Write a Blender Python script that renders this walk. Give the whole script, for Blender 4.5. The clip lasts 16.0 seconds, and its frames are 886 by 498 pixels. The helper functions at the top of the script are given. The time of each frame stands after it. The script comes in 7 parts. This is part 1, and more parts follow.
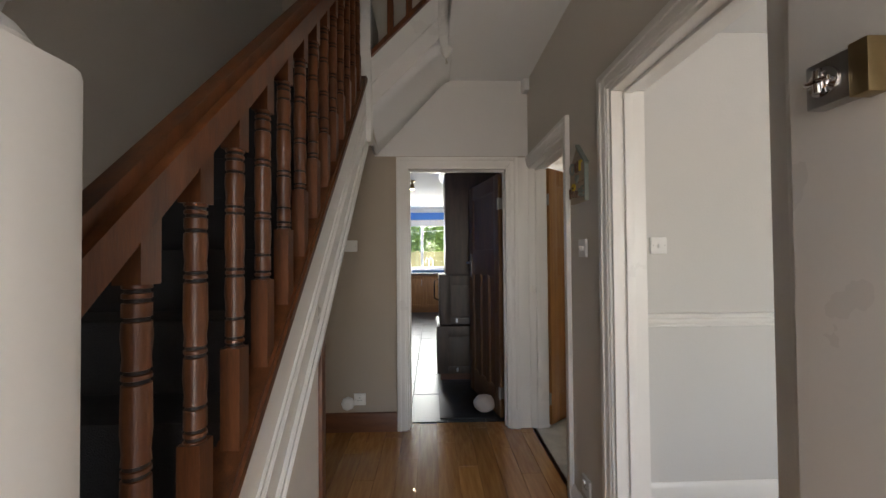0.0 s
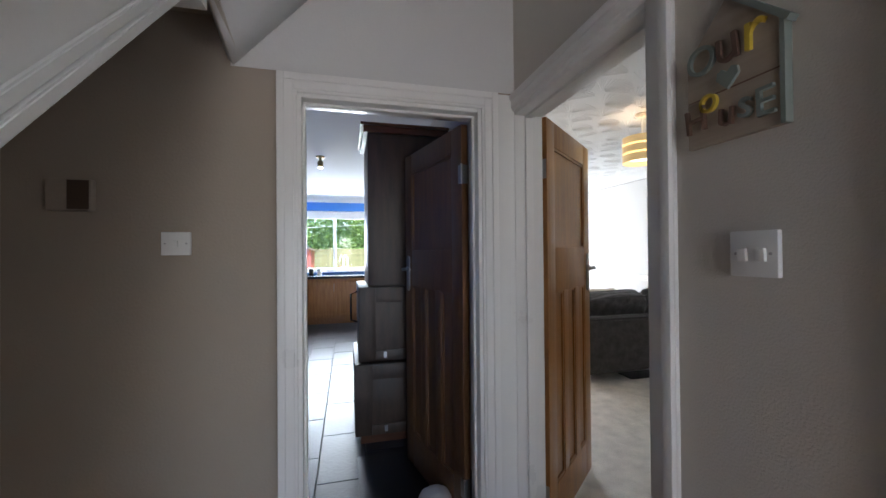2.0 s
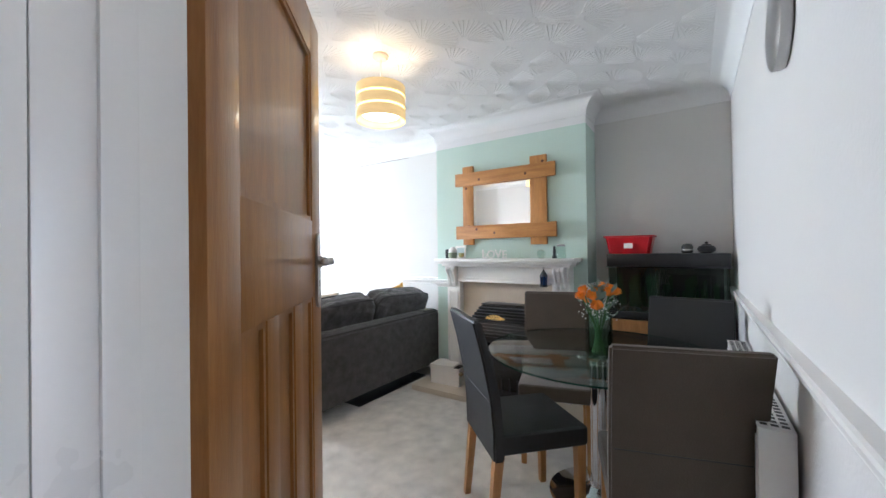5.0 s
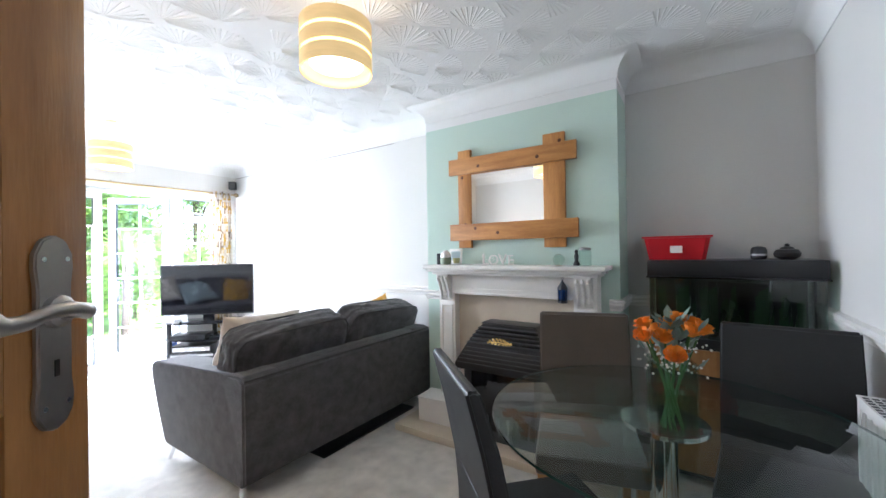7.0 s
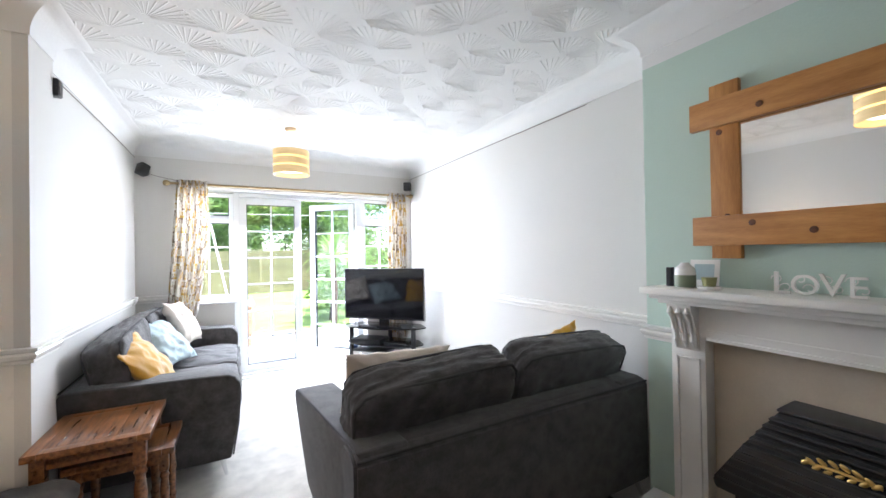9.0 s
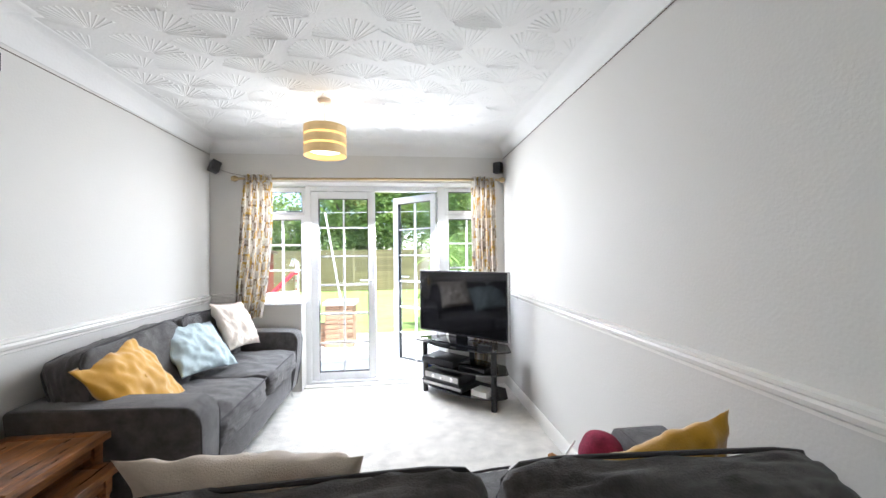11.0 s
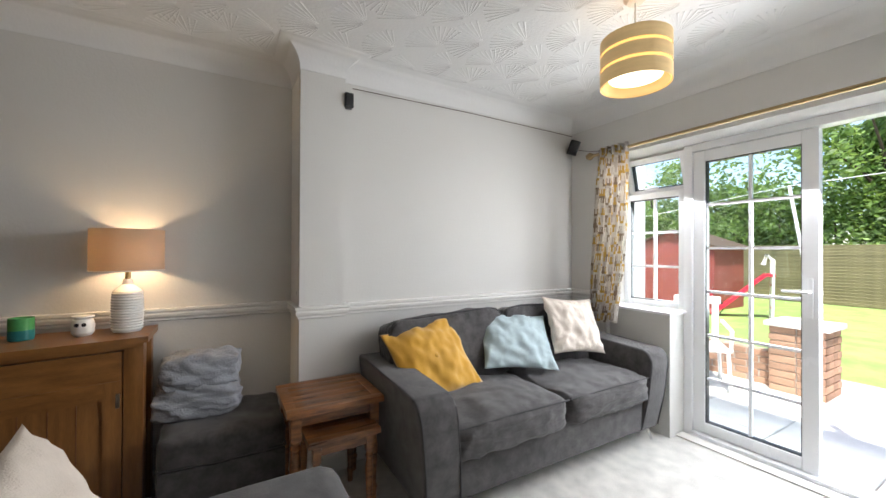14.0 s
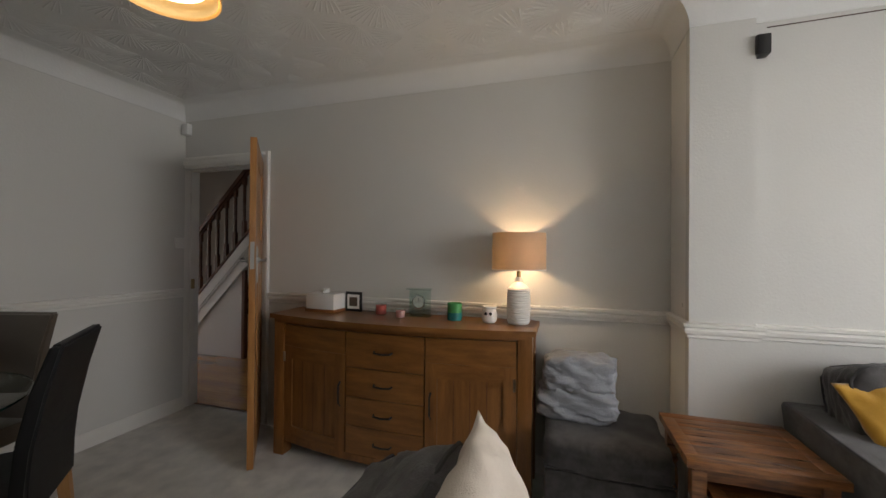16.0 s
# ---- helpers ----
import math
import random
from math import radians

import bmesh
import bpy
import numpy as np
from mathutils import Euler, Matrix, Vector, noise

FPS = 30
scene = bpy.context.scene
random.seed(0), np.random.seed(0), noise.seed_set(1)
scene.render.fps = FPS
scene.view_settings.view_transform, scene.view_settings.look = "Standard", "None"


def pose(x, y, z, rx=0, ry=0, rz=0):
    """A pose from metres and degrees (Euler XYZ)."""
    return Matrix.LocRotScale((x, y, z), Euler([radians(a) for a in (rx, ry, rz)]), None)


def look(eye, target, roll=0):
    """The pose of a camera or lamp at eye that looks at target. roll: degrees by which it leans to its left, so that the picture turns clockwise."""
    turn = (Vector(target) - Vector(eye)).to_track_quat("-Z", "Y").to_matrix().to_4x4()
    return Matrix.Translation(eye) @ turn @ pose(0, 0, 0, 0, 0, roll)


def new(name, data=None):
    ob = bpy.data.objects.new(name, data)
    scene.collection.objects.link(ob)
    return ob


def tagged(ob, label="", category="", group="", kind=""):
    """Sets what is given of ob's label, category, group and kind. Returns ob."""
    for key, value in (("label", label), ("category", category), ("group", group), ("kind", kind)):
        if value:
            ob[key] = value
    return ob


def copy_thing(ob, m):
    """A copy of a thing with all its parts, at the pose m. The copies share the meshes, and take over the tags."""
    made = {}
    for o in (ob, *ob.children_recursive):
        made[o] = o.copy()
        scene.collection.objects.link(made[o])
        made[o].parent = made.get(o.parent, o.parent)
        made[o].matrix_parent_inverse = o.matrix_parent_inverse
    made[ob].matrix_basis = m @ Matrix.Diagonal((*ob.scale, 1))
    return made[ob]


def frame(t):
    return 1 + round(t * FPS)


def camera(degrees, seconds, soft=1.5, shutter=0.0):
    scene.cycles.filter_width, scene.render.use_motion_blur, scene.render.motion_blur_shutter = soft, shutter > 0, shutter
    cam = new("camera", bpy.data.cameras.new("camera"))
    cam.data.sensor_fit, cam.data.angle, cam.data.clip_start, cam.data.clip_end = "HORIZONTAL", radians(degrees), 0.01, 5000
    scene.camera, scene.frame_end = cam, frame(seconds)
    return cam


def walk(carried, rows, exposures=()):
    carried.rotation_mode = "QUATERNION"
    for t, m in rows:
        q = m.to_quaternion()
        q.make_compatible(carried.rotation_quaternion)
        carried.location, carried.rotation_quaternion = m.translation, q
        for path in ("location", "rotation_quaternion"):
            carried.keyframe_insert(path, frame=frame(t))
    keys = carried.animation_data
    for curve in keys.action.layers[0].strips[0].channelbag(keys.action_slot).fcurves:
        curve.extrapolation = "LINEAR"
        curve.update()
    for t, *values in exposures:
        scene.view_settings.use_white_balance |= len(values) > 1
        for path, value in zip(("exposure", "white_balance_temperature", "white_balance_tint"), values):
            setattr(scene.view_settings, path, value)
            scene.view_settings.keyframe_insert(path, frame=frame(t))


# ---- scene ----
cam = camera(98.95, 16.0)
# seconds, x, y, z, yaw, pitch, roll
ROWS = [
    (0.0, -0.024, -0.027, 1.303, -1.65, 1.04, 0.49),
    (0.5, -0.029, 0.252, 1.324, -1.23, 0.94, 0.43),
    (1.0, -0.012, 0.608, 1.350, -1.53, 0.69, 0.35),
    (1.5, -0.040, 0.918, 1.345, -6.35, 0.50, 0.10),
    (2.0, -0.027, 1.250, 1.343, -14.22, 0.46, 0.49),
    (2.5, 0.074, 1.535, 1.319, -20.76, 0.94, 1.31),
    (3.0, 0.189, 1.747, 1.309, -28.10, 0.49, 0.99),
    (3.5, 0.281, 1.928, 1.290, -36.66, 0.24, 0.90),
    (4.0, 0.394, 2.075, 1.275, -46.93, 0.19, 0.67),
    (4.5, 0.498, 2.200, 1.265, -56.33, 0.35, 0.67),
    (7.0, 1.259, 2.623, 1.304, -56.31, 0.32, 0.93),
    (7.5, 1.391, 2.764, 1.301, -50.20, 0.41, 0.87),
    (8.0, 1.584, 2.919, 1.319, -43.24, 0.36, 0.75),
    (8.5, 1.742, 3.071, 1.343, -35.81, 0.38, 0.88),
    (9.0, 1.942, 3.268, 1.372, -28.99, 0.44, 0.92),
    (11.5, 3.127, 4.230, 1.346, 2.80, 0.68, 0.45),
    (12.0, 3.278, 4.467, 1.300, 14.09, 0.68, 0.14),
    (12.5, 3.378, 4.687, 1.304, 23.12, 0.61, 0.00),
    (13.0, 3.445, 4.904, 1.328, 34.27, 0.50, -0.18),
    (13.5, 3.503, 5.102, 1.341, 46.65, 0.20, -0.29),
    (14.0, 3.453, 5.201, 1.310, 59.77, 0.31, -0.25),
    (14.5, 3.384, 5.192, 1.288, 71.89, 0.39, -0.31),
    (15.0, 3.314, 5.152, 1.288, 83.84, 0.56, -0.41),
    (15.5, 3.249, 5.107, 1.286, 94.71, 0.72, -0.38),
    (16.0, 3.178, 5.026, 1.303, 107.52, 0.41, -0.47),
]
# seconds, stops, kelvin, tint
EXPOSURES = [(0.0, 2.3, 7000, 13), (1.0, 2.55, 6600, 13), (2.5, 2.5, 5750, 13), (3.5, 2.85, 6050, 13), (4.5, 3.2, 5650, 13), (7.0, 3.15, 5550, 13), (8.5, 2.55, 5750, 14),
             (9.2, 2.3, 5850, 14), (11.4, 1.8, 6100, 14), (12.5, 1.65, 6150, 14), (13.5, 1.5, 6300, 14), (14.5, 1.2, 6400, 14), (16.0, 1.15, 6650, 14)]
walk(cam, [(t, pose(x, y, z, 90 + p, r, yaw)) for t, x, y, z, yaw, p, r in ROWS], EXPOSURES)

# ---- world and light ----
world = bpy.data.worlds.new("world")
scene.world = world
world.use_nodes = True
wn = world.node_tree.nodes
sky = wn.new("ShaderNodeTexSky")
sky.sky_type, sky.sun_disc = "NISHITA", False
sky.sun_elevation, sky.sun_rotation = radians(64.1), radians(149)
world.node_tree.links.new(sky.outputs[0], wn["Background"].inputs[0])
wn["Background"].inputs[1].default_value = 0.15
sun = new("sun", bpy.data.lights.new("sun", "SUN"))
sun.data.energy, sun.data.angle, sun.data.color = 5.0, radians(2), (1, 0.95, 0.88)
sun.matrix_world = look((0, 0, 10), (-0.3, 0.5, 10 - 1.2))


def area(name, place, target, w, h, watts, colour=(1, 1, 1)):
    lamp = bpy.data.lights.new(name, "AREA")
    lamp.shape, lamp.size, lamp.size_y, lamp.energy, lamp.color = "RECTANGLE", w, h, watts, colour
    ob = new(name, lamp)
    ob.matrix_world = look(place, target)
    return ob


def bulb(name, place, watts, radius=0.03, colour=(1, 0.72, 0.4)):
    lamp = bpy.data.lights.new(name, "POINT")
    lamp.energy, lamp.shadow_soft_size, lamp.color = watts, radius, colour
    ob = new(name, lamp)
    ob.location = place
    return ob


# daylight standing in the openings
area("sky_french", (2.75, 8.32, 1.40), (2.75, 6.8, 0.35), 2.6, 1.5, 56, (0.95, 0.98, 1))
area("sky_kitchen", (-0.25, 9.45, 1.6), (-0.25, 0, 1.2), 1.3, 1.1, 23, (0.95, 0.98, 1))
area("sky_front_door", (0, -0.95, 1.2), (0, 4, 1.0), 0.9, 1.9, 1.7, (0.95, 0.98, 1))
area("sky_front_room", (2.8, -1.4, 1.5), (2.4, 3, 1.0), 1.8, 1.3, 4.8, (0.95, 0.98, 1))

# ---- materials ----
def mat(name, colour, rough=0.6, metal=0.0, vary=0.06, scale=6.0, fine=120.0, bump=0.0, bump_scale=150.0, coat=0.0, sheen=0.0, per_piece=0.0, stretch=(1, 1, 1), second=None, rough_vary=0.08):
    """A surface with variation at two scales (broad and fine), optional second tone, and a fine relief."""
    m = bpy.data.materials.new(name)
    m.use_nodes = True
    nt, n, l = m.node_tree, m.node_tree.nodes, m.node_tree.links
    b = n["Principled BSDF"]
    tc, mp = n.new("ShaderNodeTexCoord"), n.new("ShaderNodeMapping")
    mp.inputs["Scale"].default_value = stretch
    l.new(tc.outputs["Object"], mp.inputs[0])
    broad, grain = n.new("ShaderNodeTexNoise"), n.new("ShaderNodeTexNoise")
    broad.inputs["Scale"].default_value, broad.inputs["Detail"].default_value = scale, 5
    grain.inputs["Scale"].default_value, grain.inputs["Detail"].default_value = fine, 3
    l.new(mp.outputs[0], broad.inputs["Vector"]), l.new(mp.outputs[0], grain.inputs["Vector"])
    add = n.new("ShaderNodeMath")
    add.operation = "MULTIPLY_ADD"
    l.new(grain.outputs[0], add.inputs[0])
    add.inputs[1].default_value = 0.35
    l.new(broad.outputs[0], add.inputs[2])
    ramp = n.new("ShaderNodeValToRGB")
    lo = [max(0, c * (1 - vary)) for c in colour] if second is None else list(second)
    hi = [min(1, c * (1 + vary)) for c in colour] if second is None else list(colour)
    ramp.color_ramp.elements[0].position, ramp.color_ramp.elements[0].color = 0.42, (*lo, 1)
    ramp.color_ramp.elements[1].position, ramp.color_ramp.elements[1].color = 0.92, (*hi, 1)
    l.new(add.outputs[0], ramp.inputs[0])
    out = ramp.outputs[0]
    if per_piece:
        oi, hsv, mr = n.new("ShaderNodeObjectInfo"), n.new("ShaderNodeHueSaturation"), n.new("ShaderNodeMapRange")
        mr.inputs["To Min"].default_value, mr.inputs["To Max"].default_value = 1 - per_piece, 1 + per_piece
        l.new(oi.outputs["Random"], mr.inputs[0]), l.new(mr.outputs[0], hsv.inputs["Value"]), l.new(out, hsv.inputs["Color"])
        out = hsv.outputs[0]
    l.new(out, b.inputs["Base Color"])
    rr = n.new("ShaderNodeMapRange")
    rr.inputs["To Min"].default_value, rr.inputs["To Max"].default_value = max(0.02, rough - rough_vary), min(1, rough + rough_vary)
    l.new(broad.outputs[0], rr.inputs[0]), l.new(rr.outputs[0], b.inputs["Roughness"])
    b.inputs["Metallic"].default_value = metal
    b.inputs["Coat Weight"].default_value = coat
    b.inputs["Sheen Weight"].default_value = sheen
    if bump:
        bn, bt = n.new("ShaderNodeBump"), n.new("ShaderNodeTexNoise")
        bt.inputs["Scale"].default_value, bt.inputs["Detail"].default_value = bump_scale, 4
        l.new(mp.outputs[0], bt.inputs["Vector"]), l.new(bt.outputs[0], bn.inputs["Height"])
        bn.inputs["Strength"].default_value, bn.inputs["Distance"].default_value = min(1.0, bump), 0.004
        l.new(bn.outputs[0], b.inputs["Normal"])
    return m


def wood(name, dark, light, along=(1, 12, 12), rough=0.4, per_piece=0.0, coat=0.0, scale=3.0):
    """Wood with grain lines drawn out along one axis and faint broad figure."""
    m = mat(name, light, rough, vary=0, scale=scale, fine=26, stretch=along, second=dark, per_piece=per_piece, coat=coat, bump=0.12, bump_scale=30)
    return m


def glass(name, colour=(0.95, 0.98, 0.97), rough=0.0, thin=True):
    m = bpy.data.materials.new(name)
    m.use_nodes = True
    n, l = m.node_tree.nodes, m.node_tree.links
    n.remove(n["Principled BSDF"])
    mix, tr, gl, fr = n.new("ShaderNodeMixShader"), n.new("ShaderNodeBsdfTransparent"), n.new("ShaderNodeBsdfGlossy"), n.new("ShaderNodeLayerWeight")
    tr.inputs[0].default_value = (*colour, 1)
    gl.inputs["Roughness"].default_value = rough
    pw, sc = n.new("ShaderNodeMath"), n.new("ShaderNodeMath")
    pw.operation, sc.operation = "POWER", "MULTIPLY_ADD"
    l.new(fr.outputs["Facing"], pw.inputs[0])
    pw.inputs[1].default_value, sc.inputs[1].default_value, sc.inputs[2].default_value = 4.0, 0.8, 0.04
    l.new(pw.outputs[0], sc.inputs[0]), l.new(sc.outputs[0], mix.inputs[0])
    l.new(tr.outputs[0], mix.inputs[1]), l.new(gl.outputs[0], mix.inputs[2])
    l.new(mix.outputs[0], n["Material Output"].inputs[0])
    return m


def translucent(m, amount, colour):
    """Lets lamplight through a thin shade."""
    n, l = m.node_tree.nodes, m.node_tree.links
    mix, tr = n.new("ShaderNodeMixShader"), n.new("ShaderNodeBsdfTranslucent")
    tr.inputs[0].default_value = (*colour, 1)
    mix.inputs[0].default_value = amount
    l.new(n["Principled BSDF"].outputs[0], mix.inputs[1]), l.new(tr.outputs[0], mix.inputs[2])
    l.new(mix.outputs[0], n["Material Output"].inputs[0])
    return m


def glow(name, colour, strength):
    m = bpy.data.materials.new(name)
    m.use_nodes = True
    b = m.node_tree.nodes["Principled BSDF"]
    b.inputs["Base Color"].default_value = (*colour, 1)
    b.inputs["Emission Color"].default_value = (*colour, 1)
    b.inputs["Emission Strength"].default_value = strength
    return m


M = dict(
    wall=mat("warm white wall paint", (0.625, 0.61, 0.58), 0.75, vary=0.02, scale=1.5, bump=0.25, bump_scale=90),
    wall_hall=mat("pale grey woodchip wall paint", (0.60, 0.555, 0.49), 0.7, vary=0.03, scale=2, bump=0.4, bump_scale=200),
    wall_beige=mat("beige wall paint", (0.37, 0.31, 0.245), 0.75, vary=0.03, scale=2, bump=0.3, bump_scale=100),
    wall_green=mat("pale sage green wall paint", (0.50, 0.62, 0.54), 0.75, vary=0.02, scale=2, bump=0.25, bump_scale=90),
    wall_blue=mat("strong blue wall paint", (0.055, 0.21, 0.62), 0.6, vary=0.03, scale=2, bump=0.2, bump_scale=90),
    white=mat("white gloss woodwork paint", (0.76, 0.74, 0.70), 0.3, vary=0.025, scale=3, bump=0.08, bump_scale=40),
    ceiling=mat("white textured ceiling paint", (0.72, 0.715, 0.70), 0.8, vary=0.015, scale=2, bump=0.3, bump_scale=60),
    upvc=mat("white plastic window frame", (0.85, 0.86, 0.87), 0.25, vary=0.01, scale=4),
    carpet=mat("cream wool carpet", (0.63, 0.60, 0.55), 0.95, vary=0.22, scale=9, fine=160, bump=1.0, bump_scale=350, sheen=0.3),
    stair_carpet=mat("charcoal stair carpet", (0.030, 0.030, 0.034), 0.95, vary=0.3, scale=8, fine=200, bump=1.0, bump_scale=300),
    oak_floor=wood("honey oak floorboards", (0.30, 0.13, 0.035), (0.50, 0.25, 0.08), (14, 1.2, 14), 0.13, per_piece=0.22, coat=0.5),
    burnt=mat("burnt turning groove", (0.008, 0.005, 0.004), 0.6),
    mahogany=wood("reddish brown stained wood", (0.055, 0.017, 0.006), (0.165, 0.055, 0.017), (10, 10, 1.5), 0.4, coat=0.15),
    skirt_brown=wood("dark brown stained skirting", (0.09, 0.03, 0.012), (0.17, 0.06, 0.022), (1.5, 10, 10), 0.35),
    oak=wood("golden oak", (0.25, 0.11, 0.035), (0.42, 0.21, 0.075), (10, 10, 1.2), 0.38, coat=0.1),
    dark_oak=wood("aged oak", (0.14, 0.052, 0.012), (0.27, 0.115, 0.030), (10, 10, 1.2), 0.38, coat=0.1),
    oak_h=wood("golden oak, grain lying", (0.25, 0.11, 0.035), (0.42, 0.21, 0.075), (10, 1.2, 10), 0.34, coat=0.15),
    dark_oak_h=wood("aged oak, grain lying", (0.14, 0.052, 0.012), (0.27, 0.115, 0.030), (10, 1.2, 10), 0.34, coat=0.15),
    pine=wood("honey pine door", (0.25, 0.10, 0.026), (0.42, 0.20, 0.062), (9, 9, 1.0), 0.35, coat=0.15),
    pine_dark=wood("brown stained door", (0.085, 0.036, 0.012), (0.175, 0.082, 0.030), (9, 9, 1.0), 0.4),
    sleeper=wood("waxed rustic pine", (0.33, 0.13, 0.03), (0.55, 0.26, 0.07), (9, 1.2, 9), 0.45),
    sleeper_v=wood("waxed rustic pine upright", (0.33, 0.13, 0.03), (0.55, 0.26, 0.07), (9, 9, 1.2), 0.45),
    knot=mat("dark wood knot", (0.10, 0.035, 0.012), 0.5, vary=0.3, scale=60),
    sheesham=wood("sheesham table wood", (0.05, 0.016, 0.006), (0.36, 0.15, 0.05), (11, 1.2, 11), 0.3, coat=0.2, per_piece=0.2, scale=5),
    taupe=mat("taupe cabinet panel", (0.088, 0.055, 0.034), 0.5, vary=0.06, scale=4),
    grey_sofa=mat("charcoal grey velour", (0.064, 0.060, 0.060), 0.9, vary=0.5, scale=16, fine=60, bump=0.6, bump_scale=240, sheen=0.22),
    piping=mat("dark grey piping", (0.05, 0.048, 0.05), 0.9),
    mustard=mat("mustard velvet", (0.60, 0.31, 0.018), 0.8, vary=0.12, scale=6, bump=0.3, bump_scale=200, sheen=0.6),
    pale_blue=mat("pale blue linen", (0.40, 0.49, 0.51), 0.85, vary=0.08, scale=8, bump=0.5, bump_scale=300),
    cream_cloth=mat("cream linen", (0.66, 0.58, 0.50), 0.9, vary=0.06, scale=8, bump=0.5, bump_scale=300),
    blanket=mat("grey knitted wool", (0.30, 0.31, 0.335), 0.95, vary=0.15, scale=10, bump=1.0, bump_scale=120),
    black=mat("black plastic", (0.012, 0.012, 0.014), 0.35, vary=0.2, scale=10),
    black_gloss=mat("glossy black glass", (0.006, 0.006, 0.008), 0.06, vary=0.1, rough_vary=0.02),
    iron=mat("black cast metal", (0.014, 0.014, 0.015), 0.45, vary=0.3, scale=12, bump=0.3, bump_scale=120),
    chrome=mat("polished chrome", (0.75, 0.75, 0.76), 0.08, 1.0, vary=0.03, rough_vary=0.04),
    steel=mat("brushed pewter metal", (0.42, 0.41, 0.40), 0.32, 1.0, vary=0.08),
    brass=mat("antique brass", (0.36, 0.27, 0.14), 0.38, 1.0, vary=0.12),
    gold=mat("gold leaf ornament", (0.75, 0.52, 0.18), 0.3, 1.0, vary=0.1),
    leather=mat("black leather", (0.010, 0.010, 0.0105), 0.5, vary=0.2, scale=10, bump=0.35, bump_scale=180),
    suede=mat("brown faux suede", (0.082, 0.062, 0.045), 0.85, vary=0.14, scale=8, bump=0.3, bump_scale=200, sheen=0.3),
    leg_oak=wood("chair leg oak", (0.36, 0.17, 0.055), (0.52, 0.28, 0.11), (10, 10, 1.5), 0.4),
    marble=mat("beige stone back panel", (0.60, 0.52, 0.41), 0.4, vary=0.10, scale=6, second=(0.52, 0.44, 0.34)),
    red=mat("red plastic", (0.48, 0.012, 0.02), 0.35, vary=0.05),
    plastic=mat("white plastic", (0.78, 0.77, 0.74), 0.35, vary=0.02),
    ceramic=mat("white ceramic", (0.78, 0.76, 0.72), 0.3, vary=0.02),
    slate=mat("dark slate tile", (0.024, 0.026, 0.031), 0.33, vary=0.35, scale=9, bump=0.4, bump_scale=40, per_piece=0.15),
    grout=mat("grey grout", (0.16, 0.155, 0.15), 0.9),
    worktop=mat("black worktop", (0.015, 0.016, 0.018), 0.2, vary=0.3, scale=60),
    mirror=mat("silvered mirror", (0.92, 0.93, 0.93), 0.02, 1.0, vary=0.0, rough_vary=0.0),
    glass=glass("window glass"),
    glass_table=glass("green tinted table glass", (0.86, 0.93, 0.90)),
    lawn=mat("lawn", (0.22, 0.31, 0.08), 0.9, vary=0.3, scale=3, fine=90, bump=1.0, bump_scale=120),
    paving=mat("pale paving stone", (0.64, 0.62, 0.58), 0.8, vary=0.12, scale=5, bump=0.3, bump_scale=60, per_piece=0.1),
    leaf=mat("hedge leaf", (0.12, 0.20, 0.06), 0.55, vary=0.4, scale=4, per_piece=0.2),
    fence=wood("weathered fence board", (0.13, 0.11, 0.058), (0.26, 0.225, 0.125), (2, 8, 8), 0.85, per_piece=0.15),
    shed=mat("red-brown painted timber", (0.26, 0.055, 0.045), 0.7, vary=0.12),
    brick=mat("weathered brick", (0.34, 0.20, 0.13), 0.85, vary=0.2, scale=12, bump=0.5, bump_scale=90, per_piece=0.2),
    mortar=mat("mortar", (0.40, 0.37, 0.33), 0.95, bump=0.4, bump_scale=120),
    bark=mat("bark", (0.07, 0.05, 0.035), 0.9, vary=0.3, scale=20, bump=1.0, bump_scale=60),
)
translucent(M["leaf"], 0.4, (0.30, 0.45, 0.10))


# ---- mesh helpers ----
def mesh_of(name, bm, *materials, smooth=False):
    data = bpy.data.meshes.new(name)
    bm.normal_update()
    bm.to_mesh(data)
    bm.free()
    for m in materials:
        data.materials.append(m)
    data.shade_smooth()
    if not smooth:
        data.set_sharp_from_angle(angle=radians(32))
    return data


def part(name, bm, material, parent=None, label="", smooth=False):
    """Links a bmesh as one mesh object under a thing or a part."""
    mats = material if isinstance(material, (tuple, list)) else (material,)
    ob = new(name, mesh_of(name, bm, *mats, smooth=smooth))
    if parent is not None:
        ob.parent = parent
    if label:
        tagged(ob, label)
    return ob


def thing(name, label, category, m=None, group="", kind=""):
    ob = new(name)
    if m is not None:
        ob.matrix_world = m
    return tagged(ob, label, category, group, kind)


def box(x0, y0, z0, x1, y1, z1, bevel=0.0, segs=2, bm=None, m=None):
    bm = bm or bmesh.new()
    made = bmesh.ops.create_cube(bm, size=1)["verts"]
    t = Matrix.Translation(((x0 + x1) / 2, (y0 + y1) / 2, (z0 + z1) / 2)) @ Matrix.Diagonal((x1 - x0, y1 - y0, z1 - z0, 1))
    bmesh.ops.transform(bm, matrix=(m @ t) if m is not None else t, verts=made)
    if bevel:
        edges = list({e for v in made for e in v.link_edges})
        bmesh.ops.bevel(bm, geom=edges, offset=bevel, segments=segs, affect="EDGES", profile=0.6)
    return bm


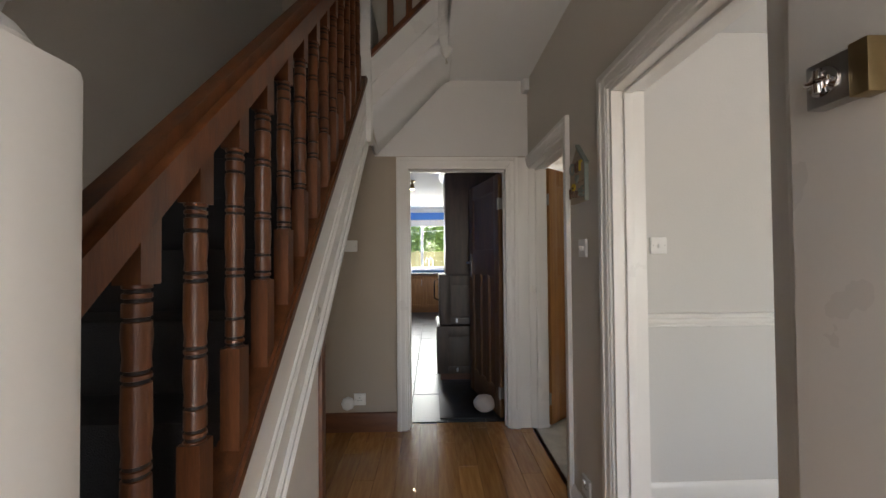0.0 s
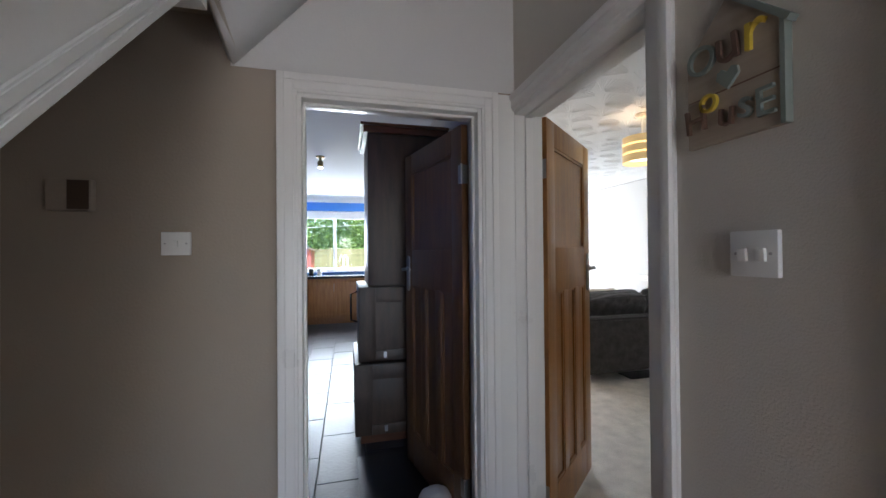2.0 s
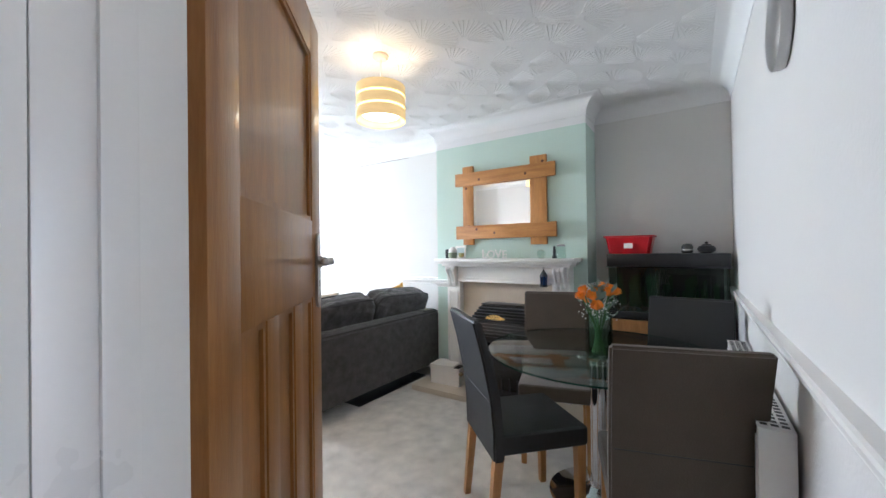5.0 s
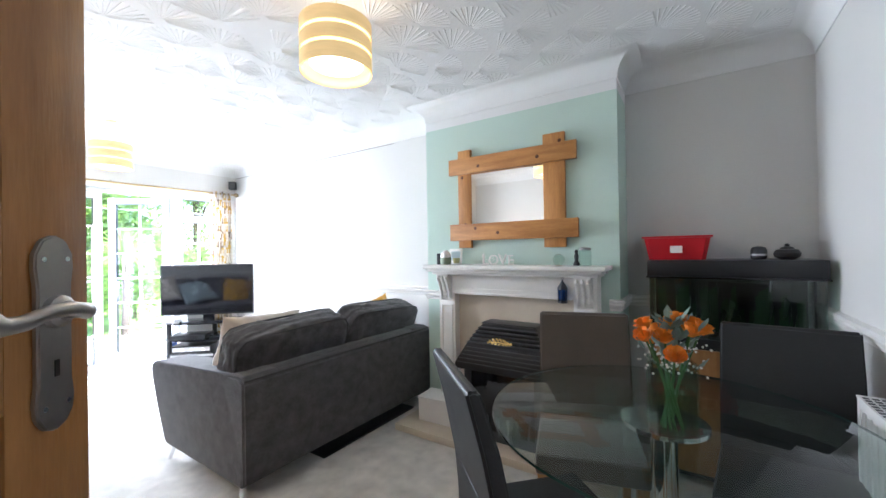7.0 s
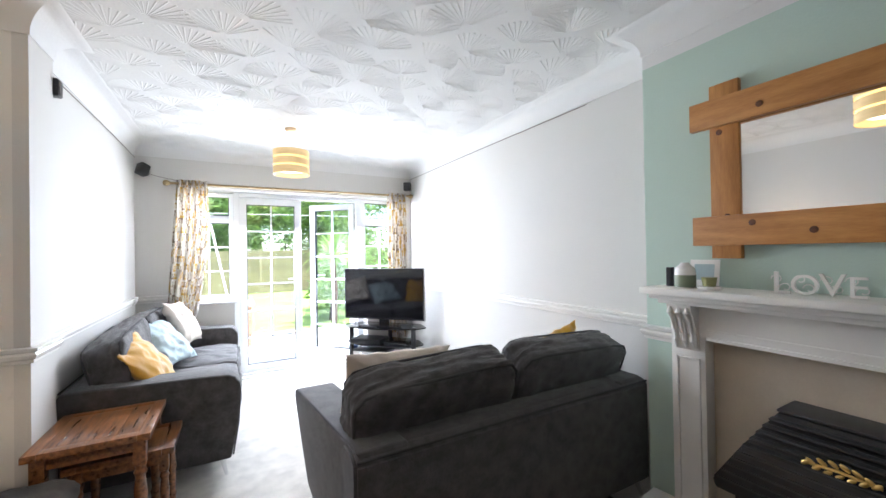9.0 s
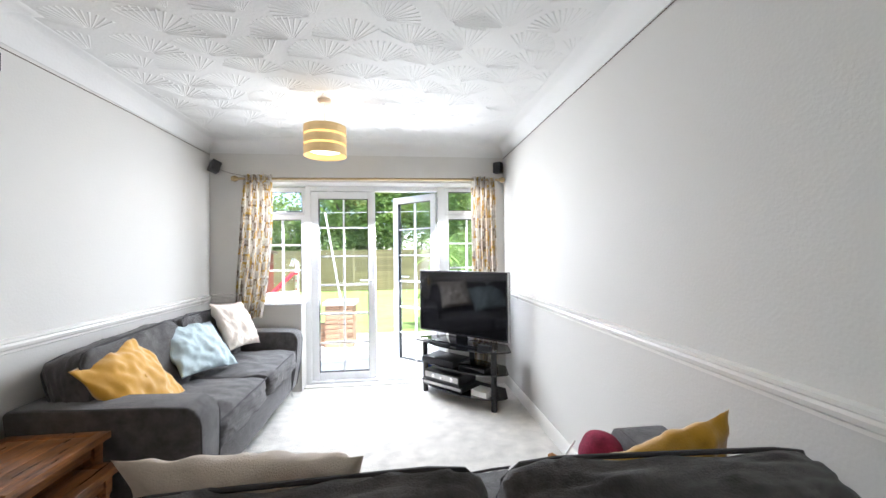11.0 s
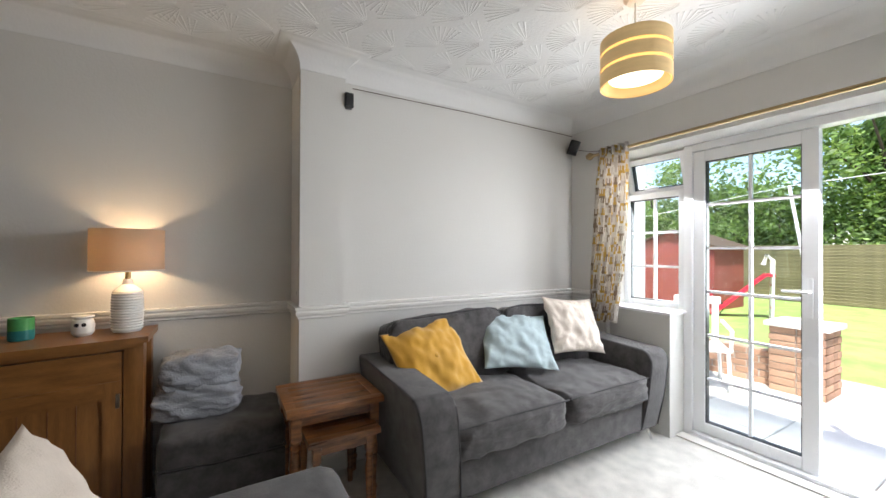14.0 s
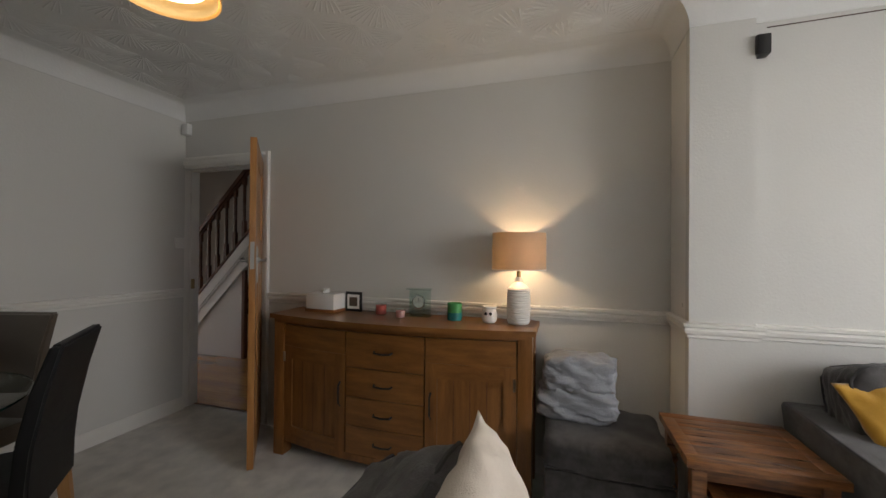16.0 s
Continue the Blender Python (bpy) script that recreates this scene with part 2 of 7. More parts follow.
def lathe(profile, steps=24, bm=None, m=None, cap=True):
    """Turns (radius, height) pairs round z."""
    bm = bm or bmesh.new()
    rings = []
    for r, z in profile:
        rings.append([bm.verts.new(((m or Matrix()) @ Vector((r * math.cos(a), r * math.sin(a), z)))) for a in (2 * math.pi * k / steps for k in range(steps))])
    for a, b in zip(rings, rings[1:]):
        for k in range(steps):
            bm.faces.new((a[k], a[(k + 1) % steps], b[(k + 1) % steps], b[k]))
    if cap:
        bm.faces.new(rings[0][::-1])
        bm.faces.new(rings[-1])
    return bm


def tube(points, r, steps=8, bm=None):
    """A round bar along a line of points."""
    bm = bm or bmesh.new()
    pts = [Vector(p) for p in points]
    rings = []
    for i, p in enumerate(pts):
        d = (pts[min(i + 1, len(pts) - 1)] - pts[max(i - 1, 0)]).normalized()
        side = d.cross(Vector((0, 0, 1)) if abs(d.z) < 0.9 else Vector((1, 0, 0))).normalized()
        up = side.cross(d)
        rr = r[i] if isinstance(r, (list, tuple)) else r
        rings.append([bm.verts.new(p + rr * (math.cos(a) * side + math.sin(a) * up)) for a in (2 * math.pi * k / steps for k in range(steps))])
    for a, b in zip(rings, rings[1:]):
        for k in range(steps):
            bm.faces.new((a[k], b[k], b[(k + 1) % steps], a[(k + 1) % steps]))
    bm.faces.new(rings[0])
    bm.faces.new(rings[-1][::-1])
    return bm


def prism(outline, depth, m=None, bm=None):
    """An outline in x, y pushed up by depth along z, then placed by m."""
    bm = bm or bmesh.new()
    m = m or Matrix()
    lo = [bm.verts.new(m @ Vector((x, y, 0))) for x, y in outline]
    hi = [bm.verts.new(m @ Vector((x, y, depth))) for x, y in outline]
    n = len(lo)
    for k in range(n):
        bm.faces.new((lo[k], lo[(k + 1) % n], hi[(k + 1) % n], hi[k]))
    bm.faces.new(lo[::-1])
    bm.faces.new(hi)
    bmesh.ops.recalc_face_normals(bm, faces=bm.faces)
    return bm


def sweep(profile, path, closed=False, bm=None):
    """Moulding: profile of (out from the wall, height) along a floor path whose room lies to its left."""
    bm = bm or bmesh.new()
    pts = [Vector(p) for p in path]
    n = len(pts)
    rings = []
    for i, p in enumerate(pts):
        before = pts[i - 1] if closed or i else None
        after = pts[(i + 1) % n] if closed or i < n - 1 else None
        d1 = (p - before).normalized() if before is not None else (after - p).normalized()
        d2 = (after - p).normalized() if after is not None else d1
        n1, n2 = Vector((-d1.y, d1.x)), Vector((-d2.y, d2.x))
        bis = (n1 + n2) / max(0.2, 1 + n1.dot(n2))
        rings.append([bm.verts.new((p.x + bis.x * u, p.y + bis.y * u, z)) for u, z in profile])
    k = len(profile)
    for i in range(n if closed else n - 1):
        a, b = rings[i], rings[(i + 1) % n]
        for j in range(k):
            bm.faces.new((a[j], b[j], b[(j + 1) % k], a[(j + 1) % k]))
    if not closed:
        bm.faces.new(rings[0][::-1])
        bm.faces.new(rings[-1])
    bmesh.ops.recalc_face_normals(bm, faces=bm.faces)
    return bm


def wall(name, axis, at, far, u0, u1, z0, z1, holes=(), low=None, high=None, label="", rim=None):
    """A wall along x or y between two faces (at < far) with holes (u0, u1, z0, z1) through it; low and high are the paints of its two faces."""
    bm = bmesh.new()
    us = sorted({u0, u1, *[h[0] for h in holes], *[h[1] for h in holes]})
    zs = sorted({z0, z1, *[h[2] for h in holes], *[h[3] for h in holes]})
    solid = lambda u, z: u0 < u < u1 and z0 < z < z1 and not any(h[0] < u < h[1] and h[2] < z < h[3] for h in holes)
    verts = {}

    def v(u, z, w):
        key = (round(u, 5), round(z, 5), w)
        if key not in verts:
            verts[key] = bm.verts.new((u, w, z) if axis == "x" else (w, u, z))
        return verts[key]

    for a, b in zip(us, us[1:]):
        for c, d in zip(zs, zs[1:]):
            um, zm = (a + b) / 2, (c + d) / 2
            if not solid(um, zm):
                continue
            for w, k in ((at, 0), (far, 1)):
                f = bm.faces.new((v(a, c, w), v(b, c, w), v(b, d, w), v(a, d, w)))
                f.material_index = k
            for (p, q), (ou, oz) in ((((a, c), (a, d)), (a - 1e-4, zm)), (((b, c), (b, d)), (b + 1e-4, zm)), (((a, c), (b, c)), (um, c - 1e-4)), (((a, d), (b, d)), (um, d + 1e-4))):
                if not solid(ou, oz):
                    bm.faces.new((v(*p, at), v(*q, at), v(*q, far), v(*p, far))).material_index = 2
    bmesh.ops.recalc_face_normals(bm, faces=bm.faces)
    low = low or M["wall"]
    return tagged(part(name, bm, (low, high or low, rim or M["white"])), label or "plain painted plaster wall", "wall", kind="structure")

# ---- large structure ----
CEIL, HALL_CEIL = 2.48, 2.64
tagged(part("floor_lounge", box(0.72, 1.9, -0.12, 4.3, 8.2, 0.0), M["carpet"]), "cream wool carpet laid over the lounge floor", "floor", kind="structure")
tagged(part("floor_hall", box(-1.45, -0.6, -0.14, 0.72, 2.97, -0.012), M["oak_floor"]), "honey oak floorboards in the hall", "floor", kind="structure")
tagged(part("floor_kitchen", box(-1.5, 2.97, -0.14, 0.715, 9.35, -0.012), M["grout"]), "dark slate tiled kitchen floor", "floor", kind="structure")
tagged(part("floor_front_room", box(0.72, -2.2, -0.12, 4.3, 1.9, 0.0), M["carpet"]), "cream carpet of the front room", "floor", kind="structure")

wall("wall_hall_east", "y", 0.715, 0.85, -0.25, 5.585, 0, 2.7, [(0.745, 1.52, 0, 2.0), (2.027, 2.858, 0, 1.99)], M["wall_hall"], M["wall"], "pale grey woodchip hall wall with two doorways")
wall("wall_kitchen_east", "y", 0.715, 1.115, 5.586, 8.25, 0, 2.7, (), M["wall"], M["wall"], "warm white wall behind the long sofa")
tagged(part("wall_pier", box(1.1155, 5.583, 0, 1.168, 5.84, 2.6), M["wall"]), "shallow warm white wall pier between the two ends of the lounge", "pier", kind="structure")
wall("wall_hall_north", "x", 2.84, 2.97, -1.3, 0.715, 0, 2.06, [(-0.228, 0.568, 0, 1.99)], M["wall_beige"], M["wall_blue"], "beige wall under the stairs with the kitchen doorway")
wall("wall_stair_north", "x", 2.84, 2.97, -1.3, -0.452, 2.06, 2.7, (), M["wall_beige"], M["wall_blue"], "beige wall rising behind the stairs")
wall("wall_hall_north_upper", "x", 2.838, 2.97, -0.452, 0.715, 2.06, 2.7, (), M["wall"], M["wall_blue"], "white wall above the kitchen doorway")
wall("wall_hall_west", "y", -1.30, -1.15, -0.5, 2.97, 0, 5.2, (), M["wall_hall"], M["wall_hall"], "pale grey stairwell wall")
wall("wall_front", "x", -0.5, -0.25, -1.45, 0.85, 0, 5.2, [(-0.33, 0.64, 0, 2.06)], M["wall_hall"], M["wall_hall"], "front wall with the open front doorway")
# unseen walls and roof, added to keep sky light out of the hall
for k, x in enumerate((-0.62, 0.86)):
    wall("wall_porch_%d" % (k + 1), "y", x, x + 0.12, -2.2, -0.5, -0.16, 2.4, (), M["brick"], M["brick"], "unseen brick side wall added to shade the front doorway")
tagged(part("roof_porch", box(-0.7, -2.25, 2.4, 1.05, -0.5, 2.5), M["ceiling"]), "unseen flat roof added to shade the front doorway", "roof", kind="structure")
wall("wall_landing_north", "x", 2.86, 2.99, -1.3, 0.85, 2.7, 5.2, (), M["wall_hall"], M["wall_hall"], "upper stairwell wall")
wall("wall_landing_east", "y", 0.715, 0.85, -0.25, 2.86, 2.7, 5.2, (), M["wall_hall"], M["wall_hall"], "upper landing wall")
tagged(part("ceiling_landing", box(-1.45, -0.5, 5.2, 0.85, 2.99, 5.3), M["ceiling"]), "white ceiling over the stairwell", "ceiling", kind="structure")
tagged(part("ceiling_hall", box(0.09, -0.25, HALL_CEIL, 0.715, 2.84, HALL_CEIL + 0.16), M["ceiling"]), "white plaster hall ceiling under the landing", "ceiling", kind="structure")
wall("wall_lounge_south", "x", 1.96, 2.06, 0.85, 4.3, 0, 2.6, (), M["wall"], M["wall"], "warm white wall between dining end and front room")
wall("wall_lounge_east_dining", "y", 4.12, 4.3, 2.06, 3.01, 0, 2.6, (), M["wall"], M["wall"], "warm white alcove wall behind the fish tank")
wall("wall_lounge_east", "y", 4.02, 4.3, 4.46, 8.25, 0, 2.6, (), M["wall"], M["wall"], "long warm white wall beside the television")
tagged(part("chimney_breast_upper", box(3.79, 3.01, 2.285, 4.3, 4.46, 2.6), M["ceiling"]), "white band at the top of the chimney breast", "chimney breast", kind="structure")
tagged(part("chimney_breast", box(3.79, 3.01, 0, 4.3, 4.46, 2.285), M["wall_green"]), "chimney breast painted pale sage green", "chimney breast", kind="structure")
wall("wall_lounge_north", "x", 7.89, 8.25, 1.115, 4.02, 0, 2.6, [(1.47, 3.92, 0.0, 2.08)], M["wall"], M["wall"], "warm white wall with the wide garden opening", rim=M["wall"])
for x0, x1, n in ((1.47, 1.95, 1), (3.42, 3.92, 2)):
    wall("wall_under_window_%d" % n, "x", 7.93, 8.25, x0, x1, 0, 0.86, (), M["wall"], M["wall"], "low white wall under a garden window", rim=M["wall"])
wall("wall_front_room_east", "y", 4.3, 4.45, -2.2, 8.25, 0, 2.7, (), M["wall"], M["wall"], "outer wall of the front room")
wall("wall_front_room_south", "x", -2.35, -2.2, 0.85, 4.45, 0, 2.7, [(1.8, 3.8, 0.8, 2.1)], M["wall"], M["wall"], "front room wall with its window opening")
wall("wall_front_room_west", "y", 0.715, 0.85, -2.35, -0.5, 0, 2.7, (), M["wall"], M["wall"], "front room side wall")
tagged(part("ceiling_front_room", box(0.85, -2.35, 2.5, 4.45, 1.96, 2.6), M["ceiling"]), "white front room ceiling", "ceiling", kind="structure")
# kitchen shell
wall("wall_kitchen_north", "x", 9.3, 9.5, -1.57, 0.80, 0, 2.6, [(-0.95, 0.45, 0.98, 2.2)], M["wall_blue"], M["wall_blue"], "strong blue kitchen wall with a wide window", rim=M["upvc"])
wall("wall_kitchen_side", "y", 0.715, 0.80, 8.25, 9.3, 0, 2.6, (), M["wall"], M["brick"], "kitchen side wall beyond the lounge")
wall("wall_kitchen_west", "y", -1.57, -1.42, 2.97, 9.3, 0, 2.6, (), M["wall_blue"], M["wall_blue"], "strong blue kitchen side wall")
tagged(part("ceiling_kitchen", box(-1.5, 2.97, 2.5, 0.715, 9.35, 2.6), M["ceiling"]), "white kitchen ceiling", "ceiling", kind="structure")

# lounge ceiling with hand-combed plaster fans
def fan_ceiling():
    rng = random.Random(4)
    verts, faces = [], []

    def quad(*pts):
        k = len(verts)
        verts.extend(pts)
        faces.append(tuple(range(k, k + len(pts))))

    x0, x1, y0, y1 = 0.83, 4.14, 2.04, 7.92
    quad((x0, y0, CEIL), (x0, y1, CEIL), (x1, y1, CEIL), (x1, y0, CEIL))
    quad((x0, y0, CEIL + 0.1), (x1, y0, CEIL + 0.1), (x1, y1, CEIL + 0.1), (x0, y1, CEIL + 0.1))
    row = 0
    y = y0 + 0.12
    while y < y1 - 0.1:
        x = x0 + 0.12 + (0.16 if row % 2 else 0)
        while x < x1 - 0.1:
            turn = -math.pi / 2 + rng.uniform(-0.7, 0.7)
            r1 = rng.uniform(0.18, 0.225)
            cx, cy = x + rng.uniform(-0.015, 0.015), y + rng.uniform(-0.015, 0.015)
            ribs = 15
            for k in range(ribs):
                a = turn + (k / (ribs - 1) - 0.5) * 2.2
                ca, sa = math.cos(a), math.sin(a)
                w0, w1, h = 0.0015, 0.0065, 0.0028
                ra, rb = 0.025, r1 * (0.94 + 0.06 * math.cos((k / (ribs - 1) - 0.5) * 2))
                p = lambda r, w, dz: (cx + r * ca - w * sa, cy + r * sa + w * ca, CEIL - dz)
                quad(p(ra, -w0, 0), p(ra, 0, 0.001), p(rb, 0, h), p(rb, -w1, 0))
                quad(p(ra, 0, 0.001), p(ra, w0, 0), p(rb, w1, 0), p(rb, 0, h))
                quad(p(rb, -w1, 0), p(rb, 0, h), p(rb, w1, 0))
            x += 0.31 + rng.uniform(-0.02, 0.02)
        y += 0.205
        row += 1
    data = bpy.data.meshes.new("ceiling_lounge")
    data.from_pydata(verts, [], faces)
    data.materials.append(M["ceiling"])
    return tagged(new("ceiling_lounge", data), "white plaster ceiling combed into overlapping fan shapes", "ceiling", kind="structure")


fan_ceiling()

ROOM = [(0.85, 2.06), (4.12, 2.06), (4.12, 3.01), (3.79, 3.01), (3.79, 4.46), (4.02, 4.46), (4.02, 7.89), (1.115, 7.89), (1.115, 5.84), (1.168, 5.84), (1.168, 5.585), (0.85, 5.585)]
COVE = [(0, CEIL - 0.128), (0.005, CEIL - 0.128)] + [(0.005 + 0.115 * (1 - math.cos(a)), CEIL - 0.121 + 0.116 * math.sin(a)) for a in (math.pi / 2 * k / 8 for k in range(1, 9))] + [(0.128, CEIL), (0, CEIL)]
tagged(part("cornice", sweep(COVE, ROOM, True), M["ceiling"]), "white plaster cove cornice round the lounge", "cornice", kind="structure")
DADO = [(0, 0.915), (0.012, 0.92), (0.012, 0.932), (0.022, 0.94), (0.026, 0.955), (0.02, 0.965), (0.03, 0.972), (0.03, 0.985), (0, 0.988)]
SKIRT = [(0, 0), (0.018, 0), (0.018, 0.075), (0.012, 0.09), (0.006, 0.1), (0, 0.1)]
PATHS = [[(0.85, 2.06), (4.12, 2.06), (4.12, 3.01), (3.79, 3.01), (3.79, 3.07)], [(3.79, 4.32), (3.79, 4.46), (4.02, 4.46), (4.02, 7.89), (3.92, 7.89)],
         [(1.47, 7.89), (1.115, 7.89), (1.115, 5.84), (1.168, 5.84), (1.168, 5.585), (0.85, 5.585), (0.85, 2.93)]]
for k, path in enumerate(PATHS):
    tagged(part("dado_rail_%d" % (k + 1), sweep(DADO, path), M["white"]), "white moulded dado rail", "dado rail", kind="structure")
    tagged(part("skirting_%d" % (k + 1), sweep(SKIRT, path), M["white"]), "white skirting board", "skirting", kind="structure")
tagged(part("cornice_kitchen", sweep([(u, z + 0.02) for u, z in COVE], [(0.715, 9.3), (-1.42, 9.3), (-1.42, 2.97)]), M["ceiling"]), "white cove cornice round the kitchen", "cornice", kind="structure")
tagged(part("dado_rail_front_room", sweep(DADO, [(4.3, 1.96), (0.85, 1.96)]), M["white"]), "white moulded dado rail of the front room", "dado rail", kind="structure")
tagged(part("skirting_front_room", sweep(SKIRT, [(4.3, 1.96), (0.85, 1.96)]), M["white"]), "white skirting board of the front room", "skirting", kind="structure")
HSK = [(0, 0), (0.02, 0), (0.02, 0.11), (0.012, 0.135), (0, 0.14)]
tagged(part("skirting_hall_north", sweep(HSK, [(-0.295, 2.84), (-1.15, 2.84)]), M["skirt_brown"]), "dark brown stained skirting board under the stairs", "skirting", kind="structure")
tagged(part("skirting_hall_east", sweep(SKIRT, [(0.715, 1.6), (0.715, 1.99)]), M["white"]), "white hall skirting board", "skirting", kind="structure")


# doorways: linings and architraves
def doorway(number, axis, a, b, near, far, head, label, sides=(1, 1), corner=False):
    """Lining boards and moulded architraves of an opening from a to b in a wall between two faces."""
    root = thing("door_frame_%d" % number, label, "door frame", kind="structure")
    put = (lambda u, w, z: (u, w, z)) if axis == "x" else (lambda u, w, z: (w, u, z))

    def b3(name, u0, w0, z0, u1, w1, z1, bev=0.003):
        p, q = put(u0, w0, z0), put(u1, w1, z1)
        part(name, box(*[min(i, j) for i, j in zip(p, q)], *[max(i, j) for i, j in zip(p, q)], bevel=bev), M["white"], root)

    t = 0.028
    n, f = near - 0.002, far + 0.002
    b3("lining", a, n, 0, a + t, f, head)
    b3("lining", b - t, n, 0, b, f, head)
    b3("head_lining", a + t, n, head - t, b - t, f, head)
    mid = (near + far) / 2
    b3("door_stop", a + t, mid - 0.02, 0, a + t + 0.012, mid + 0.015, head - t)
    b3("door_stop", b - t - 0.012, mid - 0.02, 0, b - t, mid + 0.015, head - t)
    b3("door_stop", a + t, mid - 0.02, head - t - 0.012, b - t, mid + 0.015, head - t)
    for side, w, s in ((sides[0], near, -1), (sides[1], far, 1)):
        if not side:
            continue
        steps = ((0.0, 0.075, 0.012), (0.012, 0.07, 0.017), (0.045, 0.073, 0.024))
        for k, (i, o, d) in enumerate(steps):
            name = "architrave" if k == 0 else "moulding"
            b3(name, a - o + 0.012, w, 0, a - i + 0.012, w + s * d, head + o - 0.012)
            if not (corner and s < 0):
                b3(name, b + i - 0.012, w, 0, b + o - 0.012, w + s * d, head + o - 0.012)
            b3(name, a - i + 0.012, w, head + i - 0.012, b + i - 0.012 if not (corner and s < 0) else 2.837, w + s * d, head + o - 0.012)
    return root


doorway(1, "y", 0.745, 1.52, 0.715, 0.85, 2.0, "white moulded door frame to the front room", (1, 0))
doorway(2, "y", 2.027, 2.858, 0.715, 0.85, 1.99, "white moulded door frame between hall and lounge", corner=True)
kitchen_frame = doorway(3, "x", -0.228, 0.568, 2.84, 2.97, 1.99, "white moulded door frame to the kitchen", (1, 0))
part("corner_filler", box(0.632, 2.832, 0, 0.7125, 2.8385, 2.05, bevel=0.002), M["white"], kitchen_frame)

# ---- hall: staircase ----
STRING_X = -0.43
stairs = thing("staircase", "painted and stained timber staircase with charcoal carpet and turned balusters", "staircase")
for k in range(12):
    y, z = 0.10 + 0.18 * k, 0.19 * (k + 1)
    part("step", box(-1.148, y - 0.012, z - 0.19 - (0.16 if k else 0), -0.475, y + 0.2, z, bevel=0.016), M["stair_carpet"], stairs)
part("winder", box(-1.148, 2.24, 2.27, -0.475, 2.836, 2.44, bevel=0.016), M["stair_carpet"], stairs)
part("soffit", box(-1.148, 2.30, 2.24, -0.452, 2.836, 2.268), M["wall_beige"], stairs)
part("winder", box(-0.475, 2.44, 2.5, -0.24, 2.838, 2.66, bevel=0.012), M["stair_carpet"], stairs)


def slope(x0, x1, y0, y1, lift0, lift1, bevel=0.0):
    """A bar rising at the pitch of the flight between two offsets above the line z = y."""
    bm = prism([(y0, y0 + lift0), (y1, y1 + lift0), (y1, y1 + lift1), (y0, y0 + lift1)], x1 - x0, Matrix(((0, 0, 1, x0), (1, 0, 0, 0), (0, 1, 0, 0), (0, 0, 0, 1))))
    if bevel:
        bmesh.ops.bevel(bm, geom=bm.edges[:], offset=bevel, segments=2, affect="EDGES")
    return bm


outer = part("string", slope(-0.47, STRING_X, 0.36, 2.36, -0.32, 0.05), M["white"], stairs, "white painted outer string")
part("moulding", slope(STRING_X, STRING_X + 0.012, 0.42, 2.3, -0.30, -0.27, 0.003), M["white"], outer)
part("moulding", slope(STRING_X, STRING_X + 0.02, 0.42, 2.3, -0.33, -0.30, 0.003), M["white"], outer)
part("moulding", slope(STRING_X, STRING_X + 0.012, 0.42, 2.3, -0.16, -0.135, 0.003), M["white"], outer)
part("moulding", slope(STRING_X, STRING_X + 0.008, 0.42, 2.3, -0.115, -0.10, 0.002), M["white"], outer)
part("base_rail", slope(-0.495, STRING_X + 0.012, 0.36, 2.34, 0.05, 0.10, 0.008), M["mahogany"], stairs, "reddish brown base rail")
part("handrail", slope(-0.492, -0.418, 0.36, 2.36, 0.80, 0.92, 0.02), M["mahogany"], stairs, "polished reddish brown handrail")
part("wall_string", slope(-1.1495, -1.128, 0.2, 2.3, 0.0, 0.27, 0.004), M["white"], stairs, "white wall string")
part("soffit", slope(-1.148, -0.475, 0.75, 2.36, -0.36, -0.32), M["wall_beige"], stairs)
part("spandrel", prism([(0.37, 0), (1.36, 0), (1.36, 1.04), (0.37, 0.06)], 0.03, Matrix(((0, 0, 1, -0.468), (1, 0, 0, 0), (0, 1, 0, 0), (0, 0, 0, 1)))), M["white"], stairs, "white panelled side under the flight")
part("spandrel_post", box(-0.475, 1.362, 0, -0.425, 1.41, 1.06, bevel=0.004), M["skirt_brown"], stairs, "brown stained end post")

# turned profile: straight shafts parted by pairs of dark burnt grooves
GROOVES = (0.212, 0.226, 0.268, 0.36, 0.374, 0.495, 0.509, 0.585, 0.612, 0.626)
SPINDLE = [(0.0225, 0.20)]
for g in GROOVES:
    for dz, r in ((-0.004, 0.0222), (-0.0025, 0.0185), (0.0025, 0.0185), (0.004, 0.0222)):
        SPINDLE.append((r, g + dz))
    if g in (0.268, 0.374, 0.509):
        SPINDLE.append((0.0205, g + 0.02))
        SPINDLE.append((0.0235, g + 0.05))
SPINDLE.append((0.0225, 0.64))


def baluster_mesh():
    bm = lathe(SPINDLE, 14)
    # square blocks cut at the pitch below and above the turning
    s = 0.0235
    for z0, z1, cut in ((0.0, 0.205, 0), (0.635, 0.72, 1)):
        vs = []
        for x, y in ((-s, -s), (s, -s), (s, s), (-s, s)):
            vs.append((bm.verts.new((x, y, z0 + (y if not cut else 0))), bm.verts.new((x, y, z1 + (y if cut else 0)))))
        for i in range(4):
            a, b = vs[i], vs[(i + 1) % 4]
            bm.faces.new((a[0], b[0], b[1], a[1]))
        bm.faces.new([v[0] for v in vs][::-1])
        bm.faces.new([v[1] for v in vs])
    bmesh.ops.transform(bm, matrix=Matrix.Diagonal((0.86, 0.86, 1, 1)), verts=bm.verts)
    bmesh.ops.recalc_face_normals(bm, faces=bm.faces)
    return mesh_of("baluster", bm, M["mahogany"])


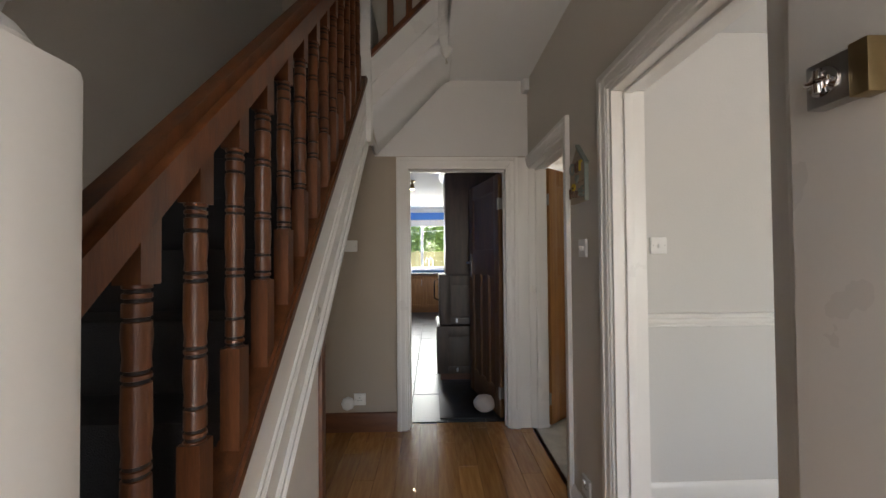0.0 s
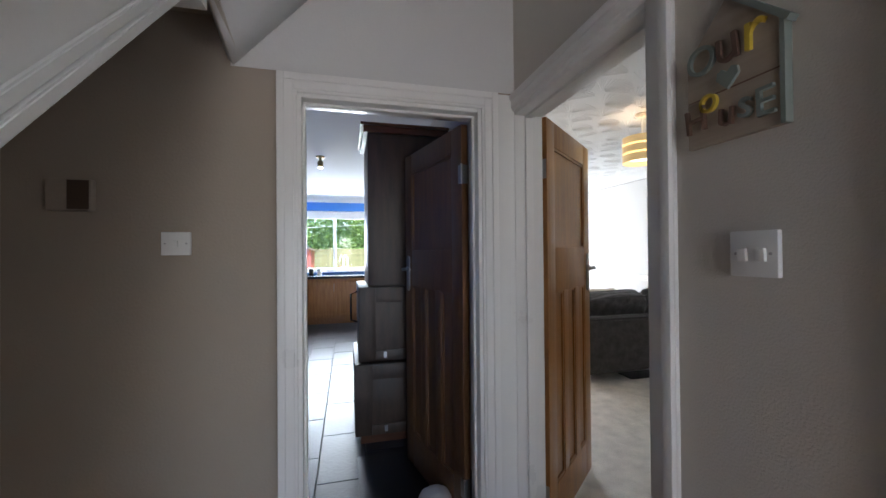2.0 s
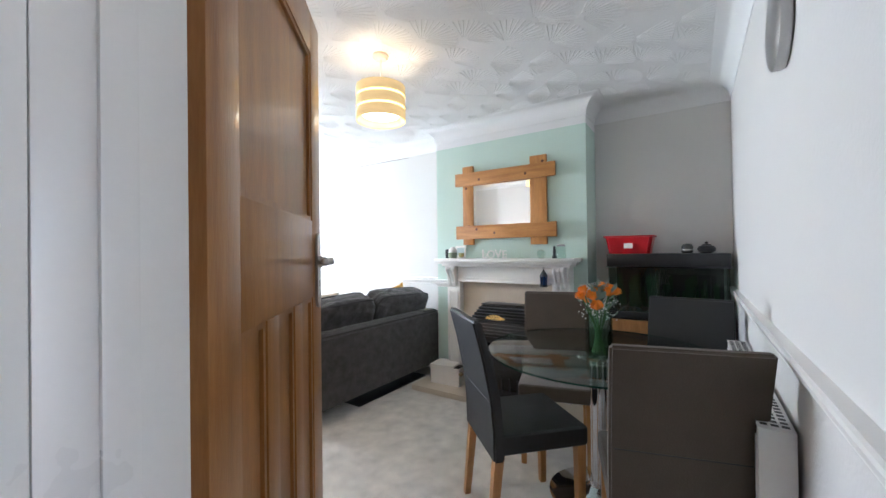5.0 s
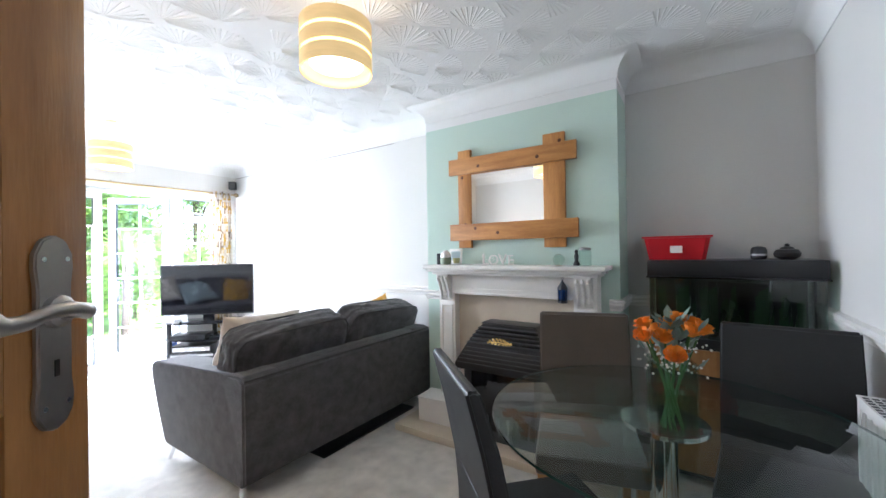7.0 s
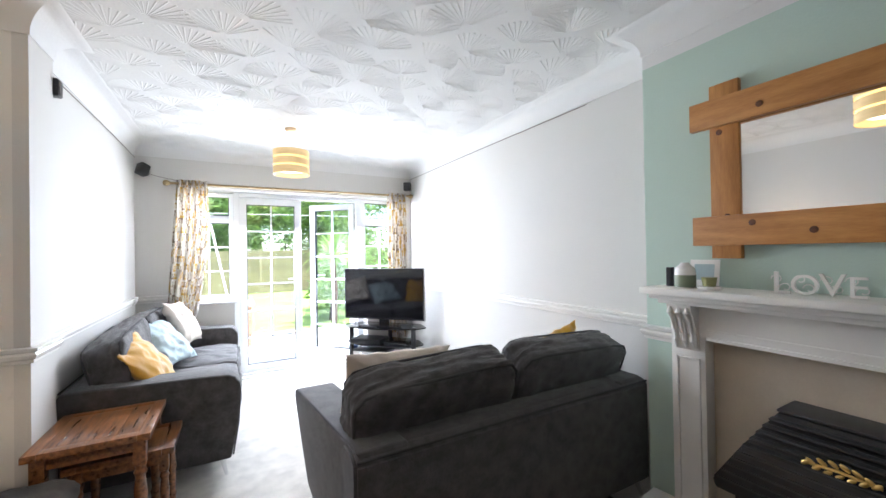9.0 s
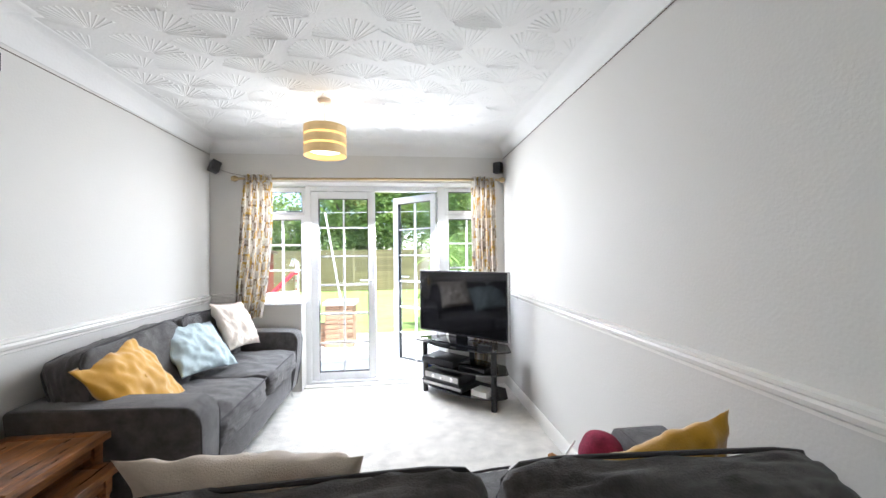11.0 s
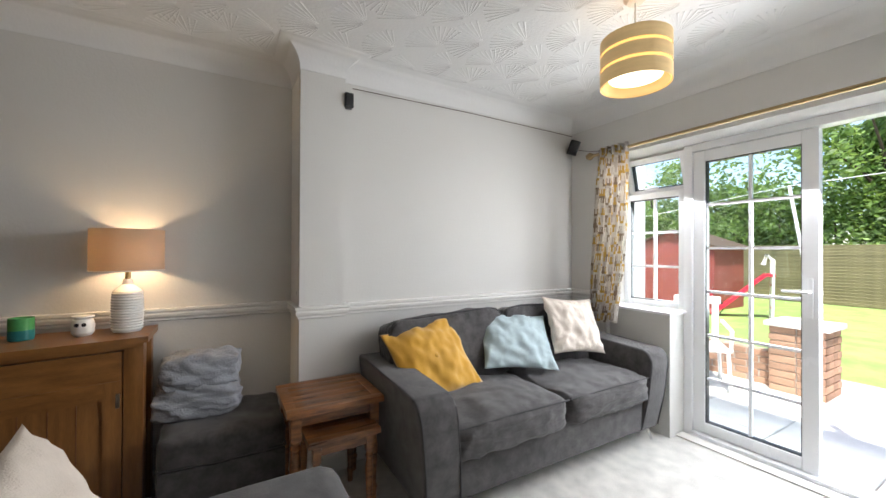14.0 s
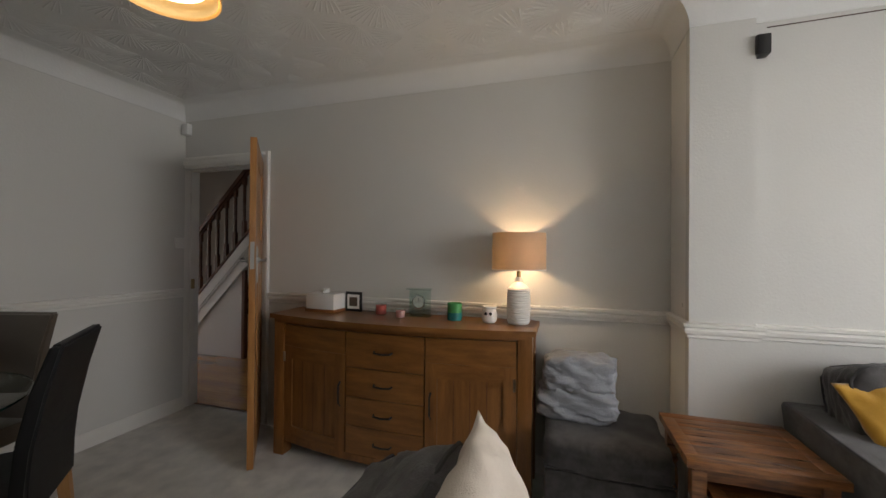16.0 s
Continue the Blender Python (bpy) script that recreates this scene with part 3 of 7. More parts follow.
spindle = baluster_mesh()
burnt = mesh_of("groove_ring", lathe([(0.0164, -0.0028), (0.0164, 0.0028)], 14), M["burnt"])
for k in range(13):
    y = 0.54 + 0.137 * k
    b = new("baluster", spindle)
    b.parent = stairs
    b.location = (-0.455, y, y + 0.09)
    for g in GROOVES:
        ring = new("groove_ring", burnt)
        ring.parent = b
        ring.location = (0, 0, g)
newel = part("newel_post", box(-0.485, 0.27, 0, -0.38, 0.375, 1.50, bevel=0.014), M["white"], stairs, "white painted newel post")
part("cap", lathe([(0.044, 1.50), (0.046, 1.51), (0.035, 1.525), (0.022, 1.535), (0.026, 1.55)], 20, m=Matrix.Translation((-0.445, 0.322, 0))), M["white"], newel)
part("ball_finial", lathe([(0.02, 1.545)] + [(0.046 * math.sin(a), 1.59 - 0.046 * math.cos(a)) for a in (math.pi * k / 12 for k in range(2, 12))] + [(0.004, 1.636)], 24, m=Matrix.Translation((-0.445, 0.322, 0))), M["white"], newel, smooth=True)
part("newel_post", box(-0.49, 2.34, 2.02, -0.40, 2.43, 3.6, bevel=0.006), M["white"], stairs, "white painted upper newel post")
# short upper flight turning to the landing
rise = Matrix(((1, 0, 0, 0), (0, 0, -1, 2.415), (0, 1, 0, 0), (0, 0, 0, 1)))
upper = part("upper_string", prism([(-0.42, 2.25), (0.03, 2.70), (0.03, 3.0), (-0.42, 2.55)], 0.035, rise), M["white"], stairs, "white painted upper string")
part("moulding", prism([(-0.40, 2.26), (0.03, 2.69), (0.03, 2.73), (-0.40, 2.30)], 0.05, rise), M["white"], upper)
part("moulding", prism([(-0.40, 2.40), (0.03, 2.83), (0.03, 2.85), (-0.40, 2.42)], 0.045, rise), M["white"], upper)
drop = part("drop_newel", box(0.03, 2.345, 2.70, 0.12, 2.435, 3.7, bevel=0.006), M["white"], stairs, "white newel ending in a pointed drop")
part("pendant", lathe([(0.004, 2.575), (0.02, 2.59), (0.036, 2.63), (0.046, 2.665), (0.05, 2.70)], 8, m=Matrix.Translation((0.075, 2.39, 0))), M["white"], drop)
part("hook", tube([(0.075, 2.39, 2.575), (0.075, 2.39, 2.56), (0.085, 2.39, 2.55), (0.078, 2.39, 2.54), (0.068, 2.39, 2.546)], 0.0015, 6), M["brass"], drop)
part("upper_handrail", prism([(-0.40, 3.45), (0.03, 3.88), (0.03, 3.98), (-0.40, 3.55)], 0.06, rise), M["mahogany"], stairs)
part("upper_base_rail", prism([(-0.40, 2.57), (0.03, 3.0), (0.03, 3.04), (-0.40, 2.61)], 0.06, rise), M["mahogany"], stairs)
for k in range(3):
    b = new("baluster", spindle)
    b.parent = stairs
    b.matrix_local = pose(-0.28 + 0.12 * k, 2.40, 2.74 + 0.12 * k, 0, 0, -90)
def upper_soffit():
    """Plaster under the short flight: rises to the landing ceiling in a soft curve and falls towards the back wall."""
    bm = bmesh.new()
    ease = lambda a: 2.642 - 0.5 * ((2.642 - a) + math.sqrt((2.642 - a) ** 2 + 0.0012))
    rows = []
    for k in range(25):
        x = -0.44 + 0.56 * k / 24
        rows.append([bm.verts.new((x, 2.375 + 0.463 * f, ease((x + 2.665) * (1 - f) + (1.08 * x + 2.54) * f))) for f in (0, 0.25, 0.5, 0.75, 1)])
    for a, b in zip(rows, rows[1:]):
        for i in range(4):
            bm.faces.new((a[i], a[i + 1], b[i + 1], b[i]))
    bmesh.ops.recalc_face_normals(bm, faces=bm.faces)
    bmesh.ops.solidify(bm, geom=bm.faces[:], thickness=-0.03)
    return bm


tagged(part("soffit_upper", upper_soffit(), M["ceiling"], smooth=True), "sloping plaster soffit under the upper stairs", "soffit", kind="structure")
tagged(part("soffit_side", prism([(2.42, 2.20), (2.839, 2.09), (2.839, 3.0), (2.42, 3.0)], 0.03, Matrix(((0, 0, 1, -0.45), (1, 0, 0, 0), (0, 1, 0, 0), (0, 0, 0, 1)))), M["wall_hall"]), "plastered side of the upper stairs", "soffit", kind="structure")

# ---- hall: doors ----
def panel_door(name, label, w, h, material, m, handle_y, metal, lever=1):
    """A 1930s door: one tall panel over three narrow ones. Hinge edge at x = 0, leaf along x, thickness along y."""
    root = thing(name, label, "door", m)
    t, st = 0.036, 0.105
    zlock = (1.13, 1.35)
    part("hinge_stile", box(0, 0, 0.008, st, t, h, bevel=0.002), material, root)
    part("lock_stile", box(w - st, 0, 0.008, w, t, h, bevel=0.002), material, root)
    part("top_rail", box(st, 0, h - 0.12, w - st, t, h, bevel=0.002), material, root)
    part("lock_rail", box(st, 0, zlock[0], w - st, t, zlock[1], bevel=0.002), material, root)
    part("bottom_rail", box(st, 0, 0.008, w - st, t, 0.21, bevel=0.002), material, root)
    inner = w - 2 * st
    mw = 0.07
    pw = (inner - 2 * mw) / 3
    for k in range(2):
        x = st + pw + k * (pw + mw)
        part("muntin", box(x, 0, 0.21, x + mw, t, zlock[0], bevel=0.002), material, root)
    cells = [(st, w - st, zlock[1], h - 0.12)] + [(st + k * (pw + mw), st + k * (pw + mw) + pw, 0.21, zlock[0]) for k in range(3)]
    for x0, x1, z0, z1 in cells:
        p = part("panel", box(x0, 0.012, z0, x1, t - 0.012, z1), material, root)
        for y0, y1 in ((0.004, 0.0125), (t - 0.0125, t - 0.004)):
            bm = bmesh.new()
            for a, b, c, d in ((x0, x0 + 0.012, z0, z1), (x1 - 0.012, x1, z0, z1), (x0, x1, z0, z0 + 0.012), (x0, x1, z1 - 0.012, z1)):
                box(a, y0, c, b, y1, d, bm=bm)
            part("bead", bm, material, p)
    for s, yb in ((-1, 0.0), (1, t)):
        lo, hi = sorted((yb, yb + s * 0.008))
        half = [(0.0, -0.118), (0.014, -0.112), (0.023, -0.098), (0.025, -0.082), (0.022, -0.06), (0.022, 0.05), (0.025, 0.07), (0.024, 0.086), (0.015, 0.102), (0.0, 0.108)]
        bm = prism(half + [(-u, v) for u, v in half[-2:0:-1]], hi - lo, Matrix(((1, 0, 0, w - 0.055), (0, 0, 1, lo), (0, 1, 0, handle_y), (0, 0, 0, 1))))
        bmesh.ops.bevel(bm, geom=bm.edges[:], offset=0.002, segments=2, affect="EDGES", clamp_overlap=True)
        hd = part("door_handle", bm, metal, root, "pewter lever handle on a long plate")
        yy = yb + s * 0.045
        face = yb + s * 0.008
        part("boss", lathe([(0.019, 0), (0.018, 0.007), (0.012, 0.012)], 20, m=Matrix.Translation((w - 0.055, face, handle_y + 0.02)) @ Matrix.Rotation(-s * math.pi / 2, 4, "X")), metal, hd)
        part("lever", tube([(w - 0.055, yb, handle_y + 0.02), (w - 0.055, yy - s * 0.006, handle_y + 0.02), (w - 0.062, yy, handle_y + 0.02), (w - 0.085, yy + s * 0.004, handle_y + 0.026), (w - 0.11, yy + s * 0.002, handle_y + 0.026), (w - 0.135, yy, handle_y + 0.019), (w - 0.155, yy, handle_y + 0.019), (w - 0.168, yy, handle_y + 0.026), (w - 0.172, yy, handle_y + 0.033)], [0.009, 0.009, 0.0095, 0.008, 0.0075, 0.008, 0.009, 0.0105, 0.006], 12), metal, hd)
        part("keyhole", box(w - 0.058, lo - 0.001, handle_y - 0.055, w - 0.052, hi + 0.001, handle_y - 0.036), M["black"], hd)
        for dx, dz in ((-0.015, 0.08), (0.015, 0.08), (-0.015, -0.088), (0.015, -0.088)):
            part("screw", lathe([(0.0032, 0), (0.003, 0.001)], 8, m=Matrix.Translation((w - 0.055 + dx, face, handle_y + dz)) @ Matrix.Rotation(-s * math.pi / 2, 4, "X")), M["chrome"], hd)
    part("latch", box(w - 0.001, t / 2 - 0.011, handle_y - 0.03, w + 0.002, t / 2 + 0.011, handle_y + 0.13), M["steel"], root)
    for z in (0.2, h - 0.24):
        part("hinge_leaf", box(-0.0025, 0.003, z - 0.045, 0.0005, 0.033, z + 0.045), M["steel"], root)
        hg = part("hinge", box(-0.006, t - 0.002, z - 0.045, 0.03, t + 0.003, z + 0.045), M["steel"], root)
        part("knuckle", lathe([(0.006, z - 0.048), (0.006, z + 0.048)], 10, m=Matrix.Translation((-0.004, t + 0.004, 0))), M["steel"], hg)
    return root


# lounge door swung far open into the lounge, kitchen door swung into the kitchen
panel_door("lounge_door", "honey pine panelled door standing wide open into the lounge", 0.705, 1.955, M["pine"], pose(0.872, 2.828, 0.012, 0, 0, 40), 1.21, M["steel"])
panel_door("kitchen_door", "dark brown panelled door standing open into the kitchen", 0.735, 1.955, M["pine_dark"], pose(0.545, 3.0, 0.004, 0, 0, 103), 1.21, M["steel"])


def front_door():
    root = thing("front_door", "white painted front door folded back against the hall wall", "door", pose(0.60, -0.2, 0.01))
    part("leaf", box(0, 0, 0, 0.045, 0.81, 2.02, bevel=0.003), M["white"], root)
    lock = part("rim_lock", box(-0.03, 0.69, 1.515, -0.001, 0.752, 1.585, bevel=0.004), M["steel"], root, "grey rim lock with a knob")
    part("lock_edge", box(-0.032, 0.664, 1.512, -0.001, 0.689, 1.588, bevel=0.002), M["brass"], lock)
    part("knob", lathe([(0.022, 0), (0.022, 0.005), (0.012, 0.007), (0.012, 0.010)], 20, m=Matrix.Translation((-0.03, 0.722, 1.55)) @ Matrix.Rotation(-math.pi / 2, 4, "Y")), M["chrome"], lock)
    bm = box(-0.047, 0.704, 1.546, -0.039, 0.740, 1.554, bevel=0.002)
    box(-0.047, 0.718, 1.532, -0.039, 0.726, 1.568, bevel=0.002, bm=bm)
    part("thumb_turn", bm, M["chrome"], lock)
    for z in (0.3, 1.0, 1.75):
        part("hinge", box(0.045, -0.004, z - 0.05, 0.05, 0.03, z + 0.05), M["steel"], root)


front_door()
part("strike", box(0.775, 1.488, 1.245, 0.80, 1.494, 1.315, bevel=0.001), M["brass"], bpy.data.objects["door_frame_1"], "brass strike plate")
part("strike", box(0.79, 2.100, 0.98, 0.82, 2.106, 1.06, bevel=0.001), M["brass"], bpy.data.objects["door_frame_2"], "brass strike plate")


# ---- hall: small things ----
def wall_plate(name, label, category, m, w=0.086, h=0.086, gangs=1, socket=False):
    """A white electrical plate; its face looks along -y of m."""
    root = thing(name, label, category, m)
    part("plate", box(-w / 2, -0.012, -h / 2, w / 2, 0, h / 2, bevel=0.003), M["plastic"], root)
    for k in range(gangs):
        x = (k - (gangs - 1) / 2) * w / (gangs + 0.6)
        if socket:
            for dx, dz, sx, sz in ((0, 0.014, 0.003, 0.006), (-0.011, -0.006, 0.005, 0.0025), (0.011, -0.006, 0.005, 0.0025)):
                part("pin_hole", box(x + dx - sx, -0.0128, dz - sz, x + dx + sx, -0.0115, dz + sz), M["black"], root)
        part("rocker", box(x - 0.008, -0.019, (0.02 if socket else -0.012), x + 0.008, -0.011, (0.036 if socket else 0.012), bevel=0.002, m=Matrix.Rotation(0.12, 4, "X")), M["plastic"], root)
    for x in (-w * 0.36, w * 0.36):
        part("screw", lathe([(0.003, 0), (0.003, 0.0008)], 8, m=Matrix.Translation((x, -0.0118, 0)) @ Matrix.Rotation(math.pi / 2, 4, "X")), M["steel"], root)
    return root


EAST = -90
wall_plate("light_switch", "white double light switch on the grey hall wall", "light switch", pose(0.714, 1.79, 1.335, 0, 0, EAST), 0.086, 0.086, 2)
wall_plate("light_switch", "small white light switch on the beige wall under the stairs", "light switch", pose(-0.632, 2.839, 1.382), 0.095, 0.085, 1)
wall_plate("wall_socket", "white socket low on the hall wall between the doorways", "socket", pose(0.714, 1.79, 0.19, 0, 0, EAST), 0.086, 0.086, 1, True)
wall_plate("wall_socket", "white socket above the brown skirting under the stairs", "socket", pose(-0.57, 2.839, 0.24), 0.086, 0.086, 1, True)
wall_plate("light_switch", "white light switch on the front room wall", "light switch", pose(1.18, 1.959, 1.348), 0.086, 0.086, 1)
wall_plate("light_switch", "white light switch beside the lounge doorway", "light switch", pose(0.897, 2.061, 1.356, 0, 0, 180), 0.086, 0.086, 1)

plug = thing("air_freshener", "white plug-in air freshener in the socket under the stairs", "air freshener", pose(-0.655, 2.838, 0.215))
part("body", lathe([(0.02, 0), (0.045, 0.005), (0.05, 0.02), (0.045, 0.04), (0.03, 0.05)], 8, m=Matrix.Rotation(math.pi / 2, 4, "X")), M["plastic"], plug)
part("grille", lathe([(0.02, 0.0495), (0.018, 0.053)], 12, m=Matrix.Rotation(math.pi / 2, 4, "X")), M["ceramic"], plug)
meter = thing("thermostat_box", "beige wall-mounted box under the stairs", "thermostat", pose(-0.945, 2.839, 1.55))
part("case", box(-0.065, -0.03, -0.055, 0.065, 0, 0.055, bevel=0.005), M["wall_beige"], meter)
part("lid", box(-0.003, -0.033, -0.05, 0.06, -0.03, 0.05, bevel=0.001), M["taupe"], meter)
sensor = thing("alarm_sensor", "small cream alarm sensor high in the hall corner", "sensor", pose(0.712, 2.80, 2.58))
part("case", box(-0.045, -0.05, -0.045, 0, 0.03, 0.045, bevel=0.008), M["plastic"], sensor)
part("lens", box(-0.048, -0.035, -0.03, -0.044, 0.015, 0.005, bevel=0.001), M["ceramic"], sensor)


def text_mesh(text, size, depth):
    cu = bpy.data.curves.new("letter", "FONT")
    cu.body, cu.size, cu.extrude, cu.align_x, cu.align_y = text, size, depth, "CENTER", "CENTER"
    ob = bpy.data.objects.new("letter", cu)
    scene.collection.objects.link(ob)
    data = bpy.data.meshes.new_from_object(ob.evaluated_get(bpy.context.evaluated_depsgraph_get()))
    bpy.data.objects.remove(ob)
    data.name = "letter"
    return data


def letter(text, size, depth, material, parent, m, label=""):
    data = text_mesh(text, size, depth)
    data.materials.clear()
    data.materials.append(material)
    ob = new("letter", data)
    ob.parent = parent
    ob.matrix_local = m
    if label:
        tagged(ob, label)
    return ob


grey_paint = mat("grey green paint", (0.22, 0.25, 0.22), 0.7)
brown_paint = mat("brown letter paint", (0.16, 0.09, 0.06), 0.7)
yellow_paint = mat("yellow letter paint", (0.62, 0.44, 0.04), 0.6)
plank = mat("pale drift wood", (0.36, 0.29, 0.22), 0.8, vary=0.15, stretch=(2, 12, 12), scale=4)
sign = thing("house_sign", "small wooden house-shaped wall plaque with coloured letters", "wall sign", pose(0.7145, 1.828, 1.70, 90, 0, -90))
part("board", prism([(-0.092, -0.14), (0.092, -0.14), (0.092, 0.05), (0, 0.145), (-0.092, 0.05)], 0.014), plank, sign)
roof = prism([(-0.002, 0.152), (0.112, 0.038), (0.105, 0.030), (-0.002, 0.138)], 0.022)
part("roof_edge", roof, grey_paint, sign)
part("side_edge", box(0.092, -0.14, 0, 0.1, 0.045, 0.018), grey_paint, sign)
part("groove", box(-0.09, -0.042, 0.0138, 0.09, -0.039, 0.0146), brown_paint, sign)
for ch, x, y, s, mt in (("O", -0.056, 0.035, 0.085, grey_paint), ("u", 0.0, 0.045, 0.11, brown_paint), ("r", 0.05, 0.045, 0.11, yellow_paint), ("H", -0.07, -0.085, 0.075, brown_paint), ("o", -0.04, -0.05, 0.08, yellow_paint), ("u", -0.003, -0.09, 0.075, brown_paint), ("s", 0.034, -0.085, 0.08, grey_paint), ("E", 0.068, -0.095, 0.075, grey_paint)):
    letter(ch, s, 0.004, mt, sign, pose(x, y, 0.018, 0, 0, 6 * math.sin(40 * x + 25 * y)))
part("heart", prism([(0, -0.028), (0.022, -0.004), (0.02, 0.01), (0.01, 0.014), (0, 0.006), (-0.01, 0.014), (-0.02, 0.01), (-0.022, -0.004)], 0.006, Matrix.Translation((0.0, -0.015, 0.014))), grey_paint, sign)

chest = thing("storage_chest", "white drawer unit pushed under the stairs", "chest of drawers", pose(-0.89, 1.68, 0))
part("carcass", box(-0.25, -0.24, 0, 0.24, 0.22, 0.86, bevel=0.004), M["plastic"], chest)
part("top", box(-0.26, -0.25, 0.86, 0.26, 0.23, 0.885, bevel=0.004), M["plastic"], chest)
for k in range(4):
    d = part("drawer", box(0.24, -0.235, 0.02 + 0.21 * k, 0.256, 0.215, 0.215 + 0.21 * k, bevel=0.004), M["plastic"], chest)
    part("knob", lathe([(0.012, 0), (0.014, 0.015), (0.008, 0.02)], 12, m=Matrix.Translation((0.256, -0.01, 0.12 + 0.21 * k)) @ Matrix.Rotation(math.pi / 2, 4, "Y")), M["steel"], d)

# ---- kitchen seen through its door ----
def kitchen_window():
    root = thing("window_kitchen", "white kitchen window over the worktop", "window", kind="structure")
    x0, x1, z0, z1, y0, y1 = -0.95, 0.45, 0.98, 2.2, 9.34, 9.40
    for a, b, c, d in ((x0, x0 + 0.06, z0, z1), (x1 - 0.06, x1, z0, z1), (x0 + 0.06, x1 - 0.06, z0, z0 + 0.06), (x0 + 0.06, x1 - 0.06, z1 - 0.06, z1), (-0.3, -0.24, z0 + 0.06, z1 - 0.06)):
        part("window_frame", box(a, y0, c, b, y1, d, bevel=0.004), M["upvc"], root)
    for a, b in ((x0 + 0.06, -0.3), (-0.24, x1 - 0.06)):
        p = part("pane", box(a, y0 + 0.02, z0 + 0.06, b, y0 + 0.04, z1 - 0.06), M["glass"], root)
        p.visible_shadow = False
    part("window_sill", box(x0 - 0.02, 9.24, 0.955, x1 + 0.02, 9.34, 0.978, bevel=0.005), M["upvc"], root)


kitchen_window()
blind = thing("roller_blind", "white roller blind drawn up at the head of the kitchen window", "blind", pose(-0.25, 9.315, 2.15))
part("roll", tube([(-0.66, 0, 0.01), (0.66, 0, 0.01)], 0.022, 12), M["plastic"], blind)
part("cloth", box(-0.65, -0.0215, -0.10, 0.65, -0.0195, 0.012), M["ceramic"], blind)
part("bottom_bar", box(-0.65, -0.026, -0.115, 0.65, -0.016, -0.098, bevel=0.003), M["plastic"], blind)


def base_unit(m, w, label):
    root = thing("base_unit", label, "kitchen cabinet", m, group="oak kitchen base units")
    part("carcass", box(0, 0, 0.12, w, 0.57, 0.865), M["oak"], root)
    part("plinth", box(0, 0.04, 0, w, 0.5, 0.12), M["oak_h"], root)
    d = part("door", box(0.004, -0.02, 0.13, w - 0.004, 0, 0.855, bevel=0.003), M["oak"], root)
    part("frame", box(0.004, -0.026, 0.13, 0.07, -0.019, 0.855, bevel=0.002), M["oak"], d)
    part("frame", box(w - 0.07, -0.026, 0.13, w - 0.004, -0.019, 0.855, bevel=0.002), M["oak"], d)
    part("frame", box(0.07, -0.026, 0.79, w - 0.07, -0.019, 0.855, bevel=0.002), M["oak"], d)
    part("frame", box(0.07, -0.026, 0.13, w - 0.07, -0.019, 0.195, bevel=0.002), M["oak"], d)
    part("handle", tube([(w - 0.05, -0.026, 0.62), (w - 0.05, -0.05, 0.64), (w - 0.05, -0.05, 0.74), (w - 0.05, -0.026, 0.76)], 0.005), M["steel"], d)
    return root


unit = base_unit(pose(-0.82, 8.72, 0), 0.6, "golden oak base unit under the kitchen window")
copy_thing(unit, pose(-0.22, 8.72, 0))
for k in range(2):
    tagged(base_unit(pose(-0.85, 7.34 + 0.66 * k, 0, 0, 0, 90), 0.65, "golden oak base unit along the blue wall"))
part("end_panel", box(-1.415, 7.31, 0, -0.85, 7.338, 0.865), M["oak"], bpy.data.objects["base_unit.002"])
tagged(part("worktop", prism([(-1.42, 7.29), (-0.80, 7.29), (-0.80, 8.66), (0.4, 8.66), (0.4, 9.29), (-1.42, 9.29)], 0.04, Matrix.Translation((0, 0, 0.866))), M["worktop"]), "black kitchen worktop turning the corner", "worktop")
brown_panel = wood("dark brown wood panel", (0.05, 0.030, 0.017), (0.098, 0.060, 0.036), (8, 8, 1.2), 0.45)
tower = thing("larder_cabinet", "tall dark brown kitchen cabinet beside the door", "cabinet", pose(0, 0, 0))
part("upper_body", box(0.12, 4.0, 1.1, 0.71, 4.6, 2.2, bevel=0.003), brown_panel, tower)
part("cornice", prism([(0.09, 3.97), (0.71, 3.97), (0.71, 4.63), (0.09, 4.63)], 0.045, Matrix.Translation((0, 0, 2.2))), M["skirt_brown"], tower)
part("cornice_lip", prism([(0.07, 3.95), (0.71, 3.95), (0.71, 4.65), (0.07, 4.65)], 0.018, Matrix.Translation((0, 0, 2.2455))), M["skirt_brown"], tower)
part("middle_body", box(0.05, 3.95, 0.58, 0.71, 4.6, 1.1, bevel=0.004), brown_panel, tower)
part("lower_body", box(0.02, 3.92, 0.08, 0.71, 4.6, 0.57, bevel=0.004), brown_panel, tower)
for x0, z0, z1, yy in ((0.055, 0.585, 1.095, 3.95), (0.025, 0.085, 0.565, 3.92)):
    for a, b, c, d in ((x0, x0 + 0.11, z0, z1), (0.64, 0.705, z0, z1), (x0 + 0.11, 0.64, z1 - 0.10, z1), (x0 + 0.11, 0.64, z0, z0 + 0.07)):
        part("panel_frame", box(a, yy - 0.010, c, b, yy - 0.0005, d, bevel=0.002), brown_panel, tower)
    part("catch", box(0.22, yy - 0.018, z0 + 0.02, 0.24, yy - 0.010, z0 + 0.06), M["steel"], tower)
part("plinth", box(0.06, 3.98, 0, 0.71, 4.6, 0.08), M["skirt_brown"], tower)
handle = part("appliance_handle", tube([(0.05, 4.3, 0.80), (0.0, 4.3, 0.82), (0.0, 4.3, 1.02), (0.05, 4.3, 1.04)], 0.008), M["black_gloss"], tower)

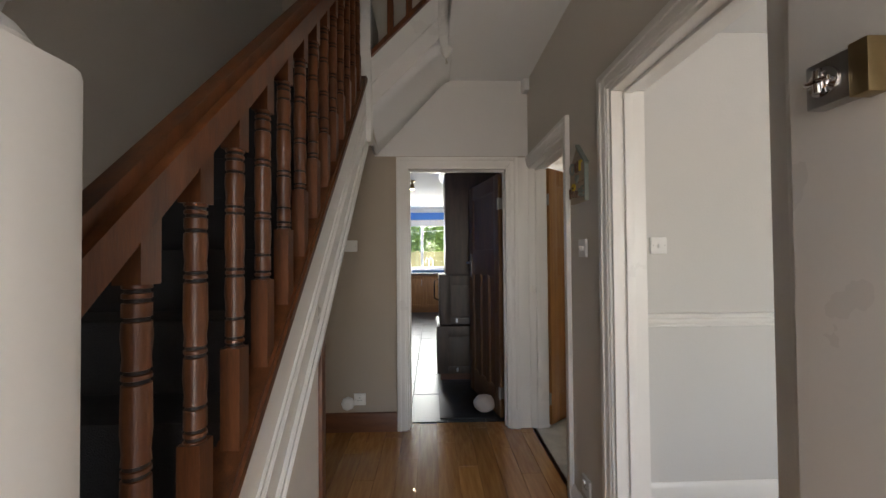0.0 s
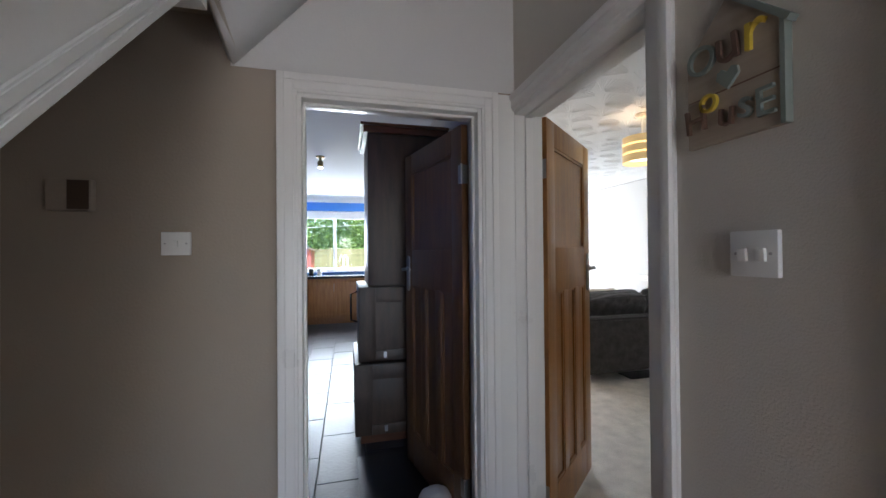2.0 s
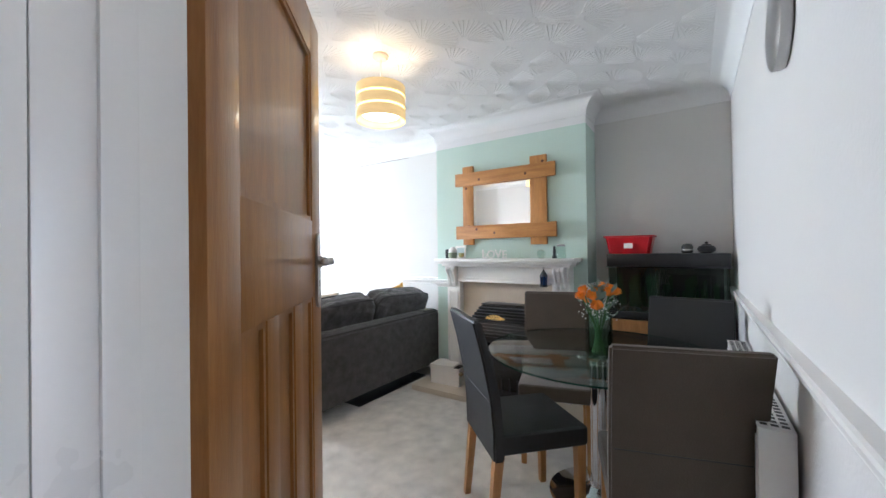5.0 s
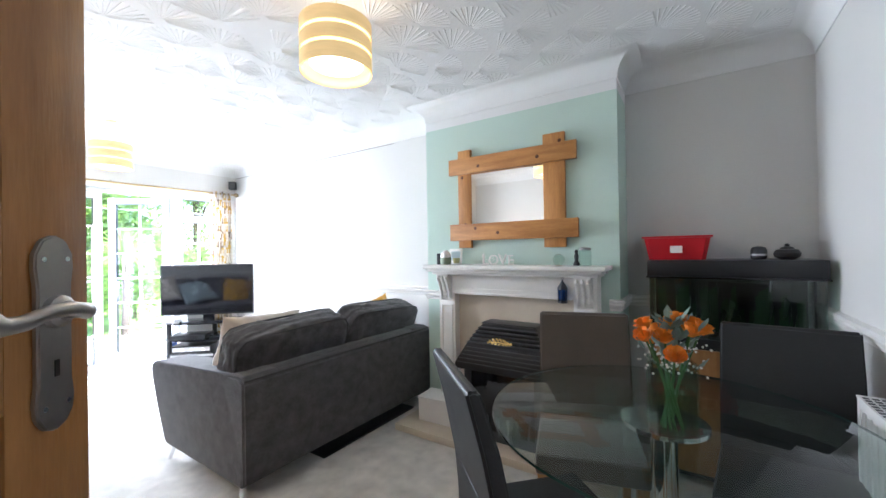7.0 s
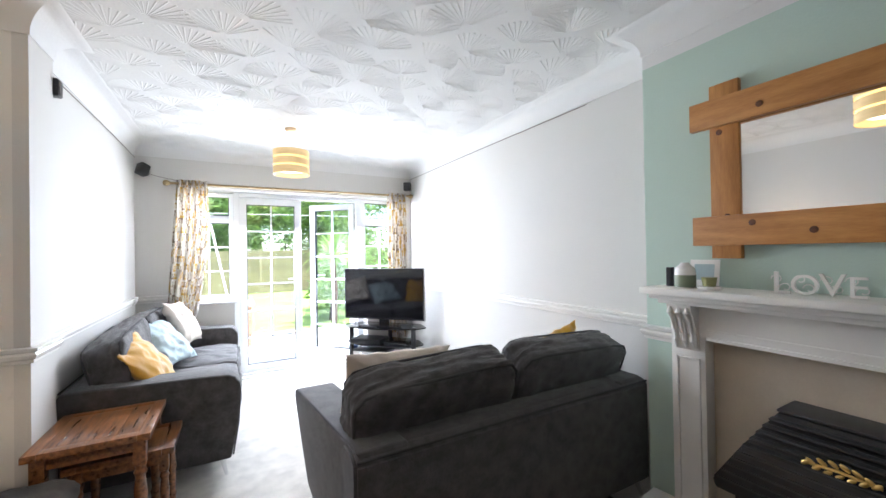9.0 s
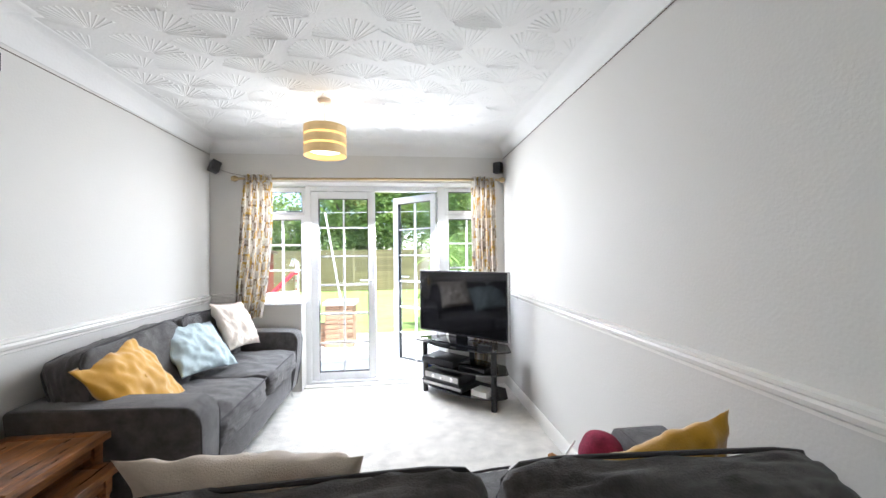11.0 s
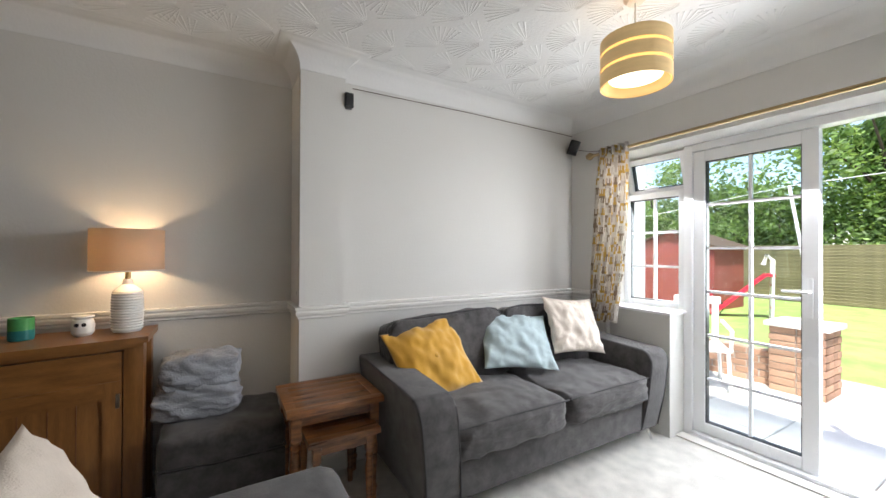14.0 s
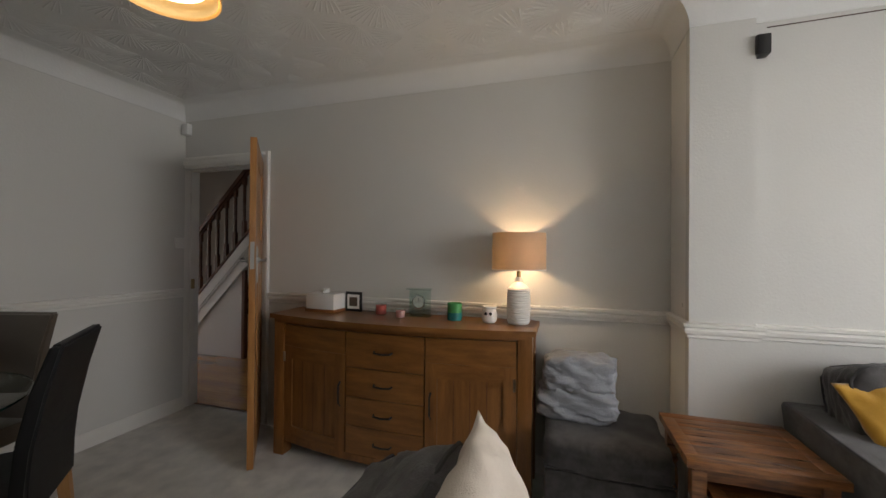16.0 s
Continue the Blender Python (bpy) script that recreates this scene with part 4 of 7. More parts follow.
tagged(part("wall_kitchen_nib", box(-1.42, 5.9, 0, -0.98, 6.2, 2.5), M["wall_blue"]), "short blue wall nib in the kitchen", "wall", kind="structure")
clock = thing("kitchen_clock", "round chrome-rimmed wall clock on the blue wall nib", "clock", pose(-0.978, 6.05, 1.83, 0, 90, 0))
part("rim", lathe([(0.13, 0), (0.15, 0.01), (0.15, 0.03), (0.135, 0.04), (0.125, 0.035)], 28), M["chrome"], clock)
part("dial", lathe([(0.128, 0.0), (0.128, 0.03)], 28), M["ceramic"], clock)
part("pointer", box(-0.07, -0.003, 0.031, 0.0, 0.003, 0.033), M["black"], clock)
part("pointer", box(-0.003, 0, 0.031, 0.003, 0.09, 0.033), M["black"], clock)

stool = thing("bar_stool", "black and chrome kitchen bar stool", "stool", pose(-0.93, 4.85, 0))
part("base_plate", lathe([(0.2, 0), (0.2, 0.008), (0.05, 0.03), (0.025, 0.05)], 28), M["chrome"], stool)
part("column", lathe([(0.025, 0.04), (0.025, 0.6)], 16), M["chrome"], stool)
part("seat", lathe([(0.02, 0.6), (0.17, 0.62), (0.21, 0.66), (0.2, 0.69), (0.02, 0.68)], 28), M["leather"], stool)
part("backrest", tube([(-0.19, -0.08, 0.68), (-0.22, 0, 0.84), (-0.1, 0.2, 0.86), (0.06, 0.22, 0.80)], 0.035, 10), M["leather"], stool)
bin_ = thing("pedal_bin", "slim cream kitchen bin standing by the blue wall", "bin", pose(-1.08, 6.345, 0))
part("body", box(-0.15, -0.12, 0, 0.15, 0.12, 0.66, bevel=0.02), M["cream_cloth"], bin_)
part("lid", box(-0.155, -0.125, 0.66, 0.155, 0.125, 0.70, bevel=0.02), M["steel"], bin_)
crate = thing("storage_crate", "grey crate on the kitchen floor by the stool", "crate", pose(-1.1, 5.3, 0))
part("tub", box(-0.2, -0.25, 0, 0.2, 0.25, 0.26, bevel=0.01), M["taupe"], crate)
part("rim", box(-0.21, -0.26, 0.26, 0.21, 0.26, 0.29, bevel=0.006), M["plastic"], crate)

pink = mat("pink tea towel", (0.55, 0.12, 0.15), 0.9, bump=0.5)
towel = thing("tea_towel", "pink tea towel hanging on the oak end panel", "tea towel", pose(-1.05, 7.305, 0.86))
bm = bmesh.new()
cols = [[bm.verts.new((-0.09 * (0.25 + 0.75 * r / 8) * math.cos(math.pi * c / 9) * 1.2, -0.012 - 0.014 * (1 + math.sin(c * 2.1 + r * 0.3)), -0.52 * r / 8)) for c in range(10)] for r in range(9)]
for a, b in zip(cols, cols[1:]):
    for c in range(9):
        bm.faces.new((a[c], a[c + 1], b[c + 1], b[c]))
bmesh.ops.solidify(bm, geom=bm.faces[:], thickness=0.006)
part("cloth", bm, pink, towel, smooth=True)
part("peg", box(-0.012, -0.02, -0.01, 0.012, 0, 0.02, bevel=0.003), M["plastic"], towel)
kettle = thing("toaster", "black toaster on the kitchen worktop", "toaster", pose(-1.15, 7.75, 0.906))
part("body", box(-0.13, -0.08, 0.01, 0.13, 0.08, 0.17, bevel=0.025), M["black_gloss"], kettle)
part("slot", box(-0.1, -0.012, 0.168, 0.1, 0.012, 0.173), M["steel"], kettle)
part("lever", box(0.13, -0.015, 0.09, 0.15, 0.015, 0.11), M["steel"], kettle)
pot = thing("potted_plant", "leafy plant in a white pot on the worktop", "plant", pose(-1.0, 8.9, 0.906))
part("pot", lathe([(0.07, 0), (0.1, 0.02), (0.11, 0.14), (0.1, 0.14), (0.09, 0.12)], 20), M["ceramic"], pot)
bm = bmesh.new()
rng = random.Random(3)
for k in range(14):
    a, ln, up = rng.uniform(0, 6.28), rng.uniform(0.15, 0.34), rng.uniform(0.1, 0.35)
    d = Vector((math.cos(a), math.sin(a), 0))
    s = Vector((-d.y, d.x, 0)) * 0.035
    base = Vector((0, 0, 0.13))
    pts = [base + d * ln * f + Vector((0, 0, up * math.sin(f * 2.2))) for f in (0, 0.4, 0.75, 1)]
    vs = [[bm.verts.new(p - s * w), bm.verts.new(p + s * w)] for p, w in zip(pts, (0.15, 1, 0.8, 0.05))]
    for u, v in zip(vs, vs[1:]):
        bm.faces.new((u[0], u[1], v[1], v[0]))
part("leaves", bm, M["leaf"], pot)
for k, (x, y, c) in enumerate(((-0.7, 9.0, "black_gloss"), (-0.55, 9.05, "ceramic"), (-1.28, 7.95, "steel"))):
    j = thing("kitchen_jar", "small jar standing on the black worktop", "jar", pose(x, y, 0.906))
    part("body", lathe([(0.04, 0), (0.045, 0.01), (0.045, 0.11), (0.04, 0.12)], 16), M[c], j)
    part("lid", lathe([(0.042, 0.12), (0.042, 0.135), (0.01, 0.15)], 16), M["black"], j)
rack = thing("knife_rack", "dark knife rack with utensils on the tiled wall", "utensil rack", pose(-1.415, 7.9, 1.5))
part("rail", box(0, -0.25, -0.02, 0.02, 0.25, 0.02), M["steel"], rack)
for k in range(6):
    part("utensil", box(0.02, -0.22 + 0.08 * k, -0.22 - 0.03 * (k % 3), 0.028, -0.19 + 0.08 * k, 0.04, bevel=0.003), M["black"], rack)
tiles = thing("splashback", "cream and black tiled splashback above the worktop", "splashback", kind="structure")
for r in range(5):
    for k in range(14):
        part("tile", box(-1.418, 6.6 + 0.19 * k, 0.91 + 0.11 * r, -1.41, 6.785 + 0.19 * k, 1.015 + 0.11 * r, bevel=0.0), M["black_gloss"] if (k * 3 + r * 5) % 11 == 0 else M["ceramic"], tiles)
    for k in range(2):
        part("tile", box(-1.40 + 0.19 * k, 9.284, 0.91 + 0.11 * r, -1.215 + 0.19 * k, 9.292, 1.015 + 0.11 * r), M["black_gloss"] if (k + r) % 4 == 1 else M["ceramic"], tiles)
pic = thing("small_plaque", "small pale blue plaque on the blue kitchen wall", "plaque", pose(-1.15, 9.295, 1.62))
part("board", box(-0.07, -0.012, -0.1, 0.07, 0, 0.08, bevel=0.003), M["pale_blue"], pic)
part("cord", tube([(-0.05, -0.006, 0.08), (0, -0.006, 0.15), (0.05, -0.006, 0.08)], 0.002, 6), M["steel"], pic)
spot = thing("kitchen_light", "brass ceiling spotlight in the kitchen", "ceiling light", pose(-0.33, 6.0, 2.5))
part("rose", lathe([(0.05, 0), (0.05, -0.015), (0.02, -0.02), (0.012, -0.05)], 16), M["brass"], spot)
part("lamp_head", lathe([(0.02, -0.05), (0.035, -0.07), (0.03, -0.13)], 16), M["brass"], spot)
part("bulb", lathe([(0.028, -0.128), (0.02, -0.14), (0.005, -0.145)], 12), glow("warm bulb", (1, 0.8, 0.5), 12), spot)
matt = tagged(part("door_mat", box(0.03, 3.02, -0.004, 0.47, 3.80, 0.008, bevel=0.003), M["iron"]), "black ribbed mat inside the kitchen door", "mat")
toy = thing("door_stop", "round white fluffy door stop on the kitchen mat", "door stop", pose(0.40, 3.14, 0.008))
bm = bmesh.new()
bmesh.ops.create_icosphere(bm, subdivisions=4, radius=0.085)
for v in bm.verts:
    v.co = Vector((v.co.x * 1.05, v.co.y, v.co.z * 0.82 + 0.066)) * (1 + 0.05 * noise.noise(v.co * 40))
part("body", bm, M["cream_cloth"], toy, smooth=True)

# ---- soft shapes ----
def puff(w, d, h, power=5.0, crown=0.25, cuts=10, wrinkle=0.006, seed=0, crease=0.0):
    """A stuffed cushion w by d by h with its foot at z = 0, rounded edges and a crowned top."""
    bm = bmesh.new()
    bmesh.ops.create_cube(bm, size=2)
    bmesh.ops.subdivide_edges(bm, edges=bm.edges[:], cuts=cuts, use_grid_fill=True)
    for v in bm.verts:
        x, y, z = v.co
        n = (abs(x) ** power + abs(y) ** power + abs(z) ** power) ** (1 / power)
        x, y, z = x / n, y / n, z / n
        top = crown * (1 - x * x) * (1 - y * y)
        f = wrinkle * noise.noise(Vector((x * 2.2 + seed, y * 2.2, z * 2 + seed))) + 0.4 * wrinkle * noise.noise(Vector((x * 7 + seed, y * 5, z * 5)))
        f += wrinkle * crease * max(0, 0.12 - abs(noise.noise(Vector((x * 1.7 + seed, y * 1.5 - x, z * 1.6 + seed))))) * 6
        v.co = Vector((x * w / 2, y * d / 2, h / 2 + z * h / 2 * (1 + (top if z > 0 else 0)))) + Vector((x, y, z)) * f * 2
    return bm


def pillow(w, h, t, seed=0, wrinkle=0.021, n=40):
    """A scatter cushion: two bulging faces with drawn-out corners, standing in x, z."""
    bm = bmesh.new()
    grids = []
    for s in (-1, 1):
        rows = []
        for j in range(n + 1):
            row = []
            for i in range(n + 1):
                u, v = 2 * i / n - 1, 2 * j / n - 1
                thick = t / 2 * (max(0, 1 - abs(u) ** 2.2) ** 0.55) * (max(0, 1 - abs(v) ** 2.2) ** 0.55)
                pull = 1 - 0.09 * (1 - v * v) * abs(u) ** 3
                pull2 = 1 - 0.09 * (1 - u * u) * abs(v) ** 3
                k = wrinkle * noise.noise(Vector((u * 2.3 + seed * 7, v * 2.3, s * 2))) + 0.5 * wrinkle * noise.noise(Vector((u * 6 + seed, v * 4, s)))
                fold = max(0, 0.35 - abs(noise.noise(Vector((u * 2.6 + seed * 3, v * 3.2 + u, s * 1.5))))) * (0.25 + 0.75 * max(abs(u), abs(v)) ** 2)
                k -= wrinkle * 1.1 * fold
                row.append((u * w / 2 * pull, s * (thick + (k if thick > 0.01 else 0)), h / 2 + v * h / 2 * pull2))
            rows.append(row)
        grids.append(rows)
    verts = [[[bm.verts.new(p) for p in row] for row in g] for g in grids]
    for g, s in zip(verts, (-1, 1)):
        for j in range(n):
            for i in range(n):
                q = (g[j][i], g[j][i + 1], g[j + 1][i + 1], g[j + 1][i])
                bm.faces.new(q if s < 0 else q[::-1])
    bmesh.ops.remove_doubles(bm, verts=bm.verts[:], dist=0.0008)
    return bm


def sofa(label, w, d, m, slouch=0.25, lean=14, splay=0.0):
    """Sofa with its back at y = 0, front at y = d, from x = 0 to w; the arms lean outwards towards their tops."""
    root = thing("sofa", label, "sofa", m)
    f = M["grey_sofa"]
    arm = 0.2
    base_in = 0.065

    def lean_arm(v, s):
        up = (v[2] - 0.1) / 0.56
        return Vector((v[0] + s * (base_in * (1 - up) + splay * (1 - v[1] / d) * max(0.0, up)), v[1], v[2]))

    part("base", box(arm - 0.02, 0.05, 0.115, w - arm + 0.02, d - 0.045, 0.33, bevel=0.015, segs=3), f, root)
    inset = base_in + 0.006
    bm = prism([(-0.014, 0.11), (0.16, 0.11), (0.20, 0.60), (0.14, 0.662), (0.03, 0.664), (-0.014, 0.64)], w - 2 * inset, Matrix(((0, 0, 1, inset), (1, 0, 0, 0), (0, 1, 0, 0), (0, 0, 0, 1))))
    bmesh.ops.bevel(bm, geom=bm.edges[:], offset=0.012, segments=3, affect="EDGES", clamp_overlap=True)
    back = part("back_frame", bm, f, root)
    part("piping", tube([(inset + 0.012, -0.012, 0.648), (w / 2, -0.013, 0.65), (w - inset - 0.012, -0.012, 0.648)], 0.0045, 6), M["piping"], back)
    for x0, s in ((0.0, 1), (w - arm, -1)):
        # arm seen from the side: gently falling to a rounded front
        prof = [(0.0, 0.10), (d - 0.055, 0.10), (d - 0.012, 0.33), (d, 0.54), (d - 0.006, 0.585), (d - 0.028, 0.622), (d - 0.07, 0.642), (d * 0.72, 0.650), (d * 0.4, 0.656), (0.12, 0.666), (0.02, 0.666), (0.0, 0.645)]
        bm = prism(prof, arm, Matrix(((0, 0, 1, x0), (1, 0, 0, 0), (0, 1, 0, 0), (0, 0, 0, 1))))
        bmesh.ops.bevel(bm, geom=bm.edges[:], offset=0.02, segments=3, affect="EDGES", profile=0.6, clamp_overlap=True)
        for v in bm.verts:
            v.co = lean_arm(v.co, s)
        a = part("arm", bm, f, root, smooth=True)
        for xx in (x0 + 0.008, x0 + arm - 0.008):
            part("piping", tube([lean_arm(q, s) for q in ((xx, d - 0.044, 0.12), (xx, d - 0.012, 0.33), (xx, d - 0.002, 0.54), (xx, d - 0.010, 0.585), (xx, d - 0.032, 0.618), (xx, d - 0.07, 0.636), (xx, d * 0.72, 0.644), (xx, 0.12, 0.66))], 0.0045, 6), M["piping"], a)
    half = (w - 2 * arm) / 2
    for k in range(2):
        x = arm + half * (k + 0.5)
        wide = half + 0.09
        xc = x + (-0.042 if k == 0 else 0.042)
        bm = puff(half + 0.012, d - 0.15, 0.18, 7, 0.26, 30, 0.006, seed=k * 3 + w, crease=0.8)
        bmesh.ops.translate(bm, verts=bm.verts, vec=(x, 0.16 + (d - 0.15) / 2, 0.31))
        for v in bm.verts:
            # pulled creases fanning back from the front edge of the seat
            u, q = (v.co.x - x) / half, (d - v.co.y) / d
            if v.co.z > 0.44 and 0 < q < 0.6:
                v.co.z += 0.006 * math.sin((u + 0.35 * q) * 26 + 2 * math.sin(u * 5 + k)) * math.sin(math.pi * q / 0.6) * (0.5 + 0.5 * noise.noise(Vector((u * 2, q * 3, k + w))))
        c = part("seat_cushion", bm, f, root, smooth=True)
        e = half / 2 - 0.008
        part("piping", tube([(x - e, d - 0.018, 0.468), (x - e * 0.5, d - 0.004, 0.478), (x, d - 0.001, 0.483), (x + e * 0.5, d - 0.004, 0.478), (x + e, d - 0.018, 0.468)], 0.005, 6), M["piping"], c)
        bm = puff(wide, 0.20, 0.45, 9, 0.06, 30, 0.006, seed=k * 5 + w + 2, crease=0.8)
        pm = Matrix.Translation((xc, slouch, 0.45)) @ Matrix.Rotation(radians(lean), 4, "X") @ Matrix.Rotation(radians(2.5 if k else -2.0), 4, "Y")
        bmesh.ops.transform(bm, matrix=pm, verts=bm.verts)
        c = part("back_cushion", bm, f, root, smooth=True)
        e = wide / 2
        for yy in (-0.085, 0.085):
            seam = []
            for a in (radians(-15 + 210 * q / 24) for q in range(25)):
                ca, sa = math.cos(a), math.sin(a)
                r = (0.82 / (abs(ca) ** 9 + abs(sa) ** 9)) ** (1 / 9)
                seam.append(pm @ Vector((e * r * ca, yy, 0.225 + 0.225 * r * sa * (1.03 if sa > 0 else 1))))
            part("piping", tube(seam, 0.006, 6), M["piping"], c)
    for x, sx in ((0.11, -1), (w - 0.11, 1)):
        for y, sy in ((0.06, -1), (d - 0.11, 1)):
            part("foot", tube([(x, y, 0.125), (x + sx * 0.012, y + sy * 0.010, 0.07), (x + sx * 0.03, y + sy * 0.028, 0.0)], [0.026, 0.014, 0.009], 10), M["chrome"], root, "slanting chrome foot")
    return root


sofa("long charcoal grey velour sofa against the white wall", 1.945, 0.84, pose(1.135, 7.885, 0, 0, 0, -90))
sofa("charcoal grey velour sofa with its back to the dining table", 1.78, 0.965, pose(2.225, 4.57, 0), 0.30, 19, 0.09)


def scatter(label, w, h, t, material, m, seed, button=False):
    root = thing("cushion", label, "cushion", m, group="scatter cushions")
    cover = part("cover", pillow(w, h, t, seed), material, root, smooth=True)
    if button:
        for s in (-1, 1):
            part("button", lathe([(0.002, 0), (0.014, 0.003), (0.01, 0.008)], 12, m=Matrix.Translation((0, s * (t / 2 - 0.006), h / 2)) @ Matrix.Rotation(s * -math.pi / 2, 4, "X")), material, cover)
    return root


def lying(centre, along, up, w):
    """Pose of a cushion from its middle, its width direction and its height direction."""
    u = Vector(along).normalized()
    v = Vector(up)
    v = (v - u * v.dot(u)).normalized()
    m = Matrix((u, v.cross(u), v)).transposed().to_4x4()
    return Matrix.Translation(centre) @ m @ Matrix.Translation((0, 0, -w / 2))


scatter("mustard yellow buttoned velvet cushion leaning on the long sofa", 0.50, 0.48, 0.14, M["mustard"], lying((1.475, 6.285, 0.668), (-0.044, 0.449, 0.081), (-0.229, -0.147, 0.35), 0.48), 1, True)
scatter("pale blue crumpled linen cushion on the long sofa", 0.54, 0.42, 0.13, M["pale_blue"], lying((1.475, 6.935, 0.705), (0.134, 0.516, -0.056), (-0.24, 0.047, 0.296), 0.42), 2)
scatter("cream linen cushion propped in the corner of the long sofa", 0.45, 0.42, 0.15, M["cream_cloth"], lying((1.54, 7.42, 0.775), (0.07, 0.42, -0.035), (-0.19, -0.02, 0.36), 0.42), 3)
scatter("cream linen cushion on the sofa by the dining table", 0.50, 0.46, 0.17, M["cream_cloth"], lying((2.59, 4.945, 0.735), (0.47, -0.01, -0.02), (-0.02, -0.2, 0.41), 0.46), 4)
scatter("mustard yellow cushion in the corner of the sofa", 0.44, 0.44, 0.14, M["mustard"], lying((3.58, 4.93, 0.70), (0.4, 0.05, 0.08), (-0.1, -0.12, 0.4), 0.44), 5, True)

crochet = mat("maroon crochet wool", (0.28, 0.02, 0.06), 0.95, vary=0.3, scale=30, bump=1.0, bump_scale=200)
tan_wool = mat("tan crochet wool", (0.46, 0.22, 0.09), 0.95, vary=0.3, scale=30, bump=1.0, bump_scale=200)
teal = mat("teal plastic", (0.05, 0.30, 0.38), 0.4)
yarn = thing("yarn_ball", "ball of maroon wool on the sofa arm", "yarn", pose(3.70, 5.42, 0.485))
bm = bmesh.new()
bmesh.ops.create_icosphere(bm, subdivisions=4, radius=0.085)
for v in bm.verts:
    v.co = v.co * (1 + 0.03 * math.sin(60 * (v.co.x * 0.8 + v.co.z * 0.7))) + Vector((0, 0, 0.085))
part("wool", bm, crochet, yarn, smooth=True)
part("loose_end", tube([(0.08, 0, 0.06), (0.12, 0.05, 0.02), (0.1, 0.1, 0.006), (0.0, 0.12, 0.006)], 0.003, 6), crochet, yarn)
yarn = thing("crochet_piece", "tan crochet work lying on the sofa seat", "knitting", pose(3.52, 5.42, 0.485))
bm = bmesh.new()
for k in range(26):
    a = k * 0.7
    r = 0.03 + 0.0022 * k
    bmesh.ops.create_icosphere(bm, subdivisions=1, radius=0.02, matrix=Matrix.Translation((r * math.cos(a), r * math.sin(a), 0.02 + 0.012 * (k % 3))))
part("wool", bm, tan_wool, yarn)
part("hook", tube([(0.0, 0.0, 0.05), (0.1, 0.06, 0.11)], 0.004, 8), M["plastic"], yarn)
tub = thing("craft_tub", "small teal tub with wool on the sofa", "tub", pose(3.36, 5.34, 0.488))
part("body", lathe([(0.045, 0), (0.05, 0.07), (0.052, 0.075), (0.045, 0.075), (0.04, 0.01)], 20), teal, tub)
part("lid", lathe([(0.054, 0.075), (0.054, 0.085), (0.01, 0.088)], 20), M["plastic"], tub)

# ---- footstool, blanket and nest of tables ----
ott = thing("footstool", "square charcoal velour footstool beside the sideboard", "footstool", pose(1.12, 5.22, 0))
part("base", box(-0.24, -0.27, 0.03, 0.24, 0.27, 0.30, bevel=0.015, segs=3), M["grey_sofa"], ott)
bm = puff(0.49, 0.55, 0.15, 8, 0.15, 10, 0.006)
bmesh.ops.translate(bm, verts=bm.verts, vec=(0, 0, 0.292))
pad = part("cushion_top", bm, M["grey_sofa"], ott, smooth=True)
part("piping", tube([(-0.235, -0.27, 0.315), (0.235, -0.27, 0.315), (0.24, 0.27, 0.315), (-0.24, 0.27, 0.315), (-0.235, -0.27, 0.315)], 0.005, 6), M["piping"], pad)
for x in (-0.19, 0.19):
    for y in (-0.22, 0.22):
        part("foot", lathe([(0.016, 0), (0.022, 0.035)], 10, m=Matrix.Translation((x, y, 0))), M["black"], ott)
throw = thing("folded_blanket", "pale grey knitted blanket folded on the footstool", "blanket", pose(1.05, 5.10, 0.445))
for k, (dy, h, th, ln) in enumerate(((0.0, 0.16, 0.22, 0.38), (0.01, 0.17, 0.20, 0.35))):
    bm = puff(ln, th, h, 5, 0.12, 20, 0.008, seed=20 + k, crease=0.8)
    bmesh.ops.transform(bm, matrix=Matrix.Translation((0.0, dy, 0.145 * k)) @ Matrix.Rotation(radians(3 * k - 3), 4, "Z") @ Matrix.Rotation(radians(90), 4, "Z"), verts=bm.verts)
    part("fold", bm, M["blanket"], throw, smooth=True)


